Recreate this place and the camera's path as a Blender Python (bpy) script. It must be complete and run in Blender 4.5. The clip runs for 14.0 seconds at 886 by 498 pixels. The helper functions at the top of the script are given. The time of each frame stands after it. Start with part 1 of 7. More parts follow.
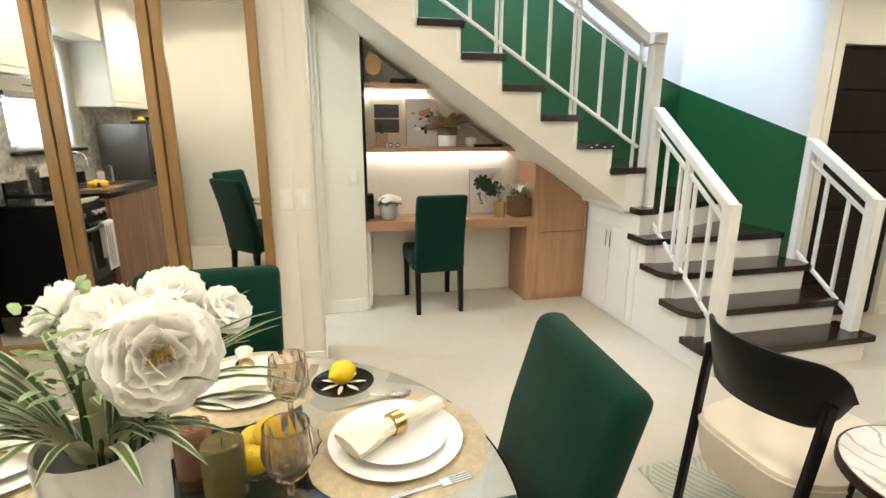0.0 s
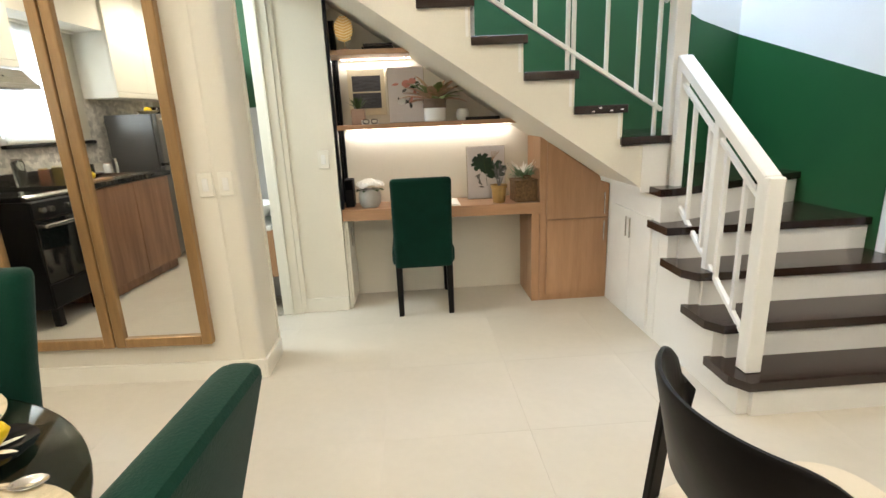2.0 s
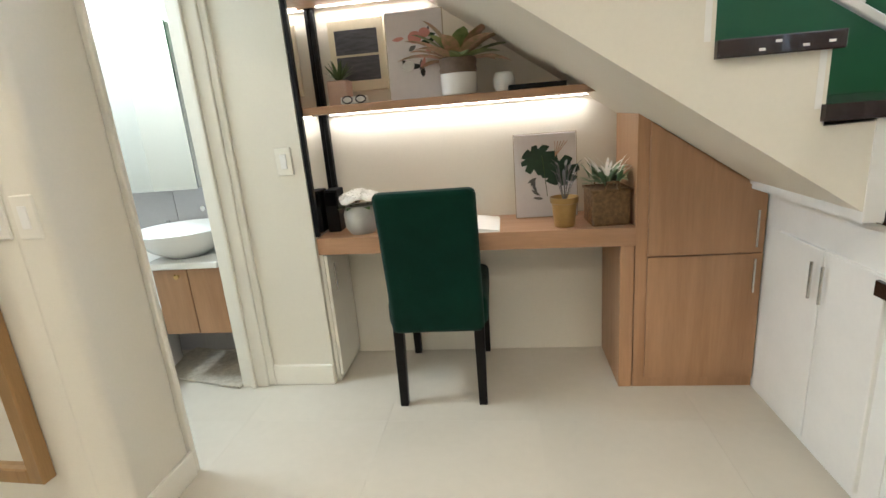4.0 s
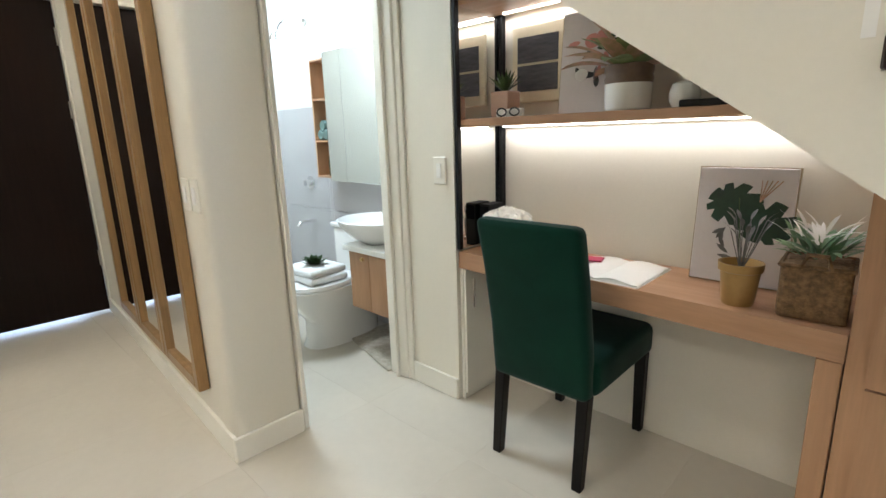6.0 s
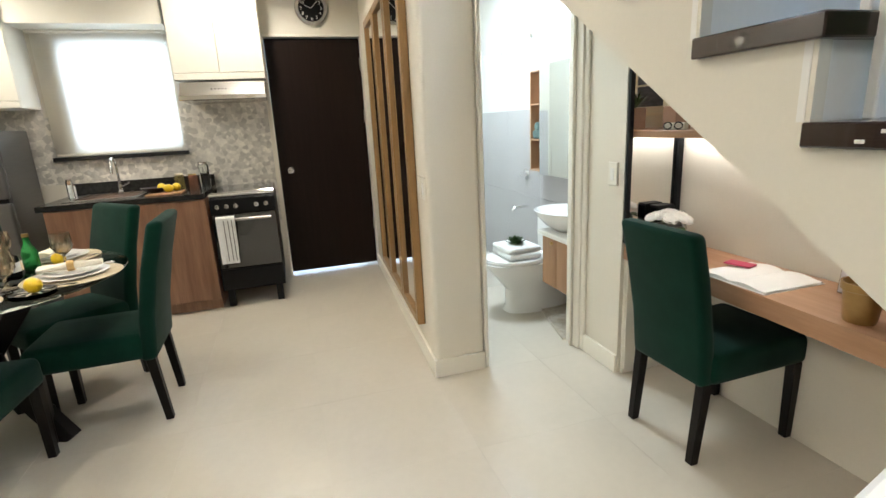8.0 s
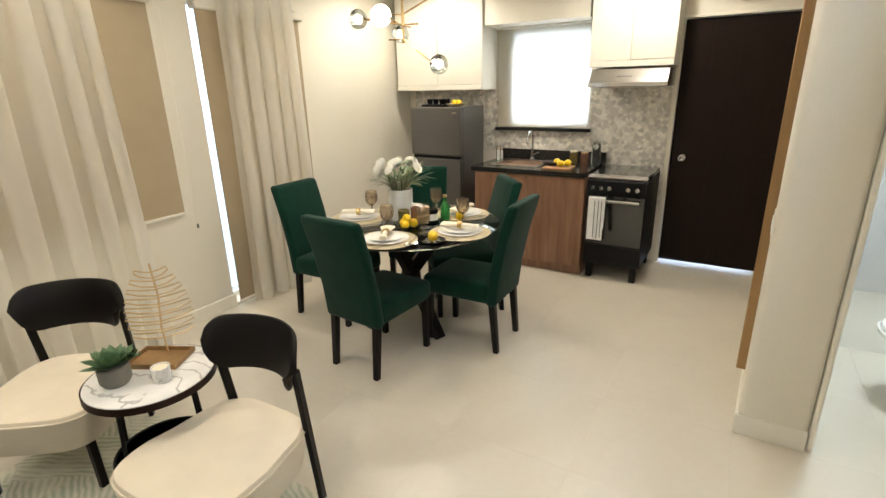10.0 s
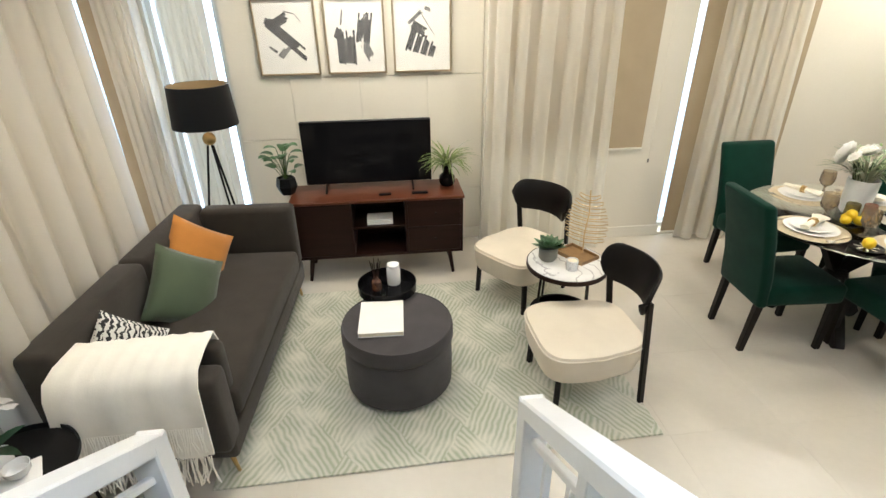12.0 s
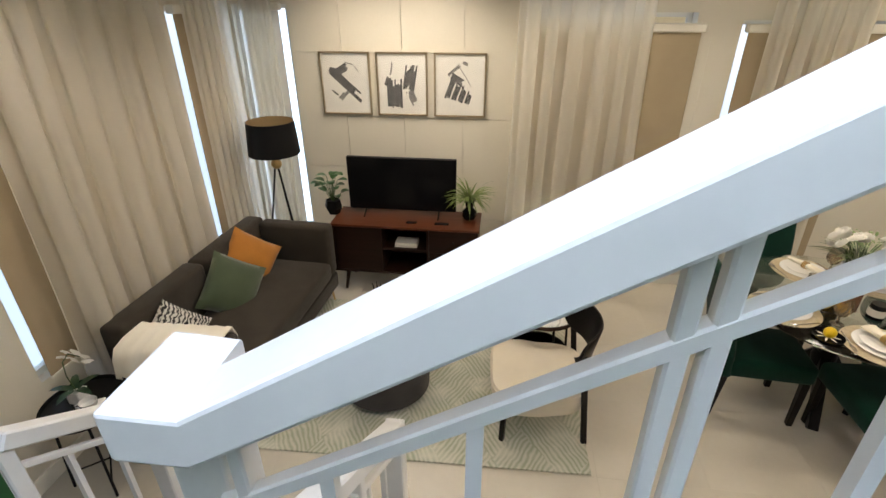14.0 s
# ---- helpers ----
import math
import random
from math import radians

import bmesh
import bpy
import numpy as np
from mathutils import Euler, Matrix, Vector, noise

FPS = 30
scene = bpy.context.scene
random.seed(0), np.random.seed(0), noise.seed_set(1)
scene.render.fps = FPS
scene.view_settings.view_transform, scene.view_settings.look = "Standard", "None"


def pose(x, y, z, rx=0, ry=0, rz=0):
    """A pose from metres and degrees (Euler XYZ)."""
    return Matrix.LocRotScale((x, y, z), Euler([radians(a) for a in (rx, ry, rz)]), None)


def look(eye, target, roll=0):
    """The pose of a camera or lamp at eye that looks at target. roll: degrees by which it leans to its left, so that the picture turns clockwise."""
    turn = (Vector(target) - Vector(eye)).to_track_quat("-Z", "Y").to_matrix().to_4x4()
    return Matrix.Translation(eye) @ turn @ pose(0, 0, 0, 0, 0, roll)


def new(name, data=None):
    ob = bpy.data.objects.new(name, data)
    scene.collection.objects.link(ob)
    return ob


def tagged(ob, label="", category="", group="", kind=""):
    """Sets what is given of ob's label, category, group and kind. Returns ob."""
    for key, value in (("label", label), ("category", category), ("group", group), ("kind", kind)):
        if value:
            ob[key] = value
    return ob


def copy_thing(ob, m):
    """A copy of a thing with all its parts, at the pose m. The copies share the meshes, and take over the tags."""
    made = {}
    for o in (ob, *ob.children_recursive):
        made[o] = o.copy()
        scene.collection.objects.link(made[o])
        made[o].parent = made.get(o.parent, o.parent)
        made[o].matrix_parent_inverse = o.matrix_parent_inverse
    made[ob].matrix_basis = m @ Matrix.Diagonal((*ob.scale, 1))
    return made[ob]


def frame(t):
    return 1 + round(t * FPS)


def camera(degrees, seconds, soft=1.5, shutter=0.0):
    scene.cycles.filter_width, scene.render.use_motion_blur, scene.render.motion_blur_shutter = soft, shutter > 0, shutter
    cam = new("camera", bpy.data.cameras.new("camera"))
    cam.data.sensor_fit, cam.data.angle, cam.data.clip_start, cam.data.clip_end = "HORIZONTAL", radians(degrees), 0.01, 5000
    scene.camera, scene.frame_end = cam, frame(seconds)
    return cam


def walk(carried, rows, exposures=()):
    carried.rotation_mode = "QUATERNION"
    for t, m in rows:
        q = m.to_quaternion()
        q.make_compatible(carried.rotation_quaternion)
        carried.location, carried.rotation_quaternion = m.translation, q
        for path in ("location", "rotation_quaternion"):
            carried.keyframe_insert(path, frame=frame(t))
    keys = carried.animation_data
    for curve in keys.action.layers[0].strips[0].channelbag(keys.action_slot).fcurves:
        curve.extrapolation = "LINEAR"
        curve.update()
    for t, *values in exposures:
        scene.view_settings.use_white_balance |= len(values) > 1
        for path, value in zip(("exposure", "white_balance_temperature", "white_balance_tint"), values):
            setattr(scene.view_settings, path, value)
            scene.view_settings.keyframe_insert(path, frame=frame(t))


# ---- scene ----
cam = camera(83.7, 14.0)
PATH = [
    (0, (-0.853, 0.956, 1.379), (-0.423, 2.85, 0.902), 0.1),
    (0.5, (-0.66, 0.96, 1.357), (-0.349, 2.876, 0.877), -0.4),
    (1, (-0.49, 1.027, 1.334), (-0.238, 2.951, 0.849), -1.0),
    (1.5, (-0.288, 1.142, 1.32), (-0.146, 3.071, 0.811), -1.8),
    (2, (-0.119, 1.366, 1.254), (-0.019, 3.297, 0.743), -2.5),
    (2.5, (-0.008, 1.667, 1.245), (0.037, 3.595, 0.713), -3.8),
    (5, (0.432, 3.082, 1.132), (-0.319, 4.865, 0.625), -2.7),
    (5.5, (0.605, 3.163, 1.16), (-0.488, 4.76, 0.656), -1.7),
    (6, (0.783, 3.121, 1.184), (-0.584, 4.508, 0.727), -1.8),
    (6.5, (0.932, 2.999, 1.227), (-0.566, 4.245, 0.778), -1.9),
    (7, (1.113, 2.937, 1.271), (-0.478, 4.052, 0.797), -2.5),
    (9.5, (1.488, 3.499, 1.483), (-0.317, 2.849, 0.919), -1.7),
    (10, (1.463, 3.564, 1.602), (-0.166, 2.587, 0.976), -1.3),
    (10.5, (1.499, 3.673, 1.664), (0.126, 2.396, 0.968), -0.4),
    (11, (1.575, 3.804, 1.72), (0.558, 2.257, 0.964), -0.6),
    (11.5, (1.63, 3.965, 1.838), (0.969, 2.273, 1.001), -0.6),
    (12, (1.596, 4.141, 1.956), (1.404, 2.373, 1.04), -0.7),
    (12.5, (1.544, 4.286, 2.067), (1.721, 2.508, 1.168), -0.5),
    (13, (1.376, 4.340, 2.121), (1.716, 2.576, 1.242), 0.4),
    (13.5, (1.163, 4.399, 2.254), (1.485, 2.650, 1.339), -0.4),
    (14, (0.912, 4.457, 2.371), (1.132, 2.693, 1.454), -0.1),
]
walk(cam, [(t, look(eye, target, roll)) for t, eye, target, roll in PATH],
     exposures=((0, -0.17, 6500, 10), (2.5, -0.25, 6500, 10), (5, -0.5, 5950, 10), (5.5, -0.55, 5950, 10), (7, -0.35, 5950, 10), (9.5, -0.42, 6600, 10), (10.5, -0.37, 6500, 10),
                (12, -0.25, 6150, 10), (12.5, -0.3, 6000, 10), (13, -0.5, 6300, 10), (13.5, -0.8, 6800, 13), (14, -0.95, 6850, 14)))

# ---- light ----
world = bpy.data.worlds.new("world")
scene.world = world
world.use_nodes = True
wn = world.node_tree.nodes
sky = wn.new("ShaderNodeTexSky")
sky.sky_type, sky.sun_disc = "NISHITA", False
sky.sun_elevation, sky.sun_rotation = radians(48), radians(200)
world.node_tree.links.new(sky.outputs[0], wn["Background"].inputs[0])
wn["Background"].inputs[1].default_value = 0.15


def lamp(kind, loc, energy, color, target=None, **more):
    data = bpy.data.lights.new("lamp", kind)
    data.energy, data.color = energy, color
    for key, value in more.items():
        if key == "size":
            data.size = value
        elif key == "size_y":
            data.shape, data.size_y = "RECTANGLE", value
        elif key == "radius":
            data.shadow_soft_size = value
        elif key == "angle":
            data.angle = value
        elif key == "cone":
            data.spot_size, data.spot_blend = value, 0.6
    ob = new("lamp", data)
    ob.matrix_world = look(loc, target or (loc[0], loc[1], loc[2] - 1))
    return ob


WARM = (1.0, 0.912, 0.775)
DAY = (0.58, 0.73, 1.0)
lamp("SUN", (0, -6, 8), 2.0, (1.0, 0.95, 0.88), (0.6, 0, 0), angle=radians(1.5))
DOWNLIGHTS = ((1.5, 1.2), (2.4, 2.6), (0.2, 1.2), (-2.4, 1.0), (-2.5, 2.9), (-0.2, 3.0), (1.5, 0.75), (2.1, 0.75))
for lx, ly in DOWNLIGHTS:
    lamp("SPOT", (lx, ly, 2.66), 44 if ly == 0.75 else (80 if lx == 2.4 else (108 if lx < -2 else 58)), WARM, radius=0.06, cone=radians(150))
lamp("AREA", (0.4, 4.5, 4.6), 226, DAY, size=1.6, size_y=0.8)
lamp("AREA", (-3.36, 1.94, 1.64), 26, DAY, (0, 1.94, 1.64), size=0.68, size_y=0.72)
lamp("AREA", (3.43, 1.7, 1.4), 46, DAY, (0, 1.7, 1.3), size=2.4, size_y=2.0)
lamp("AREA", (3.0, -0.04, 1.4), 30, DAY, (3.0, 2, 1.3), size=0.5, size_y=2.3)
lamp("AREA", (-3.46, 4.74, 1.84), 7, DAY, (0, 4.74, 1.84), size=0.34, size_y=0.38)
lamp("AREA", (-3.8, 3.37, 0.25), 14, DAY, (0, 3.37, 0.0), size=0.8, size_y=0.4)
lamp("AREA", (0.3, 0.02, 1.5), 18, DAY, (0.3, 3, 1.3), size=1.2, size_y=1.3)
lamp("AREA", (-1.0, -0.02, 1.15), 24, DAY, (-1.0, 3, 1.1), size=1.0, size_y=2.5)
lamp("POINT", (-1.03, 1.69, 1.99), 20, WARM, radius=0.12)
lamp("AREA", (-2.0, 4.3, 2.5), 64, (0.8, 0.92, 1.0), size=0.5)
lamp("AREA", (0.0, 4.89, 1.195), 3.0, (1, 0.93, 0.87), (0.0, 4.86, 0.2), size=1.15, size_y=0.02)
lamp("AREA", (-0.34, 4.89, 1.645), 1.2, (1, 0.93, 0.87), (-0.34, 4.86, 0.6), size=0.5, size_y=0.02)


# ---- materials ----
def mat(name, color, rough=0.6, metal=0.0, vary=0.08, scale=6.0, bump=0.15, grain=60.0, stretch=(1, 1, 1), second=None,
        trans=0.0, glass=0.0, sheen=0.0, alpha=1.0, coat=0.0, rnd=0.0, spec=0.5):
    m = bpy.data.materials.new(name)
    m.use_nodes = True
    nt = m.node_tree
    n, l = nt.nodes, nt.links
    p = n["Principled BSDF"]
    co = n.new("ShaderNodeTexCoord")
    mp = n.new("ShaderNodeMapping")
    mp.inputs["Scale"].default_value = stretch
    l.new(co.outputs["Object"], mp.inputs[0])
    big = n.new("ShaderNodeTexNoise")
    big.inputs["Scale"].default_value, big.inputs["Detail"].default_value = scale, 5
    l.new(mp.outputs[0], big.inputs["Vector"])
    fine = n.new("ShaderNodeTexNoise")
    fine.inputs["Scale"].default_value, fine.inputs["Detail"].default_value = grain, 3
    l.new(mp.outputs[0], fine.inputs["Vector"])
    ramp = n.new("ShaderNodeMapRange")
    ramp.inputs["From Min"].default_value, ramp.inputs["From Max"].default_value = 0.3, 0.7
    l.new(big.outputs["Fac"], ramp.inputs["Value"])
    mix = n.new("ShaderNodeMix")
    mix.data_type = "RGBA"
    dark = second or tuple(c * (1 - vary * 2) for c in color)
    mix.inputs["A"].default_value = (*color, 1)
    mix.inputs["B"].default_value = (*dark, 1)
    l.new(ramp.outputs[0], mix.inputs["Factor"])
    mul = n.new("ShaderNodeMix")
    mul.data_type, mul.blend_type = "RGBA", "MULTIPLY"
    mul.inputs["Factor"].default_value = min(1.0, vary * 4)
    l.new(mix.outputs["Result"], mul.inputs["A"])
    fr = n.new("ShaderNodeMapRange")
    fr.inputs["From Min"].default_value, fr.inputs["From Max"].default_value = 0.3, 0.7
    fr.inputs["To Min"].default_value, fr.inputs["To Max"].default_value = 0.75, 1.0
    l.new(fine.outputs["Fac"], fr.inputs["Value"])
    l.new(fr.outputs[0], mul.inputs["B"])
    out = mul.outputs["Result"]
    if rnd:
        info = n.new("ShaderNodeObjectInfo")
        hsv = n.new("ShaderNodeHueSaturation")
        mr = n.new("ShaderNodeMapRange")
        mr.inputs["To Min"].default_value, mr.inputs["To Max"].default_value = 1 - rnd, 1 + rnd
        l.new(info.outputs["Random"], mr.inputs["Value"])
        l.new(mr.outputs[0], hsv.inputs["Value"])
        l.new(out, hsv.inputs["Color"])
        out = hsv.outputs[0]
    l.new(out, p.inputs["Base Color"])
    rr = n.new("ShaderNodeMapRange")
    rr.inputs["To Min"].default_value, rr.inputs["To Max"].default_value = rough * 0.85, min(1, rough * 1.15)
    l.new(big.outputs["Fac"], rr.inputs["Value"])
    l.new(rr.outputs[0], p.inputs["Roughness"])
    p.inputs["Metallic"].default_value = metal
    p.inputs["Specular IOR Level"].default_value = spec
    if bump:
        b = n.new("ShaderNodeBump")
        b.inputs["Strength"].default_value, b.inputs["Distance"].default_value = bump, 0.004
        l.new(fine.outputs["Fac"], b.inputs["Height"])
        l.new(b.outputs[0], p.inputs["Normal"])
    p.inputs["Sheen Weight"].default_value = sheen
    p.inputs["Coat Weight"].default_value = coat
    p.inputs["Alpha"].default_value = alpha
    if glass:
        p.inputs["Transmission Weight"].default_value = glass
        p.inputs["IOR"].default_value = 1.45
    if trans:
        tr = n.new("ShaderNodeBsdfTranslucent")
        l.new(out, tr.inputs["Color"])
        ms = n.new("ShaderNodeMixShader")
        ms.inputs[0].default_value = trans
        l.new(p.outputs[0], ms.inputs[1])
        l.new(tr.outputs[0], ms.inputs[2])
        l.new(ms.outputs[0], n["Material Output"].inputs["Surface"])
    return m


def glow(name, color, strength):
    m = bpy.data.materials.new(name)
    m.use_nodes = True
    p = m.node_tree.nodes["Principled BSDF"]
    p.inputs["Base Color"].default_value = (*color, 1)
    p.inputs["Emission Color"].default_value = (*color, 1)
    p.inputs["Emission Strength"].default_value = strength
    return m


CREAM = mat("cream wall paint", (0.74, 0.70, 0.60), 0.55, vary=0.02, scale=1.5, bump=0.05, grain=90)
PANEL = mat("cream laminate wall panel", (0.76, 0.71, 0.60), 0.4, vary=0.02, scale=2, bump=0.03)
WHITEWALL = mat("white wall paint", (0.8, 0.79, 0.75), 0.55, vary=0.02, scale=1.5, bump=0.05, grain=90)
GREENWALL = mat("green wall paint", (0.008, 0.078, 0.019), 0.5, vary=0.04, scale=1.5, bump=0.05, grain=90)
WHITE = mat("white gloss enamel", (0.82, 0.81, 0.77), 0.3, vary=0.02, bump=0.03, scale=8)
OFFWHITE = mat("off-white laminate", (0.78, 0.75, 0.66), 0.35, vary=0.015, bump=0.02)
TILE = mat("cream porcelain floor tile", (0.57, 0.525, 0.44), 0.34, vary=0.03, scale=2.2, bump=0.02, grain=25, second=(0.53, 0.485, 0.40), rnd=0.005, spec=0.42)
GROUT = mat("grout", (0.53, 0.49, 0.41), 0.5, vary=0.05)
CEIL = mat("ceiling paint", (0.82, 0.8, 0.74), 0.7, vary=0.015, bump=0.03)
DARKWOOD = mat("dark espresso wood", (0.028, 0.012, 0.008), 0.22, vary=0.2, scale=3, grain=20, stretch=(1, 12, 12), bump=0.08, coat=0.3, spec=0.4)
DARKDOOR = mat("dark espresso door veneer", (0.013, 0.0065, 0.0045), 0.4, vary=0.15, scale=3, grain=14, stretch=(12, 12, 0.7), bump=0.08, spec=0.15)
OAK = mat("light oak laminate", (0.45, 0.26, 0.14), 0.42, vary=0.1, scale=2.5, grain=16, stretch=(9, 9, 0.7), bump=0.05, second=(0.37, 0.20, 0.10))
OAKH = mat("light oak laminate shelf", (0.45, 0.26, 0.15), 0.42, vary=0.1, scale=2.5, grain=16, stretch=(0.7, 9, 9), bump=0.05, second=(0.37, 0.20, 0.10))
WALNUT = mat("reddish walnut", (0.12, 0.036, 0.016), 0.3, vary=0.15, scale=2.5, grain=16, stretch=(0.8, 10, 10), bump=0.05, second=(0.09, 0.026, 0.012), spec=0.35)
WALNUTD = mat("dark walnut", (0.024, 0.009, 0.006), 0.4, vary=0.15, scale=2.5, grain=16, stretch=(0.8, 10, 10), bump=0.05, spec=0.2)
KITCHWOOD = mat("kitchen wood laminate", (0.33, 0.18, 0.11), 0.38, vary=0.15, scale=2.5, grain=14, stretch=(8, 8, 0.7), bump=0.05, second=(0.2, 0.10, 0.055))
GOLDWOOD = mat("aged gold timber", (0.36, 0.215, 0.09), 0.32, 0.3, vary=0.1, scale=3, grain=20, stretch=(10, 10, 1), bump=0.05)
VELVET = mat("dark green velvet", (0.0015, 0.030, 0.018), 0.9, vary=0.15, scale=9, grain=260, bump=0.25, sheen=0.08, second=(0.0015, 0.022, 0.014), spec=0.1)
BLACKWOOD = mat("black stained wood", (0.006, 0.0045, 0.004), 0.4, vary=0.1, bump=0.05, spec=0.2)
BLACK = mat("matt black", (0.006, 0.006, 0.0065), 0.45, vary=0.08, bump=0.03, spec=0.2)
BLACKGLOSS = mat("gloss black", (0.006, 0.006, 0.007), 0.08, vary=0.05, bump=0.0, spec=0.15)
OVENGLASS = mat("dark reflective oven glass", (0.012, 0.012, 0.012), 0.05, vary=0.05, bump=0.0, spec=0.9, coat=0.6)
SOFAGREY = mat("charcoal grey sofa fabric", (0.047, 0.039, 0.031), 0.85, vary=0.1, scale=7, grain=330, bump=0.4, sheen=0.12, spec=0.15)
OTTGREY = mat("mid grey ottoman fabric", (0.068, 0.062, 0.062), 0.85, vary=0.1, scale=7, grain=330, bump=0.4, sheen=0.1, spec=0.15)
IVORY = mat("ivory upholstery", (0.68, 0.60, 0.47), 0.8, vary=0.04, scale=6, grain=280, bump=0.25, sheen=0.15)
ORANGE = mat("ochre orange cushion fabric", (0.52, 0.20, 0.025), 0.8, vary=0.08, grain=200, bump=0.3, sheen=0.2)
GREENCUSH = mat("olive green cushion velvet", (0.055, 0.085, 0.038), 0.7, vary=0.1, grain=200, bump=0.3, sheen=0.4)
KNIT = mat("cream knitted throw", (0.90, 0.85, 0.74), 0.9, vary=0.02, scale=20, grain=160, bump=0.2, sheen=0.2)
SHEER = mat("sheer cream curtain", (0.96, 0.94, 0.88), 0.8, vary=0.015, scale=4, grain=240, bump=0.1, trans=0.5, alpha=0.5, stretch=(1, 1, 0.2))
BLIND = mat("beige roller blind", (0.40, 0.32, 0.21), 0.85, vary=0.03, grain=300, bump=0.2)
PALEBLIND = mat("pale translucent roller blind", (0.66, 0.62, 0.54), 0.85, vary=0.03, grain=300, bump=0.2, trans=0.5)
KBLIND = mat("white translucent blind", (0.85, 0.82, 0.74), 0.8, vary=0.02, grain=300, bump=0.1, trans=0.7)
STEEL = mat("brushed stainless steel", (0.62, 0.60, 0.57), 0.25, 1.0, vary=0.04, grain=30, stretch=(1, 1, 20), bump=0.02)
CHROME = mat("chrome", (0.8, 0.8, 0.8), 0.08, 1.0, vary=0.01, bump=0)
FRIDGE = mat("dark silver fridge steel", (0.16, 0.155, 0.15), 0.3, 0.75, vary=0.04, grain=30, stretch=(1, 1, 20), bump=0.02)
BRASS = mat("brushed brass", (0.62, 0.42, 0.18), 0.28, 1.0, vary=0.08, bump=0.03)
GRANITE = mat("dark granite worktop", (0.035, 0.033, 0.03), 0.15, vary=0.3, scale=40, grain=120, bump=0.02, second=(0.016, 0.015, 0.014), spec=0.35)
WIRE = mat("pale gold wire", (0.62, 0.47, 0.27), 0.35, 0.6, vary=0.05, bump=0)
MIRROR = mat("mirror silver", (0.86, 0.87, 0.85), 0.02, 1.0, vary=0.0, bump=0)
GLASS = mat("clear glass", (0.9, 0.97, 0.95), 0.02, vary=0.0, bump=0, glass=1.0)
SMOKE = mat("smoky brown glass", (0.74, 0.66, 0.55), 0.06, vary=0.0, bump=0, glass=0.95)
PORCELAIN = mat("white glazed ceramic", (0.84, 0.83, 0.80), 0.1, vary=0.01, bump=0)
NAPKIN = mat("cream napkin linen", (0.82, 0.76, 0.62), 0.85, vary=0.05, scale=15, grain=260, bump=0.3)
TOWEL = mat("white towelling", (0.82, 0.82, 0.80), 0.95, vary=0.04, scale=30, grain=220, bump=0.8)
PLACEMAT = mat("woven straw placemat", (0.60, 0.50, 0.33), 0.8, vary=0.12, scale=60, grain=300, bump=0.5)
LEMON = mat("lemon peel", (0.82, 0.55, 0.01), 0.4, vary=0.05, scale=20, grain=150, bump=0.5)
LEAF = mat("fresh green leaf", (0.06, 0.12, 0.025), 0.45, vary=0.25, scale=20, bump=0.15)
LEAFD = mat("dark green leaf", (0.015, 0.06, 0.025), 0.4, vary=0.25, scale=20, bump=0.15)
LEAFP = mat("pale variegated leaf", (0.14, 0.22, 0.07), 0.5, vary=0.03, scale=14, bump=0.1, second=(0.30, 0.36, 0.18), stretch=(6, 6, 1))
PALELEAF = mat("creamy leaf margin", (0.50, 0.52, 0.34), 0.5, vary=0.08, scale=20, bump=0.05)
LEAFMID = mat("deep green leaf blade", (0.07, 0.13, 0.045), 0.45, vary=0.2, scale=20, bump=0.05)
SPRIG = mat("pale fresh green sprig", (0.22, 0.33, 0.12), 0.5, vary=0.2, scale=20, bump=0.1)
STAMEN = mat("yellow stamens", (0.75, 0.46, 0.05), 0.6, vary=0.1, bump=0)
SUCC = mat("grey green succulent leaf", (0.22, 0.38, 0.20), 0.45, vary=0.2, scale=20, bump=0.1)
BLUSH = mat("blush patterned leaf", (0.62, 0.34, 0.25), 0.45, vary=0.06, scale=34, bump=0.15, second=(0.30, 0.26, 0.12))
FERNPALE = mat("pale mottled green leaf", (0.34, 0.40, 0.17), 0.45, vary=0.12, scale=30, bump=0.15, second=(0.12, 0.20, 0.06))
PETAL = mat("white petal", (0.97, 0.96, 0.93), 0.8, vary=0.0, scale=15, bump=0.0, trans=0.6, spec=0.2)
PINKPETAL = mat("pink petal", (0.72, 0.32, 0.28), 0.7, vary=0.1, scale=15, bump=0.1)
WICKER = mat("woven seagrass basket", (0.25, 0.14, 0.055), 0.75, vary=0.3, scale=70, grain=160, bump=0.9)
GOLDPOT = mat("matt gold pot", (0.42, 0.26, 0.09), 0.42, 0.5, vary=0.1, bump=0.1)
STONEPOT = mat("grey stone pot", (0.20, 0.20, 0.17), 0.6, vary=0.1, bump=0.3)
WAX = mat("cream candle wax", (0.78, 0.70, 0.52), 0.4, vary=0.03, bump=0.02)
AMBER = mat("olive amber glass", (0.30, 0.25, 0.09), 0.12, vary=0.05, bump=0, glass=0.6)
PAPER = mat("white paper", (0.82, 0.80, 0.74), 0.7, vary=0.02, bump=0.05)
DARKINK = mat("black brush ink", (0.012, 0.012, 0.012), 0.6, vary=0.1, bump=0.1)
GREYINK = mat("grey brush ink", (0.22, 0.21, 0.20), 0.6, vary=0.3, scale=30, bump=0.1)
CHAMPAGNE = mat("champagne metal frame", (0.42, 0.34, 0.22), 0.35, 0.6, vary=0.08, bump=0.05)
BATHTILE = mat("pale grey bathroom tile", (0.52, 0.50, 0.50), 0.2, vary=0.03, scale=2, bump=0.02, rnd=0.02)
MARBLE = mat("white marble", (0.80, 0.79, 0.76), 0.12, vary=0.06, scale=7, bump=0.0, second=(0.66, 0.65, 0.63), grain=9)
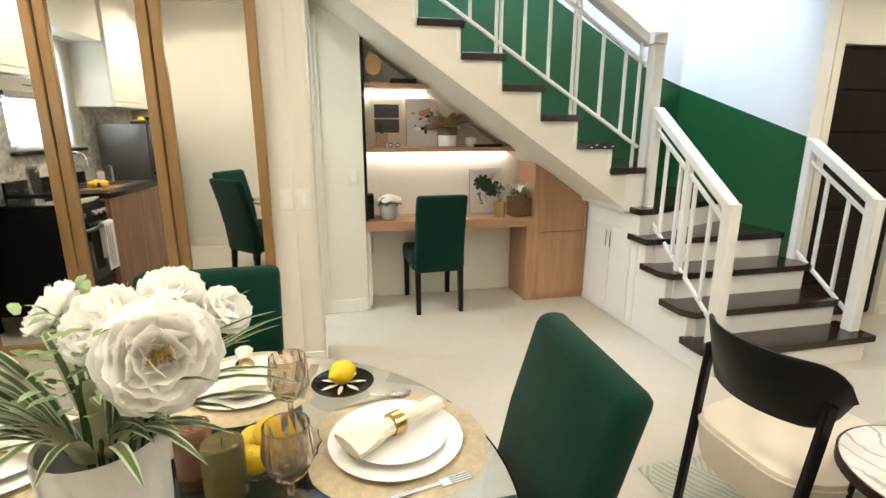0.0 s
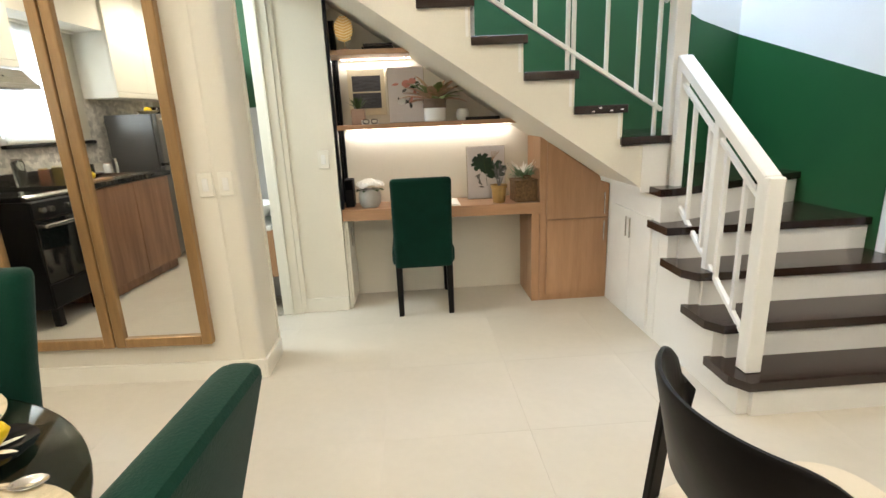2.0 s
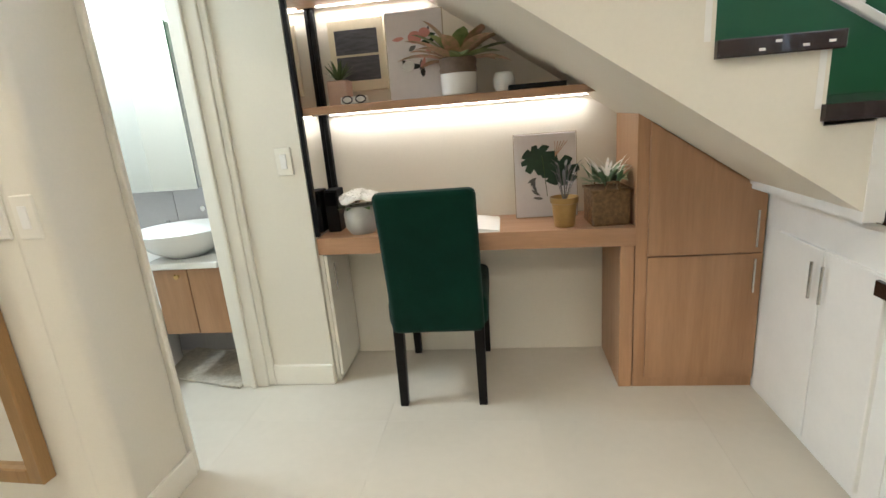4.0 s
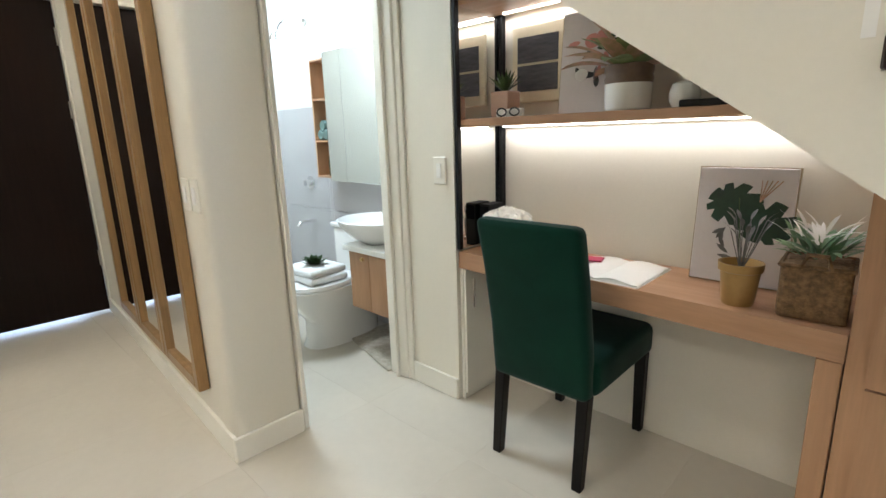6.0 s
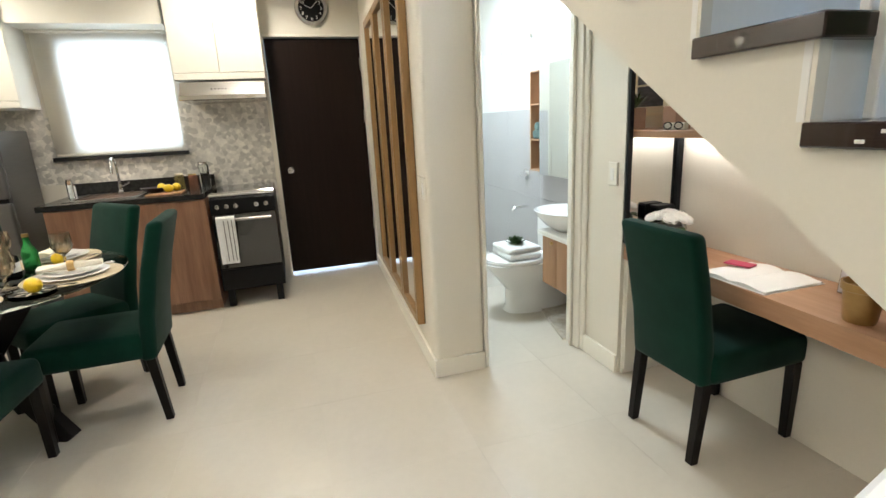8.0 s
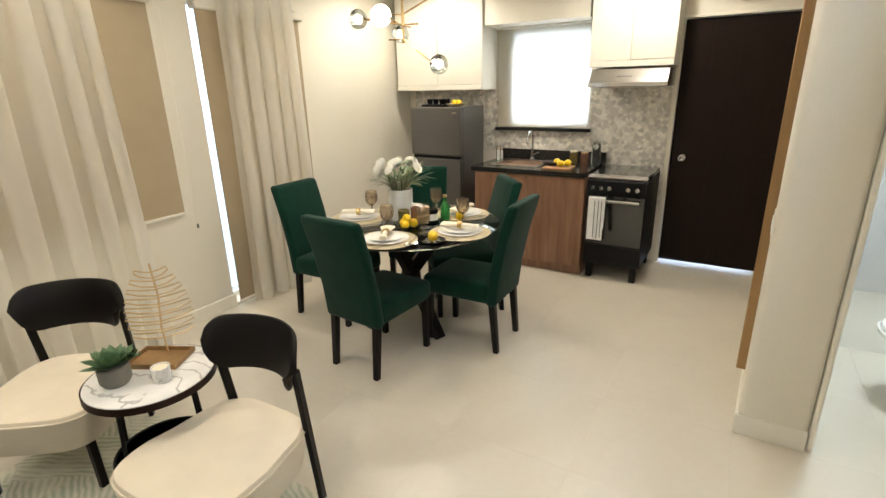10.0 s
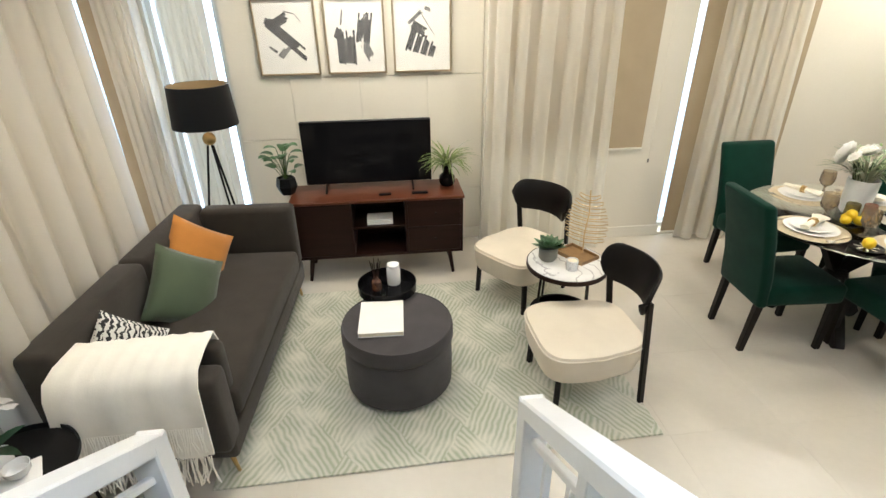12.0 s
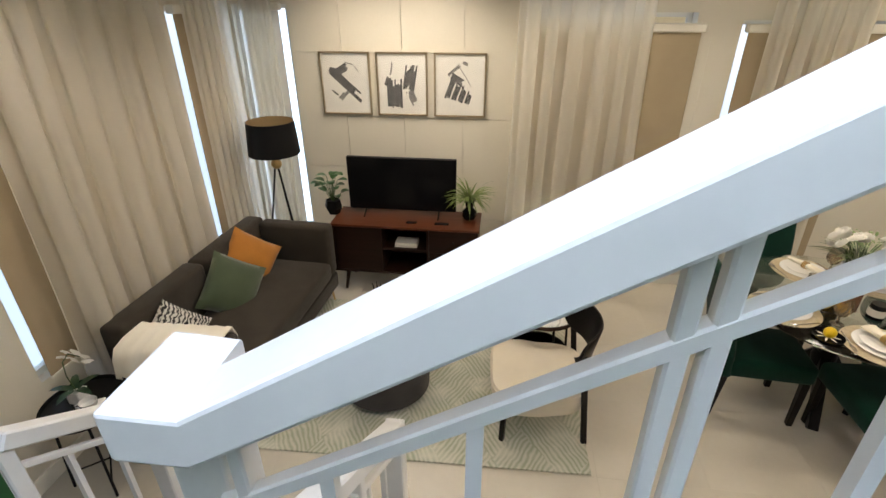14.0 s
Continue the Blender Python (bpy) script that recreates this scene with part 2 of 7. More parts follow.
MATWOVEN = mat("cream woven bath mat", (0.55, 0.50, 0.40), 0.95, vary=0.15, scale=40, grain=200, bump=0.9)
COPPERGLASS = mat("rose brown glass", (0.45, 0.22, 0.14), 0.12, vary=0.05, bump=0, glass=0.6)
PINKPAPER = mat("deep pink fabric", (0.55, 0.05, 0.12), 0.6, vary=0.1)
TERRA = mat("blush clay pot", (0.55, 0.36, 0.27), 0.7, vary=0.06, bump=0.1)
LAMPGLOW = glow("warm lamp lens", (1.0, 0.86, 0.66), 25)
STRIPGLOW = glow("warm strip light", (1.0, 0.9, 0.78), 9)


def veins(m, scale, dark):
    """Thin wandering veins over the marble."""
    n, l = m.node_tree.nodes, m.node_tree.links
    p = n["Principled BSDF"]
    src = p.inputs["Base Color"].links[0].from_socket
    w = n.new("ShaderNodeTexWave")
    w.inputs["Scale"].default_value, w.inputs["Distortion"].default_value, w.inputs["Detail"].default_value = scale, 14, 4
    r = n.new("ShaderNodeMapRange")
    r.inputs["From Min"].default_value, r.inputs["From Max"].default_value = 0.0, 0.06
    l.new(w.outputs["Fac"], r.inputs["Value"])
    mx = n.new("ShaderNodeMix")
    mx.data_type = "RGBA"
    mx.inputs["A"].default_value = (*dark, 1)
    l.new(r.outputs[0], mx.inputs["Factor"])
    l.new(src, mx.inputs["B"])
    l.new(mx.outputs["Result"], p.inputs["Base Color"])


veins(MARBLE, 1.6, (0.42, 0.41, 0.40))


# ---- shaping ----
def box(bm, x0, x1, y0, y1, z0, z1, bevel=0.0, seg=1, m=None):
    r = bmesh.ops.create_cube(bm, size=1.0)
    vs = r["verts"]
    for v in vs:
        v.co = Vector(((x0 + x1) / 2 + v.co.x * (x1 - x0), (y0 + y1) / 2 + v.co.y * (y1 - y0), (z0 + z1) / 2 + v.co.z * (z1 - z0)))
    if bevel:
        es = list({e for v in vs for e in v.link_edges})
        out = bmesh.ops.bevel(bm, geom=es, offset=bevel, segments=seg, affect="EDGES", profile=0.5)
        vs = list({v for f in out["faces"] for v in f.verts} | {v for v in vs if v.is_valid})
    if m is not None:
        bmesh.ops.transform(bm, matrix=m, verts=vs)
    return vs


def B(x0, x1, y0, y1, z0, z1, bevel=0.0, seg=1, m=None):
    bm = bmesh.new()
    box(bm, x0, x1, y0, y1, z0, z1, bevel, seg, m)
    return bm


def lathe(profile, seg=24, at=(0, 0, 0), bm=None, sx=1.0, sy=1.0):
    """A turned body from (radius, height) pairs."""
    bm = bm or bmesh.new()
    rings = []
    for r, z in profile:
        if r < 1e-5:
            rings.append([bm.verts.new((at[0], at[1], at[2] + z))])
        else:
            rings.append([bm.verts.new((at[0] + sx * r * math.cos(2 * math.pi * i / seg), at[1] + sy * r * math.sin(2 * math.pi * i / seg), at[2] + z)) for i in range(seg)])
    for a, b in zip(rings, rings[1:]):
        for i in range(seg):
            j = (i + 1) % seg
            if len(a) == 1 and len(b) == 1:
                continue
            if len(a) == 1:
                bm.faces.new((a[0], b[j], b[i]))
            elif len(b) == 1:
                bm.faces.new((a[i], a[j], b[0]))
            else:
                bm.faces.new((a[i], a[j], b[j], b[i]))
    for ring, flip in ((rings[0], True), (rings[-1], False)):
        if len(ring) > 1:
            bm.faces.new(ring[::-1] if flip else ring)
    return bm


def tube(points, r, seg=8, bm=None, r2=None):
    """A round bar along points."""
    bm = bm or bmesh.new()
    pts = [Vector(p) for p in points]
    rings = []
    for i, p in enumerate(pts):
        d = (pts[min(i + 1, len(pts) - 1)] - pts[max(i - 1, 0)]).normalized()
        up = Vector((0, 0, 1)) if abs(d.z) < 0.9 else Vector((1, 0, 0))
        u = d.cross(up).normalized()
        w = d.cross(u)
        rad = r if r2 is None else r + (r2 - r) * i / (len(pts) - 1)
        rings.append([bm.verts.new(p + rad * (math.cos(2 * math.pi * k / seg) * u + math.sin(2 * math.pi * k / seg) * w)) for k in range(seg)])
    for a, b in zip(rings, rings[1:]):
        for i in range(seg):
            j = (i + 1) % seg
            bm.faces.new((a[i], b[i], b[j], a[j]))
    bm.faces.new(rings[0])
    bm.faces.new(rings[-1][::-1])
    return bm


def bar(p, q, w, h, bm=None, bevel=0.0):
    """A square bar from p to q, w wide and h high."""
    p, q = Vector(p), Vector(q)
    d = q - p
    bm = bm or bmesh.new()
    rot = d.to_track_quat("Y", "Z").to_matrix().to_4x4()
    box(bm, -w / 2, w / 2, 0, d.length, -h / 2, h / 2, bevel, 1, Matrix.Translation(p) @ rot)
    return bm


def prism(poly, axis, a, b, bm=None):
    """A flat outline pushed along an axis from a to b."""
    bm = bm or bmesh.new()
    def P(u, v, w):
        return {"x": (w, u, v), "y": (u, w, v), "z": (u, v, w)}[axis]
    lo = [bm.verts.new(P(u, v, a)) for u, v in poly]
    hi = [bm.verts.new(P(u, v, b)) for u, v in poly]
    n = len(poly)
    bm.faces.new(lo)
    bm.faces.new(hi[::-1])
    for i in range(n):
        bm.faces.new((lo[i], hi[i], hi[(i + 1) % n], lo[(i + 1) % n]))
    bmesh.ops.recalc_face_normals(bm, faces=bm.faces[:])
    return bm


def leaf(bm, base, out, length, width, bend=0.5, rise=0.6, n=5, fold=0.15):
    """A pointed leaf that leaves base towards out and bends down."""
    o = Vector((out[0], out[1], 0)).normalized()
    side = Vector((-o.y, o.x, 0))
    p = Vector(base)
    ang = rise
    prev = None
    for i in range(n + 1):
        f = i / n
        w = width * (math.sin(math.pi * min(1, f * 0.9 + 0.1)) ** 0.7 if f < 1 else 0.02) * 0.5
        d = o * math.cos(ang) + Vector((0, 0, math.sin(ang)))
        up = -o * math.sin(ang) + Vector((0, 0, math.cos(ang)))
        row = [bm.verts.new(p - side * w + up * fold * w), bm.verts.new(p), bm.verts.new(p + side * w + up * fold * w)]
        if prev:
            bm.faces.new((prev[0], prev[1], row[1], row[0]))
            bm.faces.new((prev[1], prev[2], row[2], row[1]))
        prev = row
        p = p + d * (length / n)
        ang -= bend / n * 2


def pad(x0, x1, y0, y1, z0, z1, r=0.03, puff=0.0, seg=3):
    """A soft upholstered block."""
    bm = B(x0, x1, y0, y1, z0, z1, r, seg)
    if puff:
        bmesh.ops.subdivide_edges(bm, edges=[e for e in bm.edges if e.calc_length() > 3 * r], cuts=3, use_grid_fill=True)
        cx, cy = (x0 + x1) / 2, (y0 + y1) / 2
        for v in bm.verts:
            if v.co.z > (z0 + z1) / 2:
                u, w = (v.co.x - cx) / (x1 - x0) * 2, (v.co.y - cy) / (y1 - y0) * 2
                v.co.z += puff * max(0, 1 - u * u) * max(0, 1 - w * w)
    return bm


def part(name, bm, material, parent=None, label="", smooth=False, kind="", loc=None, angle=35):
    me = bpy.data.meshes.new(name)
    bm.to_mesh(me)
    bm.free()
    me.materials.append(material)
    if smooth:
        me.shade_smooth()
        me.set_sharp_from_angle(angle=radians(angle))
    ob = new(name, me)
    if parent is not None:
        ob.parent = parent
    if loc:
        ob.location = loc
    return tagged(ob, label, kind=kind)


def thing(name, x, y, z, rz=0.0, label="", category="", group="", kind=""):
    ob = new(name)
    ob.empty_display_size = 0.1
    ob.location, ob.rotation_euler = (x, y, z), (0, 0, radians(rz))
    return tagged(ob, label, category, group, kind)


def solo(name, bm, material, x=0, y=0, z=0, rz=0.0, label="", category="", group="", kind="", smooth=False):
    ob = part(name, bm, material, None, label, smooth, kind)
    ob.location, ob.rotation_euler = (x, y, z), (0, 0, radians(rz))
    return tagged(ob, label, category, group, kind)


# ---- the house ----
H = 2.7        # ceiling
XW, XE, YS, YN = -3.3, 3.26, 0.33, 5.0
YM = 3.735     # wall with the framed mirrors
XS = 2.232      # inner face of the wall beside the stairs


def wall(name, x0, x1, y0, y1, z0=0.0, z1=H, material=None, holes=(), axis="x"):
    """A wall with through openings: holes are (from, to, low, high) along its axis."""
    bm = bmesh.new()
    a0, a1 = (x0, x1) if axis == "x" else (y0, y1)
    cuts = sorted({a0, a1, *[h[0] for h in holes], *[h[1] for h in holes]})
    for u0, u1 in zip(cuts, cuts[1:]):
        spans = [(z0, z1)]
        for h in holes:
            if h[0] <= u0 + 1e-6 and h[1] >= u1 - 1e-6:
                spans = [s for lo, hi in spans for s in ((lo, h[2]), (h[3], hi)) if s[1] - s[0] > 0.001]
        for lo, hi in spans:
            if axis == "x":
                box(bm, u0, u1, y0, y1, lo, hi)
            else:
                box(bm, x0, x1, u0, u1, lo, hi)
    bmesh.ops.remove_doubles(bm, verts=bm.verts[:], dist=1e-5)
    return solo(name, bm, material or CREAM, kind="structure", label="")


floor_slab = solo("floor", B(XW - 0.2, XE + 0.2, -0.1, YN + 0.2, -0.12, -0.002), GROUT, kind="structure", label="cream tiled floor with fine pale joints")
wall("wall_south", XW, 0.83, 0.14, YS, holes=((-0.43, 0.80, 0.82, 2.25), (-1.70, -0.745, 0.02, 2.2)))
wall("wall_south_panelled", 0.83, 2.73, 0.0, 0.15)
wall("wall_south_corner", 2.73, XE, 0.0, 0.12, holes=((2.75, 3.23, 0.25, 2.3),))
wall("wall_east", XE, XE + 0.15, 0.0, 3.6, axis="y", holes=((0.45, 0.98, 0.3, 2.3), (1.02, 2.74, 0.55, 2.3)))
wall("wall_north_entrance", XS + 0.10, XE, 3.68, 3.83, holes=((2.395, 3.12, 0.0, 1.905),))
wall("wall_stair_side", XS, XS + 0.10, 3.688, YN, 0, 5.2, WHITEWALL, axis="y")
wall("wall_west", XW - 0.15, XW, 0.14, YN, axis="y", holes=((1.57, 2.31, 1.24, 2.04), (3.04, 3.85, 0.0, 2.08), (4.55, 4.93, 1.62, 2.05)))
SKEW = -0.0528   # how far the mirrored wall recedes, per metre


def ym(x):
    return YM + (x + 0.935) * SKEW


solo("wall_mirrors", prism([(XW, ym(XW)), (-1.0, ym(-1.0)), (-1.0, ym(-1.0) + 0.1), (XW, ym(XW) + 0.1)], "z", 0, H), CREAM, kind="structure")
colbm = B(-1.06, -0.935, YM - 0.001, 4.01, -0.03, H + 0.03, 0.028, 4)
solo("wall_column", colbm, CREAM, kind="structure", label="rounded cream wall end beside the bathroom door", smooth=True)
wall("wall_desk_return", -1.04, -0.612, 4.615, 4.72, material=CREAM)
wall("wall_alcove_left", -0.70, -0.612, 4.72, YN, 0, H)
wall("wall_north", XW, XS, YN, YN + 0.15, 0, 5.2, WHITEWALL, axis="x")
solo("wall_alcove_back", prism([(-0.612, 0), (1.165, 0), (1.165, 0.81), (-0.612, 2.005)], "y", 4.93, 4.998), CREAM, kind="structure")
wall("wall_door_head", -1.04, -0.95, 4.01, 4.615, 2.08, H, CREAM, axis="y")
cbm = bmesh.new()
for x0, x1, y0, y1 in ((XW, XE, 0.0, 3.95), (XW, -1.0, 3.95, YN), (XS + 0.10, XE, 3.95, YN)):
    box(cbm, x0, x1, y0, y1, H, H + 0.12)
solo("ceiling", cbm, CEIL, kind="structure", label="flat painted ceiling with recessed downlights")
cb2 = bmesh.new()
box(cb2, -1.0, XS + 0.10, 3.95, YN, 5.2, 5.3)
solo("ceiling_stairwell", cb2, CEIL, kind="structure", label="white stairwell ceiling")
ub = bmesh.new()
box(ub, -1.1, XS + 0.10, 3.85, 3.95, H + 0.12, 5.2)
box(ub, -1.1, -1.0, 3.95, YN, H + 0.12, 5.2)
solo("wall_upper", ub, WHITEWALL, kind="structure", label="")


def base(x0, y0, x1, y1, side):
    """Skirting board along a wall face."""
    t = 0.014
    if side in "ns":
        s = -t if side == "n" else t
        bm = B(x0, x1, min(y0, y0 + s), max(y0, y0 + s), 0, 0.1, 0.003)
    else:
        s = -t if side == "e" else t
        bm = B(min(x0, x0 + s), max(x0, x0 + s), y0, y1, 0, 0.1, 0.003)
    solo("baseboard", bm, OFFWHITE, kind="structure", label="off-white painted skirting board")


base(-0.76, YS, 0.83, YS, "s")
base(XW, YS, -1.70, YS, "s")
solo("baseboard", prism([(XW, ym(XW)), (-0.936, ym(-0.936)), (-0.936, ym(-0.936) - 0.014), (XW, ym(XW) - 0.014)], "z", 0, 0.1), OFFWHITE, kind="structure", label="off-white painted skirting board")
base(-0.935, YM - 0.014, -0.935, 4.005, "w")
base(0.83, 0.15, 2.73, 0.15, "s")
base(XE, 0.12, XE, 3.68, "e")
base(3.14, 3.68, XE - 0.015, 3.68, "n")
base(-0.90, 4.615, -0.614, 4.615, "n")

# staircase
RIS, RUN = 0.176, 0.262
YO = 3.97


def tread_x(k):
    return 1.004 + (7 - k) * RUN


def tread_z(k):
    return 1.284 + (k - 7) * RIS


stairs = thing("staircase", 1.1, 3.0, 0, 0, "white staircase with dark wooden treads turning above the desk", "staircase", kind="")
stairs.location = (0, 0, 0)
XL = 1.17
LOW = ((3.10, 0.165, 2.31), (3.30, 0.33, 2.28), (3.52, 0.50, 2.25), (3.75, 0.67, 2.232))
for i, (yf, z, xr) in enumerate(LOW):
    yb = LOW[i + 1][0] + 0.03 if i < 3 else 4.0
    if i < 3:
        poly = [(XL - 0.03, yf + 0.05), (XL + 0.02, yf - 0.02), (xr, yf - 0.02), (xr, yb), (XL - 0.03, yb)]
    else:
        poly = [(XL - 0.03, yf - 0.02), (XS, yf - 0.02), (XS, yf + 0.58), (XL - 0.03, yf + 0.2)]
    part("tread", prism(poly, "z", z - 0.04, z), DARKWOOD, stairs)
    zl = LOW[i - 1][1] - 0.04 if i else 0
    part("riser", B(XL + 0.051, xr - (0.05 if i < 3 else 0), yf, yb - 0.012, zl if i else 0.0, z - 0.04), WHITE, stairs)
# winder treads round the corner post
for poly, z in (([(XL - 0.02, 3.84), (1.25, 3.852), (XS, 4.25), (XS, YN), (XL - 0.02, YN)], 0.85), ([(1.36, 4.10), (1.75, YN), (0.975, YN), (0.975, 3.952), (1.238, 3.952)], 1.118)):
    part("tread", prism(poly, "z", z - 0.04, z), DARKWOOD, stairs)
    cx, cy = sum(p[0] for p in poly) / len(poly), sum(p[1] for p in poly) / len(poly)
    inner = [(max(1.10, cx + (a - cx) * 0.965), b if b > 4.9 else cy + (b - cy) * 0.965) for a, b in poly]
    part("riser", prism(inner, "z", z - 0.30 if z > 0.9 else 0.0, z - 0.04), WHITE, stairs)
for k in range(7, 16):
    xf, z = tread_x(k), tread_z(k)
    part("tread", B(xf - RUN - 0.02, xf, YO - 0.02, YN, z - 0.042, z, 0.003), DARKWOOD, stairs)
    part("riser", B(xf - 0.045, xf - 0.03, YO, YN, z - RIS, z - 0.042), WHITE, stairs)
SL = RIS / RUN
def zb(x):
    return 1.155 - (x - 0.64) * SL
saw = [(1.236, 1.076)]
for k in range(7, 15):
    xf, z = tread_x(k), tread_z(k)
    saw += [(xf - 0.02, tread_z(k - 1) - 0.042), (xf - 0.02, z - 0.042)]
saw += [(tread_x(15), tread_z(14) - 0.042), (tread_x(15), zb(tread_x(15))), (1.236, zb(1.236))]
part("stringer", prism(saw, "y", YO + 0.001, YO + 0.03), CREAM, stairs, "cream painted saw-toothed side of the stairs")
sb = bmesh.new()
xa, xb_ = tread_x(15), 1.236
quads = [((xa, YO + 0.03, zb(xa)), (xb_, YO + 0.03, zb(xb_)), (xb_, 4.5, zb(xb_)), (xa, 4.5, zb(xa))),
         ((xa, 4.5, zb(xa)), (xb_, 4.5, zb(xb_)), (xb_, YN, zb(xb_)), (xa, YN, zb(xa)))]
for q in quads:
    lo = [sb.verts.new(c) for c in q]
    hi = [sb.verts.new((c[0], c[1], c[2] + 0.04)) for c in q]
    sb.faces.new(lo[::-1])
    sb.faces.new(hi)
    for i in range(4):
        sb.faces.new((lo[i], lo[(i + 1) % 4], hi[(i + 1) % 4], hi[i]))
part("soffit", sb, CREAM, stairs, "cream sloping underside")
part("side_wall", prism([(3.12, 0.0), (4.5, 0.0), (4.5, 0.82), (3.98, 0.82), (3.98, 0.62), (3.77, 0.62), (3.77, 0.455), (3.54, 0.455), (3.54, 0.285), (3.32, 0.285), (3.32, 0.12), (3.12, 0.12)], "x", XL, XL + 0.05), WHITEWALL, stairs, "white plastered side under the lower steps")
part("side_wall", B(XL + 0.05, 1.34, 4.08, 4.14, 0.3, 1.07), WHITEWALL, stairs)
for x, z in ((0.82, 1.254), (0.855, 1.270), (0.915, 1.256), (0.97, 1.260)):
    part("paint_chip", B(x - 0.007, x + 0.007, YO - 0.0215, YO - 0.0195, z - 0.003, z + 0.003), WHITEWALL, stairs, "small pale chip in the tread edge")
# green dado that follows the stairs
gm = prism([(XL - 2.4, 3.6), (0.2, 2.82), (1.0, 2.38), (1.95, 1.84), (XS, 1.74), (XS, 0.0), (-1.3, 0.0)], "y", YN - 0.004, YN + 0.001)
solo("wall_paint_green_back", gm, GREENWALL, kind="structure", label="deep green painted band on the stairwell wall")
gm = prism([(3.692, 1.325), (YN - 0.004, 1.74), (YN - 0.004, 0.0), (3.692, 0.0)], "x", XS - 0.004, XS + 0.001)
solo("wall_paint_green_side", gm, GREENWALL, kind="structure", label="deep green painted band beside the steps")


def railing(name, p, q, post0, post1, drop_top, lift, count, label, posts=(), big=0.07, thick=0.055, singles=None, slim=0.02):
    """A sloping white metal railing from p to q: handrail, thin rails, posts and balusters."""
    ob = thing(name, 0, 0, 0, 0, label, "stair railing")
    p, q = Vector(p), Vector(q)
    if singles:
        rise, k = (q.z - p.z) / (q.x - p.x), thick / 2 * math.hypot(1, (q.z - p.z) / (q.x - p.x))
        x0, z0 = p.x - 0.014, p.z - 0.014 * rise
        bm = prism([(x0, z0 + k), (q.x, q.z + k), (q.x, q.z - k), (x0, z0 - k)], "y", p.y - big / 2, p.y + big / 2)
        bmesh.ops.bevel(bm, geom=[e for e in bm.edges if any(v.co.x < x0 - 0.1 for v in e.verts)], offset=0.006, segments=2, affect="EDGES", profile=0.5)
        part("handrail", bm, WHITE, ob)
    else:
        part("handrail", bar(p, q, big, thick, bevel=0.006), WHITE, ob)
    dz = Vector((0, 0, drop_top))
    part("top_rail", bar(p - dz, q - dz, 0.022, 0.022, bevel=0.003), WHITE, ob)
    dl = Vector((0, 0, lift))
    part("bottom_rail", bar(p - dl, q - dl, 0.022, 0.022, bevel=0.003), WHITE, ob)
    for f in singles or [(i + 1) / (count + 1) for i in range(count)]:
        if not singles and any(abs(f - g) < 0.06 for g, _ in posts):
            continue
        c = p.lerp(q, f)
        part("baluster", B(c.x - 0.009, c.x + 0.009, c.y - 0.009, c.y + 0.009, c.z - lift, c.z - drop_top), WHITE, ob)
    for f, foot in posts:
        c = p.lerp(q, f)
        part("post", B(c.x - slim, c.x + slim, c.y - slim, c.y + slim, foot, c.z - 0.02, 0.003), WHITE, ob)
    for c, foot, w in ((p, post0, big), (q, post1, 0.05)):
        if foot is not None:
            part("newel_post", B(c.x - w / 2, c.x + w / 2, c.y - w / 2, c.y + w / 2, foot, c.z + 0.02, 0.005), WHITE, ob)
    return ob


railing("railing_lower_inner", (1.252, 3.19, 0.965), (1.282, 3.95, 1.49), 0.165, 0.67, 0.11, 0.70, 4, "white metal railing on the open side of the lower steps", ((0.5, 0.34),))
railing("railing_lower_outer", (2.24, 3.19, 0.965), (2.25, 3.66, 1.29), 0.165, 0.33, 0.11, 0.72, 2, "white metal railing beside the entrance wall", ())
UX0, UL = 1.243, 2.203
pairs = [(x, tread_z(7 + int((0.996 - x) // RUN)) - 0.001) for x in (0.748, 0.717, 0.221, 0.190, -0.308, -0.339, -0.833, -0.864)]
railing("railing_upper", (UX0, 4.08, 1.938), (UX0 - UL, 4.08, 1.938 + UL * 0.62), None, 3.0, 0.15, 0.69, 0, "long white metal railing of the upper flight with paired posts",
        [((UX0 - x) / UL, z) for x, z in pairs] + [((UX0 - 1.205) / UL, 1.117)], 0.092, 0.062,
        [(UX0 - x) / UL for x in (1.095, 0.925, 0.545, 0.375, 0.02, -0.145, -0.50, -0.67)], 0.010)
np_ = thing("newel_post", 0, 0, 0, 0, "tall white square newel post at the turn of the stairs", "newel post")
part("post", B(1.24, 1.318, 3.985, 4.063, 0.655, 1.907, 0.006, 2), WHITE, np_)
cap = prism([(1.229, 3.985), (1.326, 3.978), (1.326, 4.126), (1.229, 4.126)], "z", 1.909, 1.9825)
bmesh.ops.bevel(cap, geom=[e for e in cap.edges if any(v.co.x > 1.25 for v in e.verts)], offset=0.006, segments=2, affect="EDGES", profile=0.5)
part("cap", cap, WHITE, np_)


# ---- doors, windows, fixed joinery ----
def slab_door(name, label):
    return thing(name, 0, 0, 0, 0, label, "door")


kd = slab_door("door_kitchen", "dark espresso flush door with a round steel knob")
part("panel", B(XW - 0.07, XW - 0.03, 3.045, 3.845, 0.022, 2.07, 0.003), DARKDOOR, kd)
kn = part("knob", lathe([(0.028, 0), (0.028, 0.006), (0.012, 0.01), (0.012, 0.03), (0.028, 0.036), (0.03, 0.05), (0.02, 0.062), (0, 0.064)], 20), CHROME, kd, "round polished steel knob", True)
kn.matrix_basis = Matrix.Translation((XW - 0.03, 3.14, 0.965)) @ Matrix.Rotation(radians(90), 4, "Y")
for hz in (0.35, 1.35, 1.8):
    part("hinge", B(XW - 0.03, XW - 0.012, 3.832, 3.847, hz, hz + 0.11, 0.002), STEEL, kd)
kfr = bmesh.new()
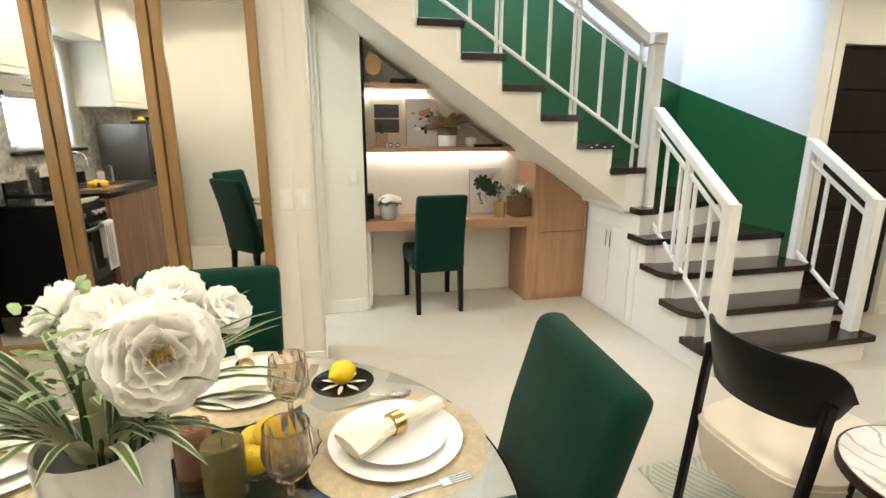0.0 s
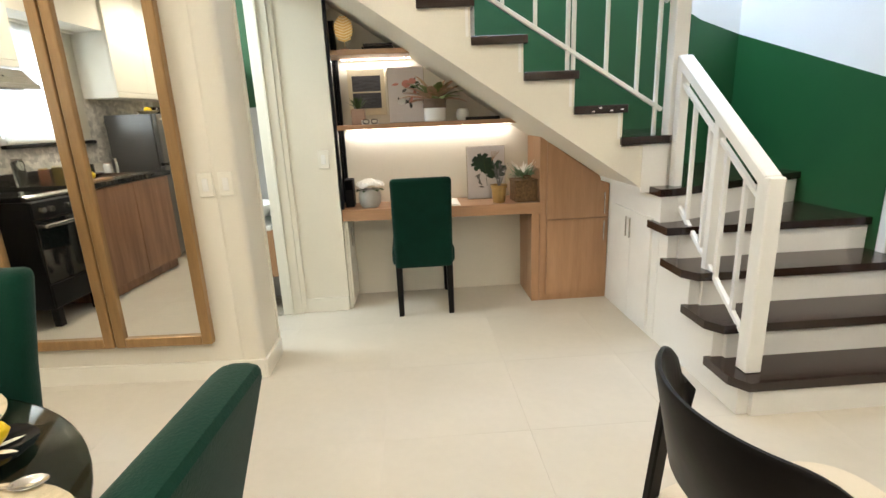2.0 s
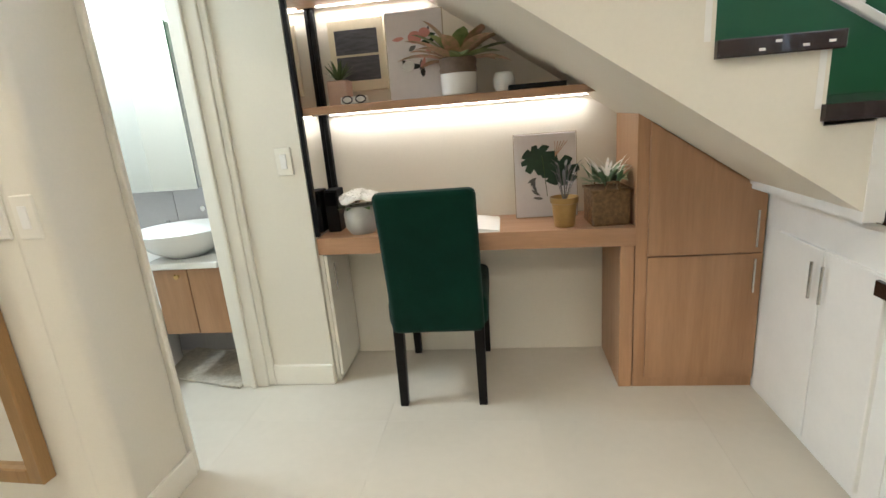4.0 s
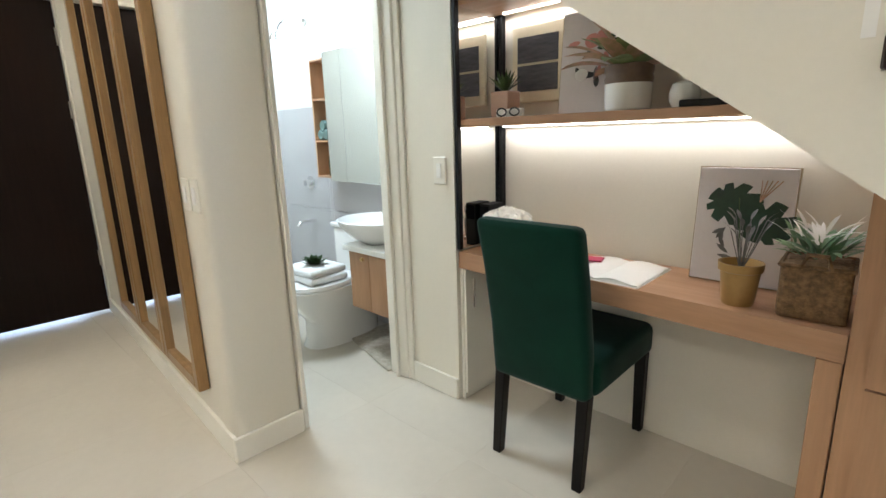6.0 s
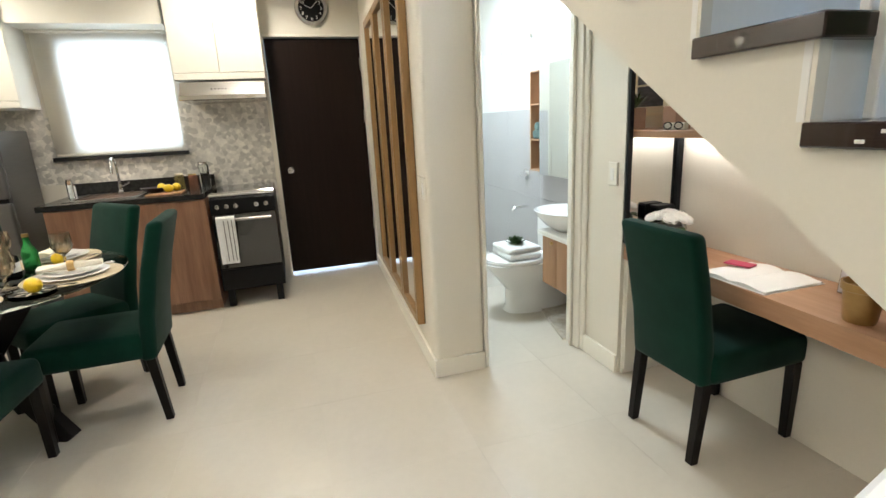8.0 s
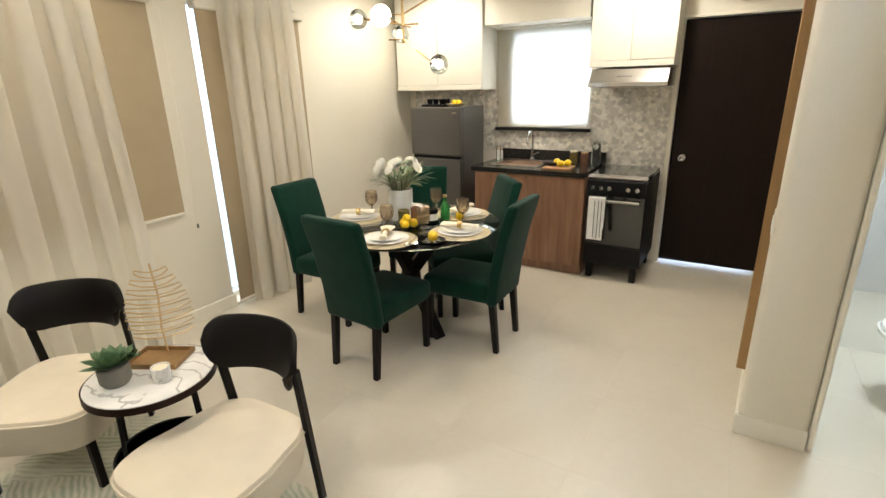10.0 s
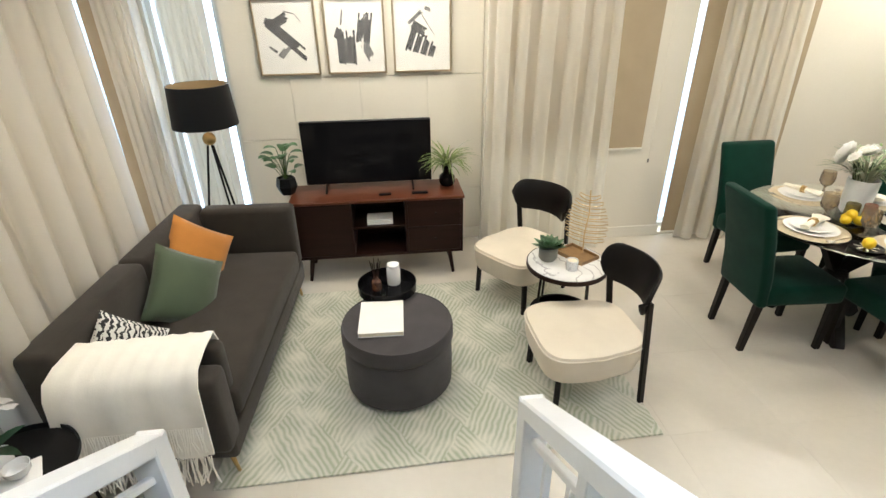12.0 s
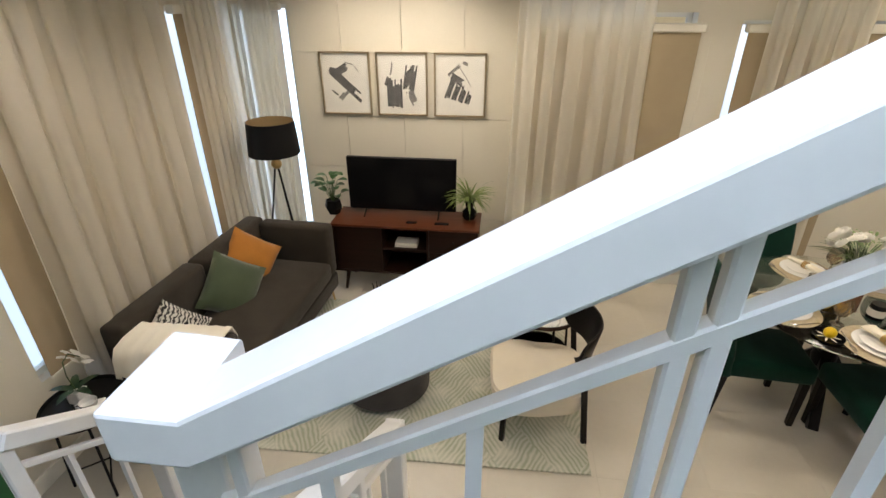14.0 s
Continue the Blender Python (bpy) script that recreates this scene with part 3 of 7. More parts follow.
box(kfr, XW - 0.09, XW + 0.008, 3.02, 3.042, 0, 2.1, 0.003)
box(kfr, XW - 0.09, XW + 0.008, 3.02, 3.85, 2.078, 2.1, 0.003)
solo("door_frame_kitchen", kfr, OFFWHITE, kind="structure", label="cream painted door frame")

ed = slab_door("door_entrance", "dark brown entrance door with raised horizontal planks")
part("panel", B(2.398, 3.117, 3.72, 3.76, 0.01, 1.90, 0.003), DARKDOOR, ed)
for i in range(7):
    z = 0.03 + i * 0.266
    part("plank", B(2.405, 3.11, 3.708, 3.72, z, z + 0.254, 0.006), DARKDOOR, ed)
efr = bmesh.new()
for a in ((2.396, 2.43), (3.085, 3.119)):
    box(efr, a[0], a[1], 3.762, 3.80, 0, 1.904, 0.003)
box(efr, 2.43, 3.085, 3.762, 3.80, 1.87, 1.904, 0.003)
solo("door_frame_entrance", efr, OFFWHITE, kind="structure", label="off-white entrance door frame")

bfr = bmesh.new()
for a in ((-1.06, -0.93, 4.585, 4.614), (-1.06, -0.93, 4.011, 4.033)):
    box(bfr, a[0], a[1], a[2], a[3], 0, 2.1, 0.004)
box(bfr, -1.06, -0.93, 4.033, 4.585, 2.06, 2.1, 0.004)
for y0, y1 in ((4.60, 4.612),):
    box(bfr, -0.955, -0.90, 4.598, 4.6145, 0, 2.1, 0.004)
box(bfr, -1.005, -0.985, 4.565, 4.584, 0, 2.06, 0.003)
solo("door_frame_bathroom", bfr, OFFWHITE, kind="structure", label="cream moulded bathroom door frame")


def window(name, label, box6, axis, bars=1, frame_mat=BLACK, pane=True):
    ob = thing(name, 0, 0, 0, 0, label, "window", kind="structure")
    x0, x1, y0, y1, z0, z1 = box6
    t = 0.035
    bm = bmesh.new()
    if axis == "x":
        for a, b in ((x0, x0 + t), (x1 - t, x1)):
            box(bm, a, b, y0, y1, z0, z1)
        for a, b in ((z0, z0 + t), (z1 - t, z1)):
            box(bm, x0 + t, x1 - t, y0, y1, a, b)
        for i in range(bars):
            c = x0 + (x1 - x0) * (i + 1) / (bars + 1)
            box(bm, c - t / 2, c + t / 2, y0, y1, z0 + t, z1 - t)
        g = B(x0 + t, x1 - t, (y0 + y1) / 2 - 0.002, (y0 + y1) / 2 + 0.002, z0 + t, z1 - t)
    else:
        for a, b in ((y0, y0 + t), (y1 - t, y1)):
            box(bm, x0, x1, a, b, z0, z1)
        for a, b in ((z0, z0 + t), (z1 - t, z1)):
            box(bm, x0, x1, y0 + t, y1 - t, a, b)
        for i in range(bars):
            c = y0 + (y1 - y0) * (i + 1) / (bars + 1)
            box(bm, x0, x1, c - t / 2, c + t / 2, z0 + t, z1 - t)
        g = B((x0 + x1) / 2 - 0.002, (x0 + x1) / 2 + 0.002, y0 + t, y1 - t, z0 + t, z1 - t)
    part("window_frame", bm, frame_mat, ob)
    p = part("pane", g, GLASS, ob)
    p.visible_shadow = False
    return ob


window("window_living", "wide living room window behind curtains", (-0.43, 0.80, 0.16, 0.20, 0.82, 2.25), "x", 1, WHITE)
window("window_dining", "full-height glazed door behind curtains", (-1.70, -0.745, 0.16, 0.20, 0.02, 2.2), "x", 1, WHITE)
window("window_corner", "narrow corner window behind sheer curtain", (2.75, 3.23, 0.03, 0.07, 0.25, 2.3), "x", 0, WHITE)
window("window_east_narrow", "narrow side window behind sheer curtain", (XE + 0.06, XE + 0.10, 0.45, 0.98, 0.3, 2.3), "y", 0, WHITE)
window("window_east_wide", "wide side window behind curtain", (XE + 0.06, XE + 0.10, 1.02, 2.74, 0.55, 2.3), "y", 1, WHITE)
window("window_kitchen", "kitchen window behind a lit white blind", (XW - 0.11, XW - 0.07, 1.57, 2.31, 1.24, 2.04), "y", 1, WHITE)
window("window_bathroom", "small high bathroom window with a black frame", (XW - 0.04, XW + 0.02, 4.55, 4.93, 1.62, 2.05), "y", 0, BLACK)


def roller(name, label, x0, x1, y0, y1, z0, z1, material, axis="x"):
    ob = thing(name, 0, 0, 0, 0, label, "blind")
    if axis == "x":
        part("fabric", B(x0, x1, y0, y0 + 0.003, z0 + 0.02, z1), material, ob)
        part("bottom_bar", B(x0, x1, y0 - 0.005, y0 + 0.008, z0, z0 + 0.02, 0.003), OFFWHITE, ob)
        part("head_rail", B(x0 - 0.02, x1 + 0.02, y0 - 0.03, y0 + 0.04, z1, z1 + 0.06, 0.008), OFFWHITE, ob)
    else:
        part("fabric", B(x0, x0 + 0.003, y0, y1, z0 + 0.02, z1), material, ob)
        part("bottom_bar", B(x0 - 0.005, x0 + 0.008, y0, y1, z0, z0 + 0.02, 0.003), OFFWHITE, ob)
        part("head_rail", B(x0 - 0.03, x0 + 0.04, y0 - 0.02, y1 + 0.02, z1, z1 + 0.06, 0.008), OFFWHITE, ob)
    return ob


roller("roller_blind", "beige roller blind pulled almost to the window sill", -0.47, 0.82, 0.345, 0, 0.80, 2.12, BLIND)
roller("roller_blind", "beige roller blind lowered to the floor", -1.70, -0.788, 0.345, 0, 0.02, 2.12, BLIND)
roller("roller_blind", "beige roller blind lowered over the side window", XE - 0.035, 0, 1.10, 2.705, 0.55, 2.25, BLIND, "y")
roller("roller_blind", "narrow beige roller blind beside the corner", XE - 0.035, 0, 0.47, 0.945, 0.3, 2.25, BLIND, "y")
roller("roller_blind", "narrow beige blind in the corner window", 2.82, 3.14, 0.125, 0, 0.25, 2.25, PALEBLIND)
roller("roller_blind", "bright white blind lit by daylight over the sink", XW + 0.02, 0, 1.41, 2.30, 1.20, 2.10, KBLIND, "y")
tube_bm = tube([(-0.54, 0.36, 2.1), (-0.54, 0.36, 0.72)], 0.002, 5)
solo("blind_cord", tube_bm, OFFWHITE, label="thin cord of a roller blind with a small weight", category="blind cord")
solo("cord_weight", lathe([(0.0, 0), (0.008, 0.003), (0.006, 0.03), (0.0, 0.033)], 10, (-0.54, 0.36, 0.69)), GREYINK, label="small grey weight at the end of a blind cord", category="cord weight", smooth=True)


def curtain(name, label, p, q, z0, z1, depth, folds, gather=1.0, seed=1, flare=0.0, lap=1.25):
    """A hanging pleated cloth from p to q, in plan; the folds fade a little at the hem."""
    rnd = random.Random(seed)
    ob = thing(name, 0, 0, 0, 0, label, "curtain")
    p, q = Vector((*p, 0)), Vector((*q, 0))
    d = q - p
    n = Vector((-d.y, d.x, 0)).normalized()
    cols, rows = folds * 18, 8
    ph = [rnd.uniform(0.82, 1.18) for _ in range(folds + 2)]
    acc = [0]
    for a in ph:
        acc.append(acc[-1] + a)
    bm = bmesh.new()
    grid = []
    for r in range(rows + 1):
        f = r / rows
        row = []
        for c in range(cols + 1):
            u = c / cols
            k = u * folds
            i = int(k)
            phase = acc[i] + (k - i) * ph[i]
            phase = phase / acc[folds] * folds
            amp = depth * (0.9 + 0.2 * math.sin(i * 2.1 + seed)) * (0.85 + 0.25 * (1 - f))
            off = amp * math.sin(2 * math.pi * phase) + 0.25 * amp * math.sin(4 * math.pi * phase + 1 + f)
            loop = lap * (0.75 + 0.35 * math.sin(i * 1.7 + seed) * math.sin(2 * f + i)) / (2 * math.pi * folds)
            drift = -loop * math.sin(4 * math.pi * phase) * min(1, 12 * u, 12 * (1 - u)) + flare * (1 - f) * (u - 0.5) + 0.006 * math.sin(7 * u + 5 * f)
            pt = p + d * (u + drift) + n * off
            row.append(bm.verts.new((pt.x, pt.y, z0 + (z1 - z0) * f + 0.008 * (1 - f) * math.sin(9 * u + seed))))
        grid.append(row)
    for a, b in zip(grid, grid[1:]):
        for c in range(cols):
            bm.faces.new((a[c], a[c + 1], b[c + 1], b[c]))
    part("cloth", bm, SHEER, ob, smooth=True, angle=180)
    return ob


curtain("curtain", "sheer cream curtain in deep pleats over the living window", (0.84, 0.44), (-0.10, 0.46), 0.01, 2.62, 0.042, 6, seed=2, flare=0.1)
curtain("curtain", "sheer cream curtain gathered beside the dining table", (-0.90, 0.44), (-1.52, 0.46), 0.01, 2.62, 0.045, 5, seed=5, flare=0.12)
curtain("curtain", "long sheer cream curtain behind the grey sofa", (3.13, 2.56), (3.13, 1.25), 0.01, 2.62, 0.048, 7, seed=8, flare=0.05)
curtain("curtain", "pale sheer curtain in the corner behind the lamp", (3.18, 0.90), (3.16, 0.42), 0.01, 2.62, 0.022, 5, seed=11)
curtain("curtain", "pale backlit sheer curtain beside the panelled wall", (3.13, 0.19), (2.86, 0.18), 0.01, 2.62, 0.018, 4, seed=14)


# ---- under the stairs ----
desk = thing("desk", 0, 0, 0, 0, "light oak built-in desk under the stairs", "desk")
part("worktop", prism([(-0.609, 4.628), (0.700, 4.552), (0.700, 4.925), (-0.609, 4.925)], "z", 0.618, 0.69), OAKH, desk)
part("side_panel", B(0.645, 0.698, 4.558, 4.925, 0.0, 0.617, 0.003), OAK, desk)
oak_cab = thing("tall_cabinet", 0, 0, 0, 0, "light oak cabinet with a sloping top under stairs", "cabinet")
part("body", prism([(0.702, 0.0), (1.166, 0.0), (1.166, 0.80), (0.702, 1.13)], "y", 4.562, 4.92), OAK, oak_cab)
part("door", prism([(0.745, 0.05), (1.16, 0.05), (1.16, 0.568), (0.745, 0.568)], "y", 4.545, 4.561), OAK, oak_cab)
up = part("door", prism([(0.745, 0.574), (1.16, 0.574), (1.16, 0.79), (0.745, 1.08)], "y", 4.545, 4.561), OAK, oak_cab)
for z0, z1 in ((0.60, 0.74), (0.42, 0.555)):
    part("handle", tube([(1.125, 4.526, z0), (1.125, 4.526, z1)], 0.005, 8), STEEL, oak_cab, "slim steel bar handle", True)
low = thing("low_cabinet", 0, 0, 0, 0, "white low cupboard doors in the side of the stairs", "cabinet")
for y0, y1 in ((3.93, 4.18), (4.185, 4.44)):
    part("door", B(XL - 0.018, XL - 0.001, y0, y1, 0.03, 0.68, 0.002), WHITE, low)
for y in (4.155, 4.21):
    part("handle", tube([(XL - 0.034, y, 0.52), (XL - 0.034, y, 0.64)], 0.005, 8), STEEL, low, "slim steel bar handle", True)
wc = thing("drawer_cabinet", 0, 0, 0, 0, "white cupboard below the end of the desk", "cabinet")
part("body", B(-0.609, -0.592, 4.632, 4.92, 0.0, 0.617, 0.002), OFFWHITE, wc)
part("door", B(-0.591, -0.577, 4.634, 4.918, 0.03, 0.612, 0.002), OFFWHITE, wc)
part("handle", tube([(-0.562, 4.67, 0.44), (-0.562, 4.67, 0.57)], 0.004, 8), STEEL, wc, "slim steel bar handle", True)
wc.location.x = 0
sh = thing("lower_shelf", 0, 0, 0, 0, "long light oak shelf with a strip light beneath", "shelf")
part("board", B(-0.609, 0.67, 4.64, 4.925, 1.205, 1.235, 0.002), OAKH, sh)
part("strip_light", B(-0.56, 0.60, 4.875, 4.887, 1.199, 1.205), STRIPGLOW, sh)
sh = thing("upper_shelf", 0, 0, 0, 0, "short light oak shelf with a strip light beneath", "shelf")
part("board", B(-0.609, -0.01, 4.64, 4.925, 1.655, 1.685, 0.002), OAKH, sh)
part("strip_light", B(-0.56, -0.07, 4.875, 4.887, 1.649, 1.655), STRIPGLOW, sh)
am = thing("alcove_mirror", 0, 0, 0, 0, "tall mirror on the alcove side between black uprights", "mirror")
part("glass", B(-0.611, -0.605, 4.64, 4.925, 0.70, 1.95), MIRROR, am)
part("upright", B(-0.609, -0.59, 4.617, 4.64, 0.70, 1.98, 0.002), BLACK, am)
part("upright", B(-0.604, -0.585, 4.90, 4.928, 0.70, 1.90, 0.002), BLACK, am)


# ---- wall mirrors, switches, clock ----
def wall_mirror(x0, x1):
    ob = thing("wall_mirror", x0, ym(x0), 0.21, math.degrees(math.atan(SKEW)), "tall wall mirror in a pale gold timber frame", "mirror", "framed mirrors on the wall")
    w, h, t, d = x1 - x0, 1.86, 0.05, 0.045
    gl = part("glass", B(-w / 2 + t, w / 2 - t, -0.004, 0.004, t, h - t), MIRROR, ob)
    gl.location, gl.rotation_euler = (w / 2, -0.022, 0), (0, 0, radians(0.4))
    for a in ((0, t, 0, h), (w - t, w, 0, h)):
        part("frame_side", B(a[0], a[1], -d, -0.002, a[2], a[3], 0.004), GOLDWOOD, ob)
    for z in (0, h - t):
        part("frame_rail", B(t, w - t, -d, -0.002, z, z + t, 0.004), GOLDWOOD, ob)
    return ob


mr = wall_mirror(-1.648, -1.168)
for k in (1, 2):
    copy_thing(mr, pose(-1.648 - 0.488 * k, ym(-1.648 - 0.488 * k), 0.21, 0, 0, math.degrees(math.atan(SKEW))))


def switch(x, y, z, rz, label):
    ob = thing("light_switch", x, y, z, rz, label, "light switch", "white light switches")
    part("plate", B(-0.036, 0.036, -0.009, 0, -0.058, 0.058, 0.004), OFFWHITE, ob)
    part("rocker", B(-0.014, 0.014, -0.013, -0.009, -0.03, 0.03, 0.002), WHITE, ob)
    return ob


switch(-1.09, ym(-1.09), 1.0, -3, "white wall switch beside the gold-framed mirror")
switch(-0.995, YM + 0.004, 1.0, -3, "white wall switch near the rounded wall end")
switch(-0.69, 4.615, 1.03, 0, "white wall switch between bathroom door and alcove")

ck = thing("wall_clock", XW + 0.002, 3.46, 2.30, 0, "round steel wall clock with a black dial", "clock")
rot = Matrix.Rotation(radians(90), 4, "Y")
bm = lathe([(0.125, 0), (0.135, 0.012), (0.13, 0.03), (0.108, 0.03), (0.106, 0.018), (0.0, 0.018)], 40)
bm.transform(rot)
part("rim", bm, STEEL, ck, "", True)
bm = lathe([(0.104, 0.0185), (0.104, 0.0205), (0.0, 0.0205)], 40)
bm.transform(rot)
part("dial", bm, BLACK, ck, "", True)
for h in range(12):
    cu = bpy.data.curves.new("numeral", "FONT")
    cu.body, cu.size, cu.align_x, cu.align_y, cu.extrude = str(h or 12), 0.036, "CENTER", "CENTER", 0.0006
    a = radians(90 - 30 * h)
    me = bpy.data.meshes.new_from_object(bpy.data.objects.new("numeral", cu))
    me.materials.clear()
    me.materials.append(PAPER)
    ob = new("numeral", me)
    ob.parent = ck
    ob.matrix_basis = Matrix.Translation((0.0222, -0.083 * -math.cos(a), 0.083 * math.sin(a))) @ Matrix.Rotation(radians(90), 4, "Z") @ Matrix.Rotation(radians(90), 4, "X")
part("hand_long", bar((0.0225, 0, 0), (0.0225, 0.055, 0.055), 0.0015, 0.004), PAPER, ck)
part("hand_short", bar((0.0225, 0, 0), (0.0225, -0.05, 0.02), 0.0015, 0.005), PAPER, ck)

for lx, ly in DOWNLIGHTS:
    dl = thing("downlight", lx, ly, H, 0, "round recessed ceiling downlight with a white rim", "downlight", "recessed downlights")
    part("rim", lathe([(0.075, -0.002), (0.07, -0.008), (0.055, -0.008), (0.055, -0.002)], 28), WHITE, dl, "", True)
    part("lens", lathe([(0.0, -0.005), (0.052, -0.005), (0.052, -0.003), (0.0, -0.003)], 28), LAMPGLOW, dl, "", True)


# ---- dining ----
def dining_chair(w=0.205, high=0.64, lean=0.13):
    ob = thing("dining_chair", 0, 0, 0, 0, "dark green velvet dining chair with square black legs", "chair", "green velvet dining chairs")
    # faces +y; the back legs stand at y = 0
    part("seat", pad(-0.205, 0.205, 0.0, 0.48, 0.33, 0.455, 0.03, 0.012), VELVET, ob, "", True)
    bm = B(-w, w, -0.035, 0.035, 0, high, 0.025, 3)
    bmesh.ops.bisect_plane(bm, geom=bm.verts[:] + bm.edges[:] + bm.faces[:], plane_co=(0, 0, 0.2), plane_no=(0, 0, 1))
    bmesh.ops.bisect_plane(bm, geom=bm.verts[:] + bm.edges[:] + bm.faces[:], plane_co=(0, 0, 0.42), plane_no=(0, 0, 1))
    for v in bm.verts:
        f = max(0, v.co.z) / high
        v.co.y -= lean * f ** 1.6
        v.co.z += 0.32
    part("backrest", bm, VELVET, ob, "", True)
    for x, y in ((-0.165, 0.0), (0.165, 0.0), (-0.175, 0.44), (0.175, 0.44)):
        bm = B(x - 0.021, x + 0.021, y - 0.021, y + 0.021, 0, 0.335, 0.003)
        for v in bm.verts:
            f = 1 - v.co.z / 0.335
            v.co.x = x + (v.co.x - x) * (1 - 0.2 * f)
            v.co.y = y + (v.co.y - y) * (1 - 0.2 * f) - (0.03 * f if y < 0.1 else 0)
        part("leg", bm, BLACKWOOD, ob)
    return ob


ch = dining_chair()
ch.matrix_basis = pose(-0.50, 1.785, 0, 0, 0, 86)
copy_thing(ch, pose(-1.225, 2.39, 0, 0, 0, 181))
copy_thing(ch, pose(-1.76, 2.06, 0, 0, 0, 222))
copy_thing(ch, pose(-1.95, 1.32, 0, 0, 0, -66))
copy_thing(ch, pose(-1.07, 0.91, 0, 0, 0, 1))
dc = dining_chair(0.188, 0.592, 0.10)
dc.matrix_basis = pose(-0.085, 4.47, 0, 0, 0, 1)
dc["group"] = ""
dc["label"] = "dark green velvet chair pushed under the oak desk"
TX, TY, TZ = -1.15, 1.735, 0.75
tb = thing("dining_table", TX, TY, 0, 0, "round glass dining table on crossed dark wooden legs", "table")
part("tabletop", lathe([(0.0, 0.738), (0.596, 0.738), (0.6, 0.742), (0.6, 0.748), (0.597, 0.75), (0.0, 0.75)], 72), GLASS, tb, "clear round glass top", True)
for k in range(3):
    a = radians(120 * k + 70)
    p = Vector((0.30 * math.cos(a), 0.30 * math.sin(a), 0.0))
    q = Vector((-0.26 * math.cos(a), -0.26 * math.sin(a), 0.735))
    part("leg", bar(p, q, 0.055, 0.085, bevel=0.004), BLACKWOOD, tb)
part("hub", lathe([(0.06, 0.30), (0.07, 0.36), (0.06, 0.42)], 20), BLACKWOOD, tb, "", True)


def on_table(a, r):
    return TX + r * math.cos(radians(a)), TY + r * math.sin(radians(a))


def place_setting(a):
    x, y = on_table(a, 0.40)
    x, y = x + 0.01, y + 0.03
    rz = a - 90
    solo("placemat", lathe([(0.0, 0), (0.185, 0), (0.188, 0.002), (0.185, 0.004), (0.0, 0.004)], 40), PLACEMAT, x, y, TZ, rz, "round beige woven placemat on the glass table", "placemat", "woven placemats", smooth=True)
    solo("dinner_plate", lathe([(0.0, 0.004), (0.08, 0.004), (0.135, 0.014), (0.137, 0.016), (0.133, 0.017), (0.08, 0.008), (0.0, 0.008)], 40), PORCELAIN, x, y, TZ, rz, "white glazed dinner plate on a woven placemat", "plate", "white dinner plates", smooth=True)
    solo("side_plate", lathe([(0.0, 0.014), (0.06, 0.014), (0.102, 0.024), (0.104, 0.026), (0.10, 0.027), (0.06, 0.018), (0.0, 0.018)], 40), PORCELAIN, x, y, TZ, rz, "small white plate stacked on the dinner plate", "plate", "small white plates", smooth=True)
    nk = thing("napkin", x, y, TZ + 0.046, rz + 108, "cream linen napkin rolled through a gold ring", "napkin", "rolled cream napkins")
    bm = bmesh.new()
    rings = []
    for i in range(13):
        u = -0.115 + 0.23 * i / 12
        wd = 0.012 + 0.010 * (abs(u) / 0.115) ** 1.5 + 0.024 * max(0, 0.03 - u) / 0.145
        hh = 0.017 - 0.005 * abs(u) / 0.115
        rings.append([bm.verts.new((u, wd * math.cos(2 * math.pi * k / 16) * (1 + 0.12 * math.sin(k * 2.7 + i)), hh * math.sin(2 * math.pi * k / 16))) for k in range(16)])
    for p, q in zip(rings, rings[1:]):
        for k in range(16):
            bm.faces.new((p[k], q[k], q[(k + 1) % 16], p[(k + 1) % 16]))
    bm.faces.new(rings[0][::-1])
    bm.faces.new(rings[-1])
    part("cloth", bm, NAPKIN, nk, "", True)
    bm = lathe([(0.0215, -0.013), (0.0235, -0.013), (0.0235, 0.013), (0.0215, 0.013)], 24)
    bm.transform(Matrix.Rotation(radians(90), 4, "Y"))
    part("ring", bm, BRASS, nk, "polished gold napkin ring", True)
    fk = thing("fork", x, y, TZ, rz, "steel fork lying beside a white plate", "fork", "steel forks")
    fk.location = (x + 0.315 * math.cos(radians(rz)), y + 0.315 * math.sin(radians(rz)), TZ)
    part("handle", bar((-0.16, -0.09, 0.008), (-0.16, 0.03, 0.006), 0.008, 0.002), STEEL, fk)
    bm = B(-0.171, -0.149, 0.03, 0.05, 0.004, 0.007, 0.001)
    for k in range(4):
        box(bm, -0.1705 + k * 0.0058, -0.1675 + k * 0.0058, 0.049, 0.09, 0.004, 0.0065)
    part("tines", bm, STEEL, fk)
    sp = thing("spoon", x, y, TZ, rz, "steel spoon lying beside a white plate", "spoon", "steel spoons")
    sp.location = (x - 0.32 * math.cos(radians(rz)), y - 0.32 * math.sin(radians(rz)), TZ)
    part("handle", bar((0.16, -0.09, 0.006), (0.155, 0.05, 0.008), 0.007, 0.002), STEEL, sp)
    part("bowl", lathe([(0.0, 0.001), (0.012, 0.003), (0.018, 0.009), (0.017, 0.0095), (0.010, 0.005), (0, 0.0035)], 20, (0.154, 0.07, 0.0), sy=1.5), STEEL, sp, "", True)


for a in (12, 82, 152, 222, 278):
    place_setting(a)


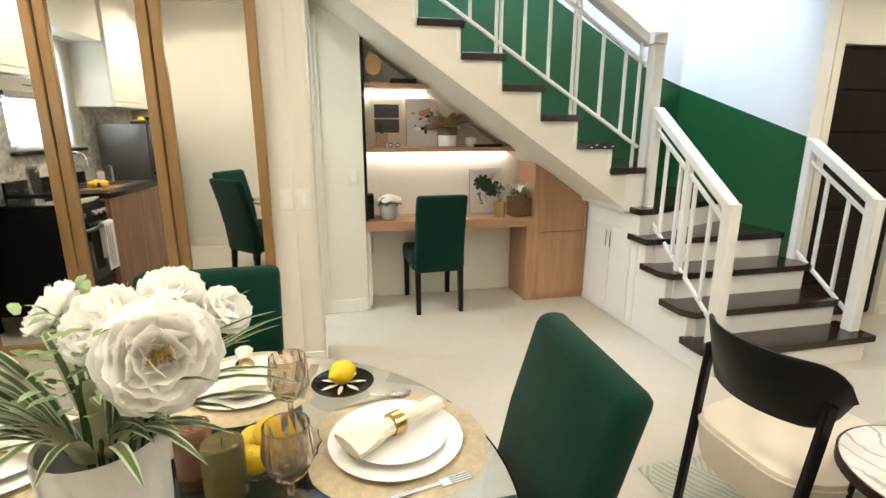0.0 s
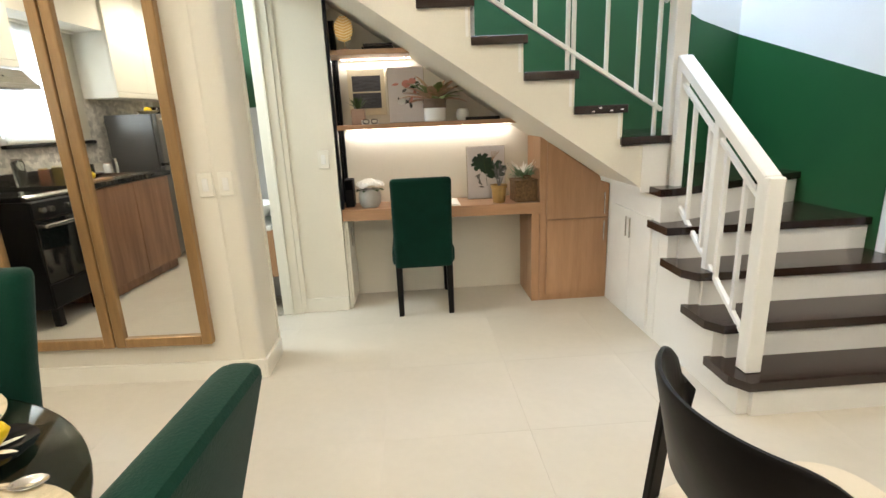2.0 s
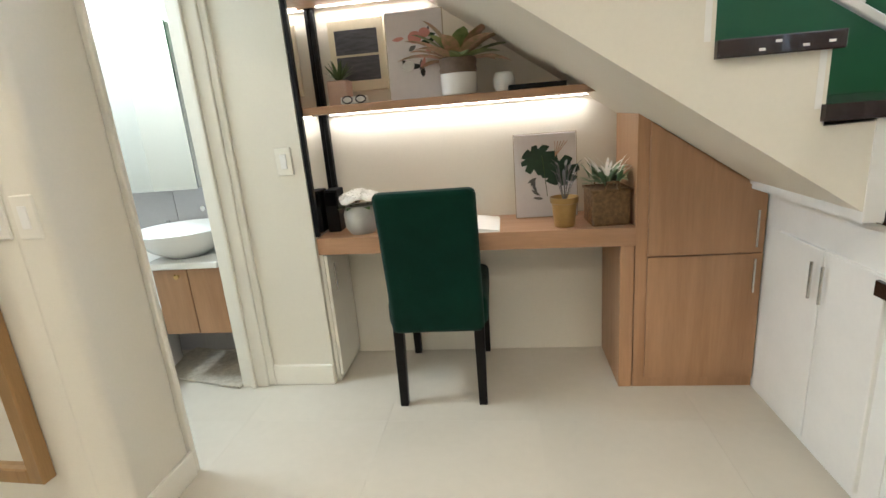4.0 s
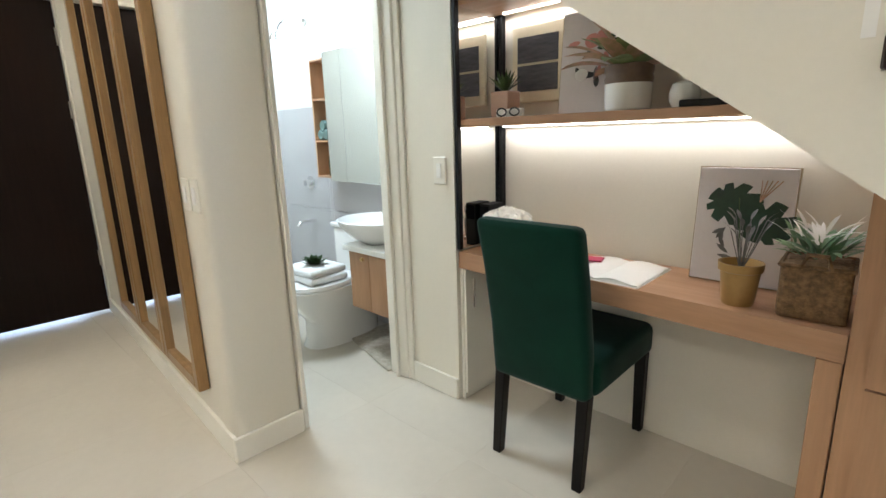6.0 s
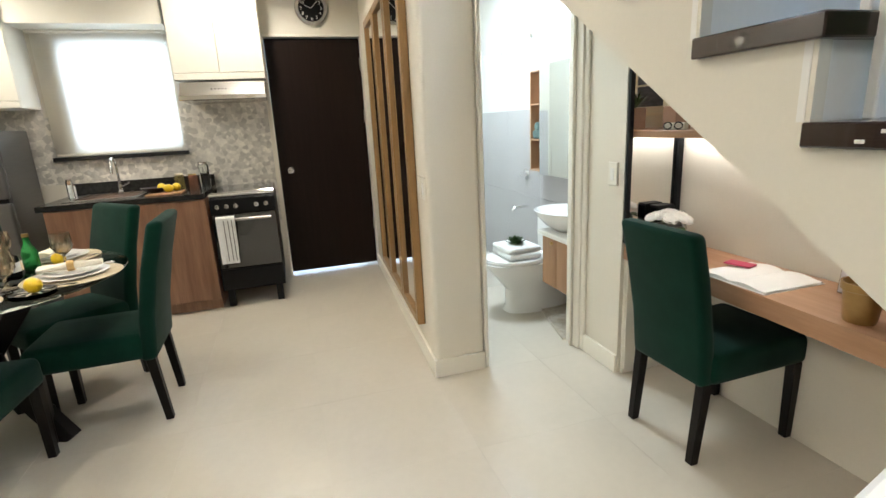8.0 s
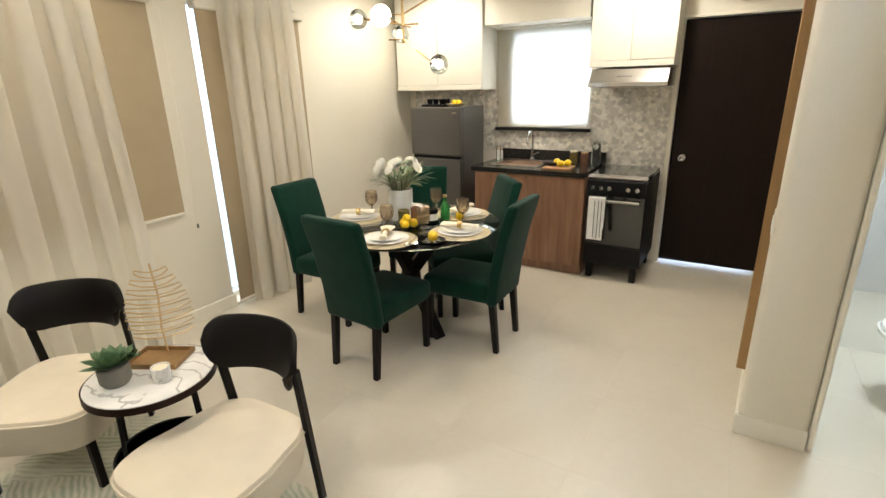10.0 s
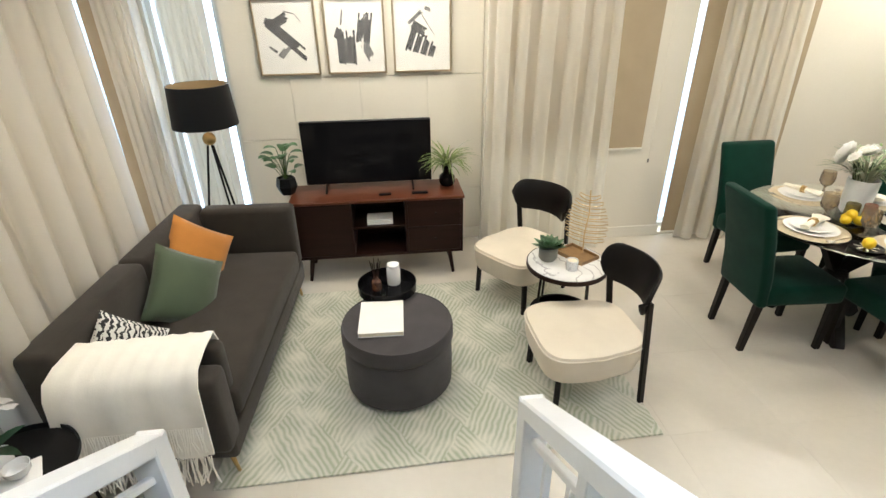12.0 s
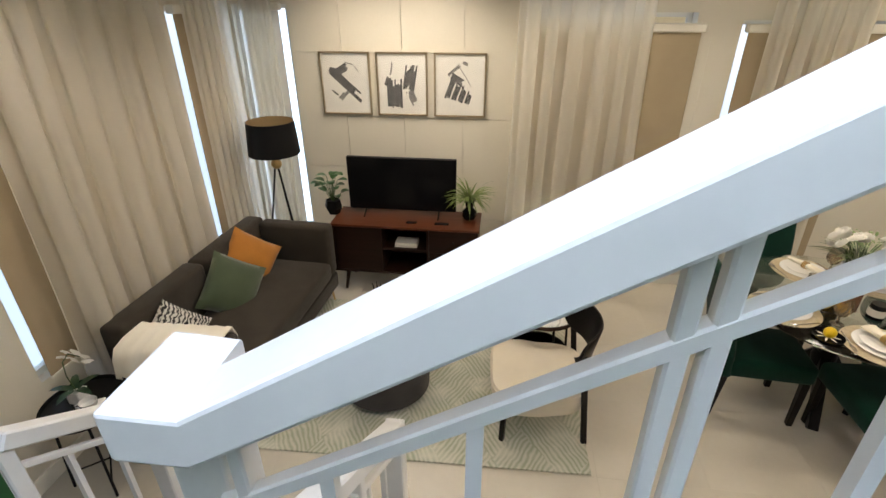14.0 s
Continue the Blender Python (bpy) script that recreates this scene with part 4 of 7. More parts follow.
def goblet(x, y, h=0.155, mt=None, label="smoky brown pressed-glass goblet on the dining table"):
    ob = thing("goblet", x, y, TZ, 0, label, "goblet", "pressed-glass goblets")
    part("foot", lathe([(0.0, 0.001), (0.034, 0.001), (0.034, 0.004), (0.012, 0.010), (0.006, 0.02), (0.006, 0.045), (0.012, 0.052), (0.0, 0.055)], 20), mt or SMOKE, ob, "", True)
    bm = bmesh.new()
    prof = [(0.012, 0.052), (0.03, 0.066), (0.041, 0.088), (0.042, 0.112), (0.039, h), (0.0365, h), (0.039, 0.112), (0.038, 0.09), (0.027, 0.07), (0.0, 0.06)]
    lathe(prof, 20, bm=bm)
    for v in bm.verts:
        r = math.hypot(v.co.x, v.co.y)
        if r > 0.0395 and 0.07 < v.co.z < 0.13:
            a = math.atan2(v.co.y, v.co.x)
            s = 1 + 0.05 * math.cos(10 * a) * (1 if v.co.z < 0.1 else -1)
            v.co.x, v.co.y = v.co.x * s, v.co.y * s
    part("cup", bm, mt or SMOKE, ob)
    return ob


for gx, gy in ((-0.963, 1.974), (-0.945, 1.715), on_table(118, 0.36), on_table(182, 0.38), on_table(232, 0.22), on_table(255, 0.40)):
    goblet(gx, gy)


def lemon(x, y, z, rz=0, label="whole yellow lemon", s=1.0):
    bm = bmesh.new()
    prof = [(0.0, -0.042), (0.006, -0.039), (0.010, -0.034), (0.022, -0.024), (0.029, -0.010), (0.030, 0.004), (0.025, 0.020), (0.013, 0.032), (0.007, 0.036), (0.0, 0.040)]
    lathe([(r * s, h * s) for r, h in prof], 20, bm=bm)
    bm.transform(Matrix.Rotation(radians(88), 4, "Y"))
    return solo("lemon", bm, LEMON, x, y, z + 0.030 * s, rz, label, "lemon", "yellow lemons", smooth=True)


x, y = -0.848, 2.107
solo("patterned_coaster_plate", lathe([(0.0, 0), (0.05, 0), (0.075, 0.010), (0.077, 0.012), (0.05, 0.005), (0.0, 0.004)], 36), BLACKGLOSS, x, y, TZ, 0, "small round black plate holding one lemon", "plate", smooth=True)
lemon(x, y + 0.005, TZ + 0.004, 35, "whole yellow lemon on a small black plate")
pp = bmesh.new()
for k in range(7):
    a = k * 0.9
    leaf(pp, (x + 0.015 * math.cos(a), y + 0.015 * math.sin(a), TZ + 0.007), (math.cos(a), math.sin(a)), 0.045, 0.012, 0.02, 0.02, 3)
solo("painted_leaves", pp, NAPKIN, label="pale leaf motif on the small black plate", category="plate decoration")
x, y = -0.995, 1.835
bw = thing("fruit_bowl", x, y, TZ, 0, "clear ribbed glass bowl full of lemons", "bowl")
bm = bmesh.new()
lathe([(0.0, 0.0), (0.04, 0.0), (0.07, 0.014), (0.098, 0.035), (0.096, 0.037), (0.066, 0.018), (0.035, 0.005), (0.0, 0.005)], 48, bm=bm)
for v in bm.verts:
    a = math.atan2(v.co.y, v.co.x)
    s = 1 + 0.03 * math.cos(16 * a) * min(1, v.co.z / 0.03)
    v.co.x, v.co.y = v.co.x * s, v.co.y * s
part("bowl", bm, GLASS, bw, "", True)
for dx, dy, dz, r in ((0.03, 0.0, 0.012, 20), (-0.03, 0.025, 0.012, 80), (-0.02, -0.035, 0.012, 140), (0.005, 0.0, 0.045, 60)):
    lemon(x + dx, y + dy, TZ + dz, r, "whole yellow lemon in the glass bowl", 0.9)
lemon(-1.34, 2.02, TZ, 30, "whole yellow lemon lying on the glass table")


def pillar(x, y, z, r, h, material, name, label, wick=True, cat="candle"):
    ob = thing(name, x, y, z, 0, label, cat)
    part("body", lathe([(0.0, 0), (r * 0.96, 0), (r, 0.004), (r, h - 0.004), (r * 0.95, h), (r * 0.6, h - 0.006), (0.0, h - 0.007)], 32), material, ob, "", True)
    if wick:
        part("wick", tube([(0, 0, h - 0.007), (0.001, 0, h + 0.008)], 0.0012, 5), BLACK, ob)
    return ob


pillar(-1.058, 1.765, TZ, 0.036, 0.105, AMBER, "glass_candle", "olive amber glass candle on the dining table")
pillar(-1.118, 1.815, TZ, 0.032, 0.115, COPPERGLASS, "glass_candle", "rose brown glass candle on the dining table")
bt = thing("glass_bottle", -1.30, 1.93, TZ, 0, "small green glass bottle on the dining table", "bottle")
part("body", lathe([(0.0, 0), (0.03, 0.0), (0.032, 0.004), (0.032, 0.085), (0.014, 0.125), (0.012, 0.155), (0.0, 0.155)], 24), mat("green bottle glass", (0.03, 0.30, 0.07), 0.08, vary=0, bump=0, glass=0.8), bt, "", True)
part("cap", lathe([(0.0135, 0.155), (0.0135, 0.170), (0, 0.171)], 16), BRASS, bt, "", True)
jr = thing("dark_jar", -1.21, 1.88, TZ, 0, "short dark jar with a pale blank label", "jar")
part("body", lathe([(0.0, 0), (0.04, 0.0), (0.042, 0.004), (0.042, 0.08), (0.038, 0.088), (0.0, 0.088)], 28), BLACKGLOSS, jr, "", True)
part("label_band", lathe([(0.0424, 0.02), (0.0430, 0.02), (0.0430, 0.062), (0.0424, 0.062)], 28), PAPER, jr, "", True)

# vase of white flowers
VX, VY = -1.165, 1.655
va = thing("flower_vase", VX - 0.02, VY, TZ, 0, "white ribbed vase full of large white flowers", "vase of flowers")
part("vase", lathe([(0.0, 0), (0.062, 0.0), (0.071, 0.01), (0.078, 0.09), (0.081, 0.205), (0.078, 0.21), (0.074, 0.205), (0.068, 0.05), (0.0, 0.02)], 40), mat("white stoneware vase", (0.72, 0.72, 0.69), 0.4, vary=0.05, scale=12, bump=0.2), va, "", True)


def peony(center, normal, r, rnd, material=None, parent=None, eye=True):
    """Layers of curled petals round an eye."""
    bm = bmesh.new()
    rotm = Vector(normal).normalized().to_track_quat("Z", "Y").to_matrix().to_4x4()
    for layer, (n, tilt, size) in enumerate(((7, -0.05, 1.0), (7, 0.15, 0.94), (6, 0.34, 0.82), (6, 0.55, 0.66), (5, 0.82, 0.46))):
        for i in range(n):
            a = 2 * math.pi * (i + 0.5 * layer + rnd.uniform(-0.25, 0.25)) / n
            ph, cup = rnd.uniform(0, 6), rnd.uniform(0.22, 0.45)
            grid = []
            for u in range(6):
                row = []
                for w in range(-4, 5):
                    f, s = u / 5, w / 4
                    t = tilt + cup * f * f
                    L = r * size * f * (1 - 0.16 * s * s + 0.04 * math.sin(7 * s + ph))
                    W = r * size * 0.80 * math.sin(math.pi * min(0.78, f * 0.62 + 0.16)) ** 0.8 * s
                    zz = L * math.sin(t) + r * f * (0.05 * math.sin(6 * s + ph) + 0.025 * math.sin(13 * s + 2 * ph) + 0.13 * s * s) + 0.02 * r * layer
                    row.append(bm.verts.new((L * math.cos(t) * math.cos(a) - W * math.sin(a), L * math.cos(t) * math.sin(a) + W * math.cos(a), zz)))
                grid.append(row)
            for g, h in zip(grid, grid[1:]):
                for c in range(8):
                    bm.faces.new((g[c], g[c + 1], h[c + 1], h[c]))
    bm.transform(Matrix.Translation(center) @ rotm)
    ob = part("flower", bm, material or PETAL, parent, "", True, angle=180)
    if eye:
        bm = bmesh.new()
        for i in range(40):
            a, q = rnd.uniform(0, 6.28), rnd.uniform(0.02, 0.24) * r
            tube([(0.6 * q * math.cos(a), 0.6 * q * math.sin(a), 0.1 * r), (q * math.cos(a), q * math.sin(a), r * 0.38)], r * 0.018, 4, bm)
        bm.transform(Matrix.Translation(center) @ rotm)
        part("stamens", bm, STAMEN, ob)
    return ob


rnd = random.Random(4)
peony((0.108, -0.055, 0.348), (0.35, -0.9, 0.30), 0.074, rnd, parent=va)
for c, nrm, r in (((0.035, 0.0, 0.372), (-0.3, -0.8, 0.9), 0.054), ((0.10, 0.05, 0.39), (0.3, -0.5, 1), 0.046), ((0.165, 0.05, 0.36), (0.6, -0.4, 0.6), 0.040),
                  ((-0.05, 0.06, 0.375), (-0.8, -0.3, 0.7), 0.046), ((-0.03, 0.11, 0.35), (-0.2, 1, 0.6), 0.044), ((0.03, -0.02, 0.365), (-0.3, -0.8, 0.7), 0.042)):
    peony(c, nrm, r, rnd, parent=va, eye=False)
edges, centres = bmesh.new(), bmesh.new()
for i in range(64):
    a = rnd.uniform(0, 2 * math.pi)
    long, curl, up = rnd.uniform(0.17, 0.30), rnd.uniform(0.45, 0.85), rnd.uniform(0.8, 1.4)
    root = (0.035 * math.cos(a), 0.035 * math.sin(a), 0.19)
    leaf(edges, root, (math.cos(a), math.sin(a)), long, 0.0155, curl, up, 7)
    leaf(centres, (root[0], root[1], root[2] + 0.0009), (math.cos(a), math.sin(a)), long, 0.0088, curl, up, 7)
part("grass_leaves", edges, PALELEAF, va, "long white-edged grass leaves", True, kind="stuff")
part("leaf_centre", centres, LEAFMID, va, "green middle of the grass leaves", True, kind="stuff")
bm = bmesh.new()
for i in range(90):
    a = rnd.uniform(0, 2 * math.pi)
    q = rnd.uniform(0.03, 0.11)
    leaf(bm, (0.03 + q * math.cos(a), 0.02 + q * math.sin(a), rnd.uniform(0.25, 0.40)), (math.cos(a + rnd.uniform(-1, 1)), math.sin(a + rnd.uniform(-1, 1))), rnd.uniform(0.02, 0.038), 0.015, 0.5, rnd.uniform(0, 1), 3)
part("leaves", bm, SPRIG, va, "", True)
for i in range(14):
    a = 2 * math.pi * i / 14
    part("stem", tube([(0.02 * math.cos(a), 0.02 * math.sin(a), 0.05), (0.04 + 0.05 * math.cos(a), 0.05 * math.sin(a), 0.30)], 0.003, 5), LEAF, va)

# chandelier
cd = thing("chandelier", -1.29, 1.66, 0, 0, "brass branching chandelier with clear glass globe lamps", "chandelier")
part("stem", tube([(0, 0, 1.86), (0, 0, 2.69)], 0.008, 10), BRASS, cd, "", True)
part("ceiling_plate", lathe([(0.06, 2.675), (0.06, 2.699), (0.0, 2.699)], 24), BRASS, cd, "", True)
GLOBES = ((-0.04, 0.23, 1.73), (-0.33, -0.25, 1.95), (0.26, 0.03, 1.99), (0.10, -0.27, 2.01), (-0.22, 0.28, 2.20))
for gx, gy, gz in GLOBES:
    hz = gz + 0.07 if gz < 1.9 else gz
    d = Vector((gx, gy, 0)).normalized()
    hub = Vector((0, 0, 1.92 + 0.3 * (gz - 1.85)))
    part("arm", tube([hub - d * 0.10, hub, Vector((gx, gy, gz)) - d * 0.03], 0.005, 8), BRASS, cd, "", True)
    g = part("globe", lathe([(0.0585 * math.sin(math.pi * i / 16), -0.0585 * math.cos(math.pi * i / 16)) for i in range(17)], 28), GLASS, cd, "clear glass globe", True, loc=(gx, gy, gz))
    g.visible_shadow = False
    part("bulb", lathe([(0.019 * math.sin(math.pi * i / 8), -0.019 * math.cos(math.pi * i / 8)) for i in range(9)], 14), LAMPGLOW, cd, "", True, loc=(gx, gy, gz))


# ---- kitchen ----
def move_since(before, dx, dy):
    """Moves everything made since the set of objects before was taken."""
    for ob in scene.objects:
        if ob not in before and ob.parent is None:
            ob.location.x += dx
            ob.location.y += dy


before = set(scene.objects)
kc = thing("base_cabinet", 0, 0, 0, 0, "wood-grain kitchen base cabinet under the dark worktop", "cabinet")
CX = -2.58
part("body", B(XW + 0.01, CX - 0.02, 1.42, 2.43, 0.08, 0.86), KITCHWOOD, kc)
part("plinth", B(XW + 0.01, CX - 0.05, 1.42, 2.43, 0.0, 0.08), KITCHWOOD, kc, "recessed wood plinth")
for y0, y1 in ((1.425, 1.92), (1.925, 2.428)):
    part("door", B(CX - 0.02, CX - 0.002, y0, y1, 0.09, 0.855, 0.002), KITCHWOOD, kc)
wt = thing("kitchen_worktop", 0, 0, 0, 0, "dark polished stone worktop with a low upstand", "worktop")
wb = bmesh.new()
for a in ((XW + 0.01, CX + 0.01, 1.39, 1.50), (XW + 0.01, XW + 0.13, 1.50, 1.98), (CX - 0.12, CX + 0.01, 1.50, 1.98), (XW + 0.01, CX + 0.01, 1.98, 2.43)):
    box(wb, *a, 0.862, 0.90)
part("slab", wb, GRANITE, wt)
part("upstand", B(XW + 0.01, XW + 0.03, 1.39, 2.43, 0.90, 0.985, 0.002), GRANITE, wt)
sk = thing("kitchen_sink", 0, 0, 0, 0, "stainless steel sink set into the dark worktop", "sink")
sbm = bmesh.new()
for a in ((-3.17, -2.70, 1.50, 1.54, 0.895, 0.905), (-3.17, -2.70, 1.94, 1.98, 0.895, 0.905), (-3.17, -3.12, 1.54, 1.94, 0.895, 0.905), (-2.75, -2.70, 1.54, 1.94, 0.895, 0.905),
          (-3.12, -2.75, 1.535, 1.54, 0.74, 0.9), (-3.12, -2.75, 1.94, 1.945, 0.74, 0.9), (-3.125, -3.12, 1.54, 1.94, 0.74, 0.9), (-2.75, -2.745, 1.54, 1.94, 0.74, 0.9), (-3.12, -2.75, 1.54, 1.94, 0.735, 0.74)):
    box(sbm, *a)
part("basin", sbm, STEEL, sk)
part("drain", lathe([(0.035, 0.741), (0.03, 0.743), (0, 0.742)], 20, (-2.93, 1.74, 0)), CHROME, sk, "", True)
tp = thing("kitchen_tap", -3.20, 1.74, 0.90, 0, "tall curved chrome kitchen tap", "tap")
part("spout", tube([(0, 0, 0), (0, 0, 0.20)] + [(0.07 - 0.07 * math.cos(a), 0, 0.20 + 0.07 * math.sin(a)) for a in [math.pi * i / 8 for i in range(1, 9)]] + [(0.14, 0, 0.16)], 0.011, 12), CHROME, tp, "", True)
part("base", lathe([(0.025, 0), (0.025, 0.01), (0.016, 0.02), (0.016, 0.06), (0, 0.06)], 20), CHROME, tp, "", True)
part("lever", tube([(0, 0.015, 0.045), (0.01, 0.07, 0.07)], 0.005, 8), CHROME, tp, "", True)

sv = thing("gas_stove", 0, 0, 0, 0, "freestanding black and steel gas cooker", "stove")
SX0, SX1, SY0, SY1 = -3.26, -2.60, 2.45, 2.91
part("body", B(SX0, SX1 - 0.02, SY0, SY1, 0.13, 0.85, 0.004), BLACK, sv)
part("hob", B(SX0, SX1 - 0.06, SY0, SY1, 0.852, 0.872, 0.004), BLACKGLOSS, sv)
part("lid_edge", tube([(SX1 - 0.04, SY0, 0.868), (SX1 - 0.04, SY1, 0.868)], 0.018, 12), CHROME, sv, "rolled chrome edge", True)
part("control_panel", B(SX1 - 0.02, SX1 - 0.004, SY0, SY1, 0.735, 0.845, 0.004), BLACK, sv)
for y in (2.50, 2.565, 2.63, 2.775, 2.845):
    bm = lathe([(0.021, 0), (0.019, 0.012), (0.017, 0.026), (0.0, 0.027)], 20)
    bm.transform(Matrix.Rotation(radians(90), 4, "Y"))
    part("knob", bm, STEEL, sv, "round steel knob", True, loc=(SX1 - 0.004, y, 0.79))
part("oven_door", B(SX1 - 0.02, SX1 - 0.002, SY0 + 0.004, SY1 - 0.004, 0.31, 0.728, 0.004), OVENGLASS, sv, "black glass oven door")
part("drawer", B(SX1 - 0.02, SX1 - 0.004, SY0 + 0.004, SY1 - 0.004, 0.14, 0.30, 0.004), BLACK, sv)
part("door_handle", B(SX1 + 0.02, SX1 + 0.034, SY0 + 0.04, SY1 - 0.04, 0.675, 0.698, 0.005), STEEL, sv)
for y in (SY0 + 0.05, SY1 - 0.05):
    part("handle_bracket", B(SX1 - 0.002, SX1 + 0.02, y - 0.006, y + 0.006, 0.678, 0.695), STEEL, sv)
for x in (SX0 + 0.05, SX1 - 0.05):
    for y in (SY0 + 0.05, SY1 - 0.05):
        part("leg", B(x - 0.025, x + 0.025, y - 0.025, y + 0.025, 0, 0.13, 0.003), BLACK, sv)
part("lid", B(SX0 + 0.01, SX1 - 0.075, SY0 + 0.005, SY1 - 0.005, 0.874, 0.884, 0.003), OVENGLASS, sv, "closed dark glass lid")
part("front_strip", B(SX1 - 0.074, SX1 - 0.05, SY0 + 0.005, SY1 - 0.005, 0.874, 0.888, 0.003), CHROME, sv)
tw = thing("tea_towel", SX1 + 0.027, 2.54, 0, 0, "white striped tea towel over the oven handle", "towel")
bm = bmesh.new()
N = 18
rows = []
for path in ([(0.020, 0.36 + 0.35 * i / 10) for i in range(11)] + [(0.0, 0.72)] + [(-0.014, 0.70 - 0.25 * i / 7) for i in range(8)],):
    for px, pz in path:
        rows.append([bm.verts.new((px + 0.004 * math.sin(c * 1.3) * (0.74 - pz) * 2.5, -0.06 + 0.13 * c / N * (1 - 0.1 * (0.72 - pz)), pz)) for c in range(N + 1)])
for a, b in zip(rows, rows[1:]):
    for c in range(N):
        bm.faces.new((a[c], a[c + 1], b[c + 1], b[c]))
part("cloth", bm, TOWEL, tw, "", True)
for k, yy in enumerate((-0.01, 0.02, 0.045)):
    part("stripe", B(0.0225, 0.0235, yy, yy + 0.006, 0.38, 0.69), GREYINK, tw, "woven grey stripe")

fg = thing("fridge", 0, 0, 0, 0, "dark silver two-door fridge beside the worktop", "fridge")
FX0, FX1, FY0, FY1, FH = -3.22, -2.72, 0.64, 1.20, 1.41
part("body", B(FX0, FX1 - 0.05, FY0, FY1, 0.03, FH, 0.006, 2), FRIDGE, fg)
part("freezer_door", B(FX1 - 0.047, FX1, FY0, FY1, 0.955, FH, 0.012, 2), FRIDGE, fg)
part("fridge_door", B(FX1 - 0.047, FX1, FY0, FY1, 0.06, 0.925, 0.012, 2), FRIDGE, fg)
part("grip_recess", B(FX1 - 0.044, FX1 - 0.01, FY0 + 0.02, FY1 - 0.02, 0.925, 0.955), BLACK, fg, "dark grip recess between doors")
part("badge", B(FX1, FX1 + 0.002, FY1 - 0.09, FY1 - 0.04, FH - 0.06, FH - 0.045), STEEL, fg)
for x in (FX0 + 0.05, FX1 - 0.08):
    for y in (FY0 + 0.05, FY1 - 0.05):
        part("foot", lathe([(0.02, 0), (0.02, 0.03), (0, 0.03)], 12, (x, y, 0)), BLACK, fg)

for nm, y0, y1, z0, dep, lab in (("wall_cabinet", 0.33, 1.30, 1.56, 0.33, "white wall cupboard above the fridge"), ("wall_cabinet", 2.30, 2.955, 1.72, 0.33, "white wall cupboard above the cooker hood")):
    uc = thing(nm, 0, 0, 0, 0, lab, "cabinet")
    part("body", B(XW + 0.005, XW + dep - 0.02, y0, y1, z0, 2.66), OFFWHITE, uc)
    ym = (y0 + y1) / 2
    for a, b in ((y0, ym - 0.002), (ym + 0.002, y1)):
        part("door", B(XW + dep - 0.018, XW + dep, a, b, z0 + 0.05, 2.655, 0.003), OFFWHITE, uc)
    part("light_rail", B(XW + dep - 0.02, XW + dep + 0.006, y0, y1, z0, z0 + 0.046, 0.004), OFFWHITE, uc, "moulded lower rail")
part_h = thing("cooker_hood", 0, 0, 0, 0, "slim stainless steel cooker hood under a cupboard", "cooker hood")
part("body", prism([(XW + 0.01, 1.565), (XW + 0.46, 1.565), (XW + 0.46, 1.60), (XW + 0.37, 1.70), (XW + 0.01, 1.715)], "y", 2.34, 2.94), STEEL, part_h)
part("front_strip", B(XW + 0.455, XW + 0.475, 2.335, 2.945, 1.565, 1.60, 0.003), CHROME, part_h)
for i in range(5):
    part("button", lathe([(0.006, 0), (0.006, 0.004), (0, 0.004)], 10, (XW + 0.42, 2.56 + i * 0.025, 1.645)), BLACK, part_h)
part("filter", B(XW + 0.05, XW + 0.42, 2.42, 2.86, 1.557, 1.564), STEEL, part_h)
solo("light_pelmet", B(XW + 0.01, XW + 0.30, 1.302, 2.278, 2.12, 2.66), OFFWHITE, kind="structure", label="cream boxed pelmet over the kitchen window")

PEB = mat("pebble stone mosaic", (0.74, 0.71, 0.63), 0.45, vary=0.1, scale=20, bump=0.2, grain=90, second=(0.60, 0.57, 0.52))
nn, ll = PEB.node_tree.nodes, PEB.node_tree.links
vo = nn.new("ShaderNodeTexVoronoi")
vo.inputs["Scale"].default_value = 30
tc = nn.new("ShaderNodeTexCoord")
ll.new(tc.outputs["Object"], vo.inputs["Vector"])
hv = nn.new("ShaderNodeHueSaturation")
mr2 = nn.new("ShaderNodeMapRange")
mr2.inputs["To Min"].default_value, mr2.inputs["To Max"].default_value = 0.7, 1.25
sp_ = nn.new("ShaderNodeSeparateColor")
ll.new(vo.outputs["Color"], sp_.inputs[0])
ll.new(sp_.outputs[0], mr2.inputs["Value"])
ll.new(mr2.outputs[0], hv.inputs["Value"])
pb = nn["Principled BSDF"]
ll.new(pb.inputs["Base Color"].links[0].from_socket, hv.inputs["Color"])
ll.new(hv.outputs[0], pb.inputs["Base Color"])
bp = nn.new("ShaderNodeBump")
bp.inputs["Strength"].default_value, bp.inputs["Distance"].default_value = 0.6, 0.004
bp.invert = True
ll.new(vo.outputs["Distance"], bp.inputs["Height"])
ll.new(bp.outputs[0], pb.inputs["Normal"])
for y0, y1, z0, z1 in ((1.30, 2.28, 0.985, 1.19), (2.28, 2.93, 0.5, 1.60), (1.30, 1.325, 1.19, 1.5), (2.245, 2.28, 1.19, 1.6), (0.33, 1.30, 0.985, 1.56)):
    solo("backsplash", B(XW + 0.001, XW + 0.008, y0, y1, z0, z1), PEB, kind="structure", label="grey and cream pebble mosaic splashback")
solo("window_sill_kitchen", B(XW + 0.0, XW + 0.05, 1.31, 2.27, 1.165, 1.195, 0.003), GRANITE, kind="structure", label="dark stone kitchen window sill")


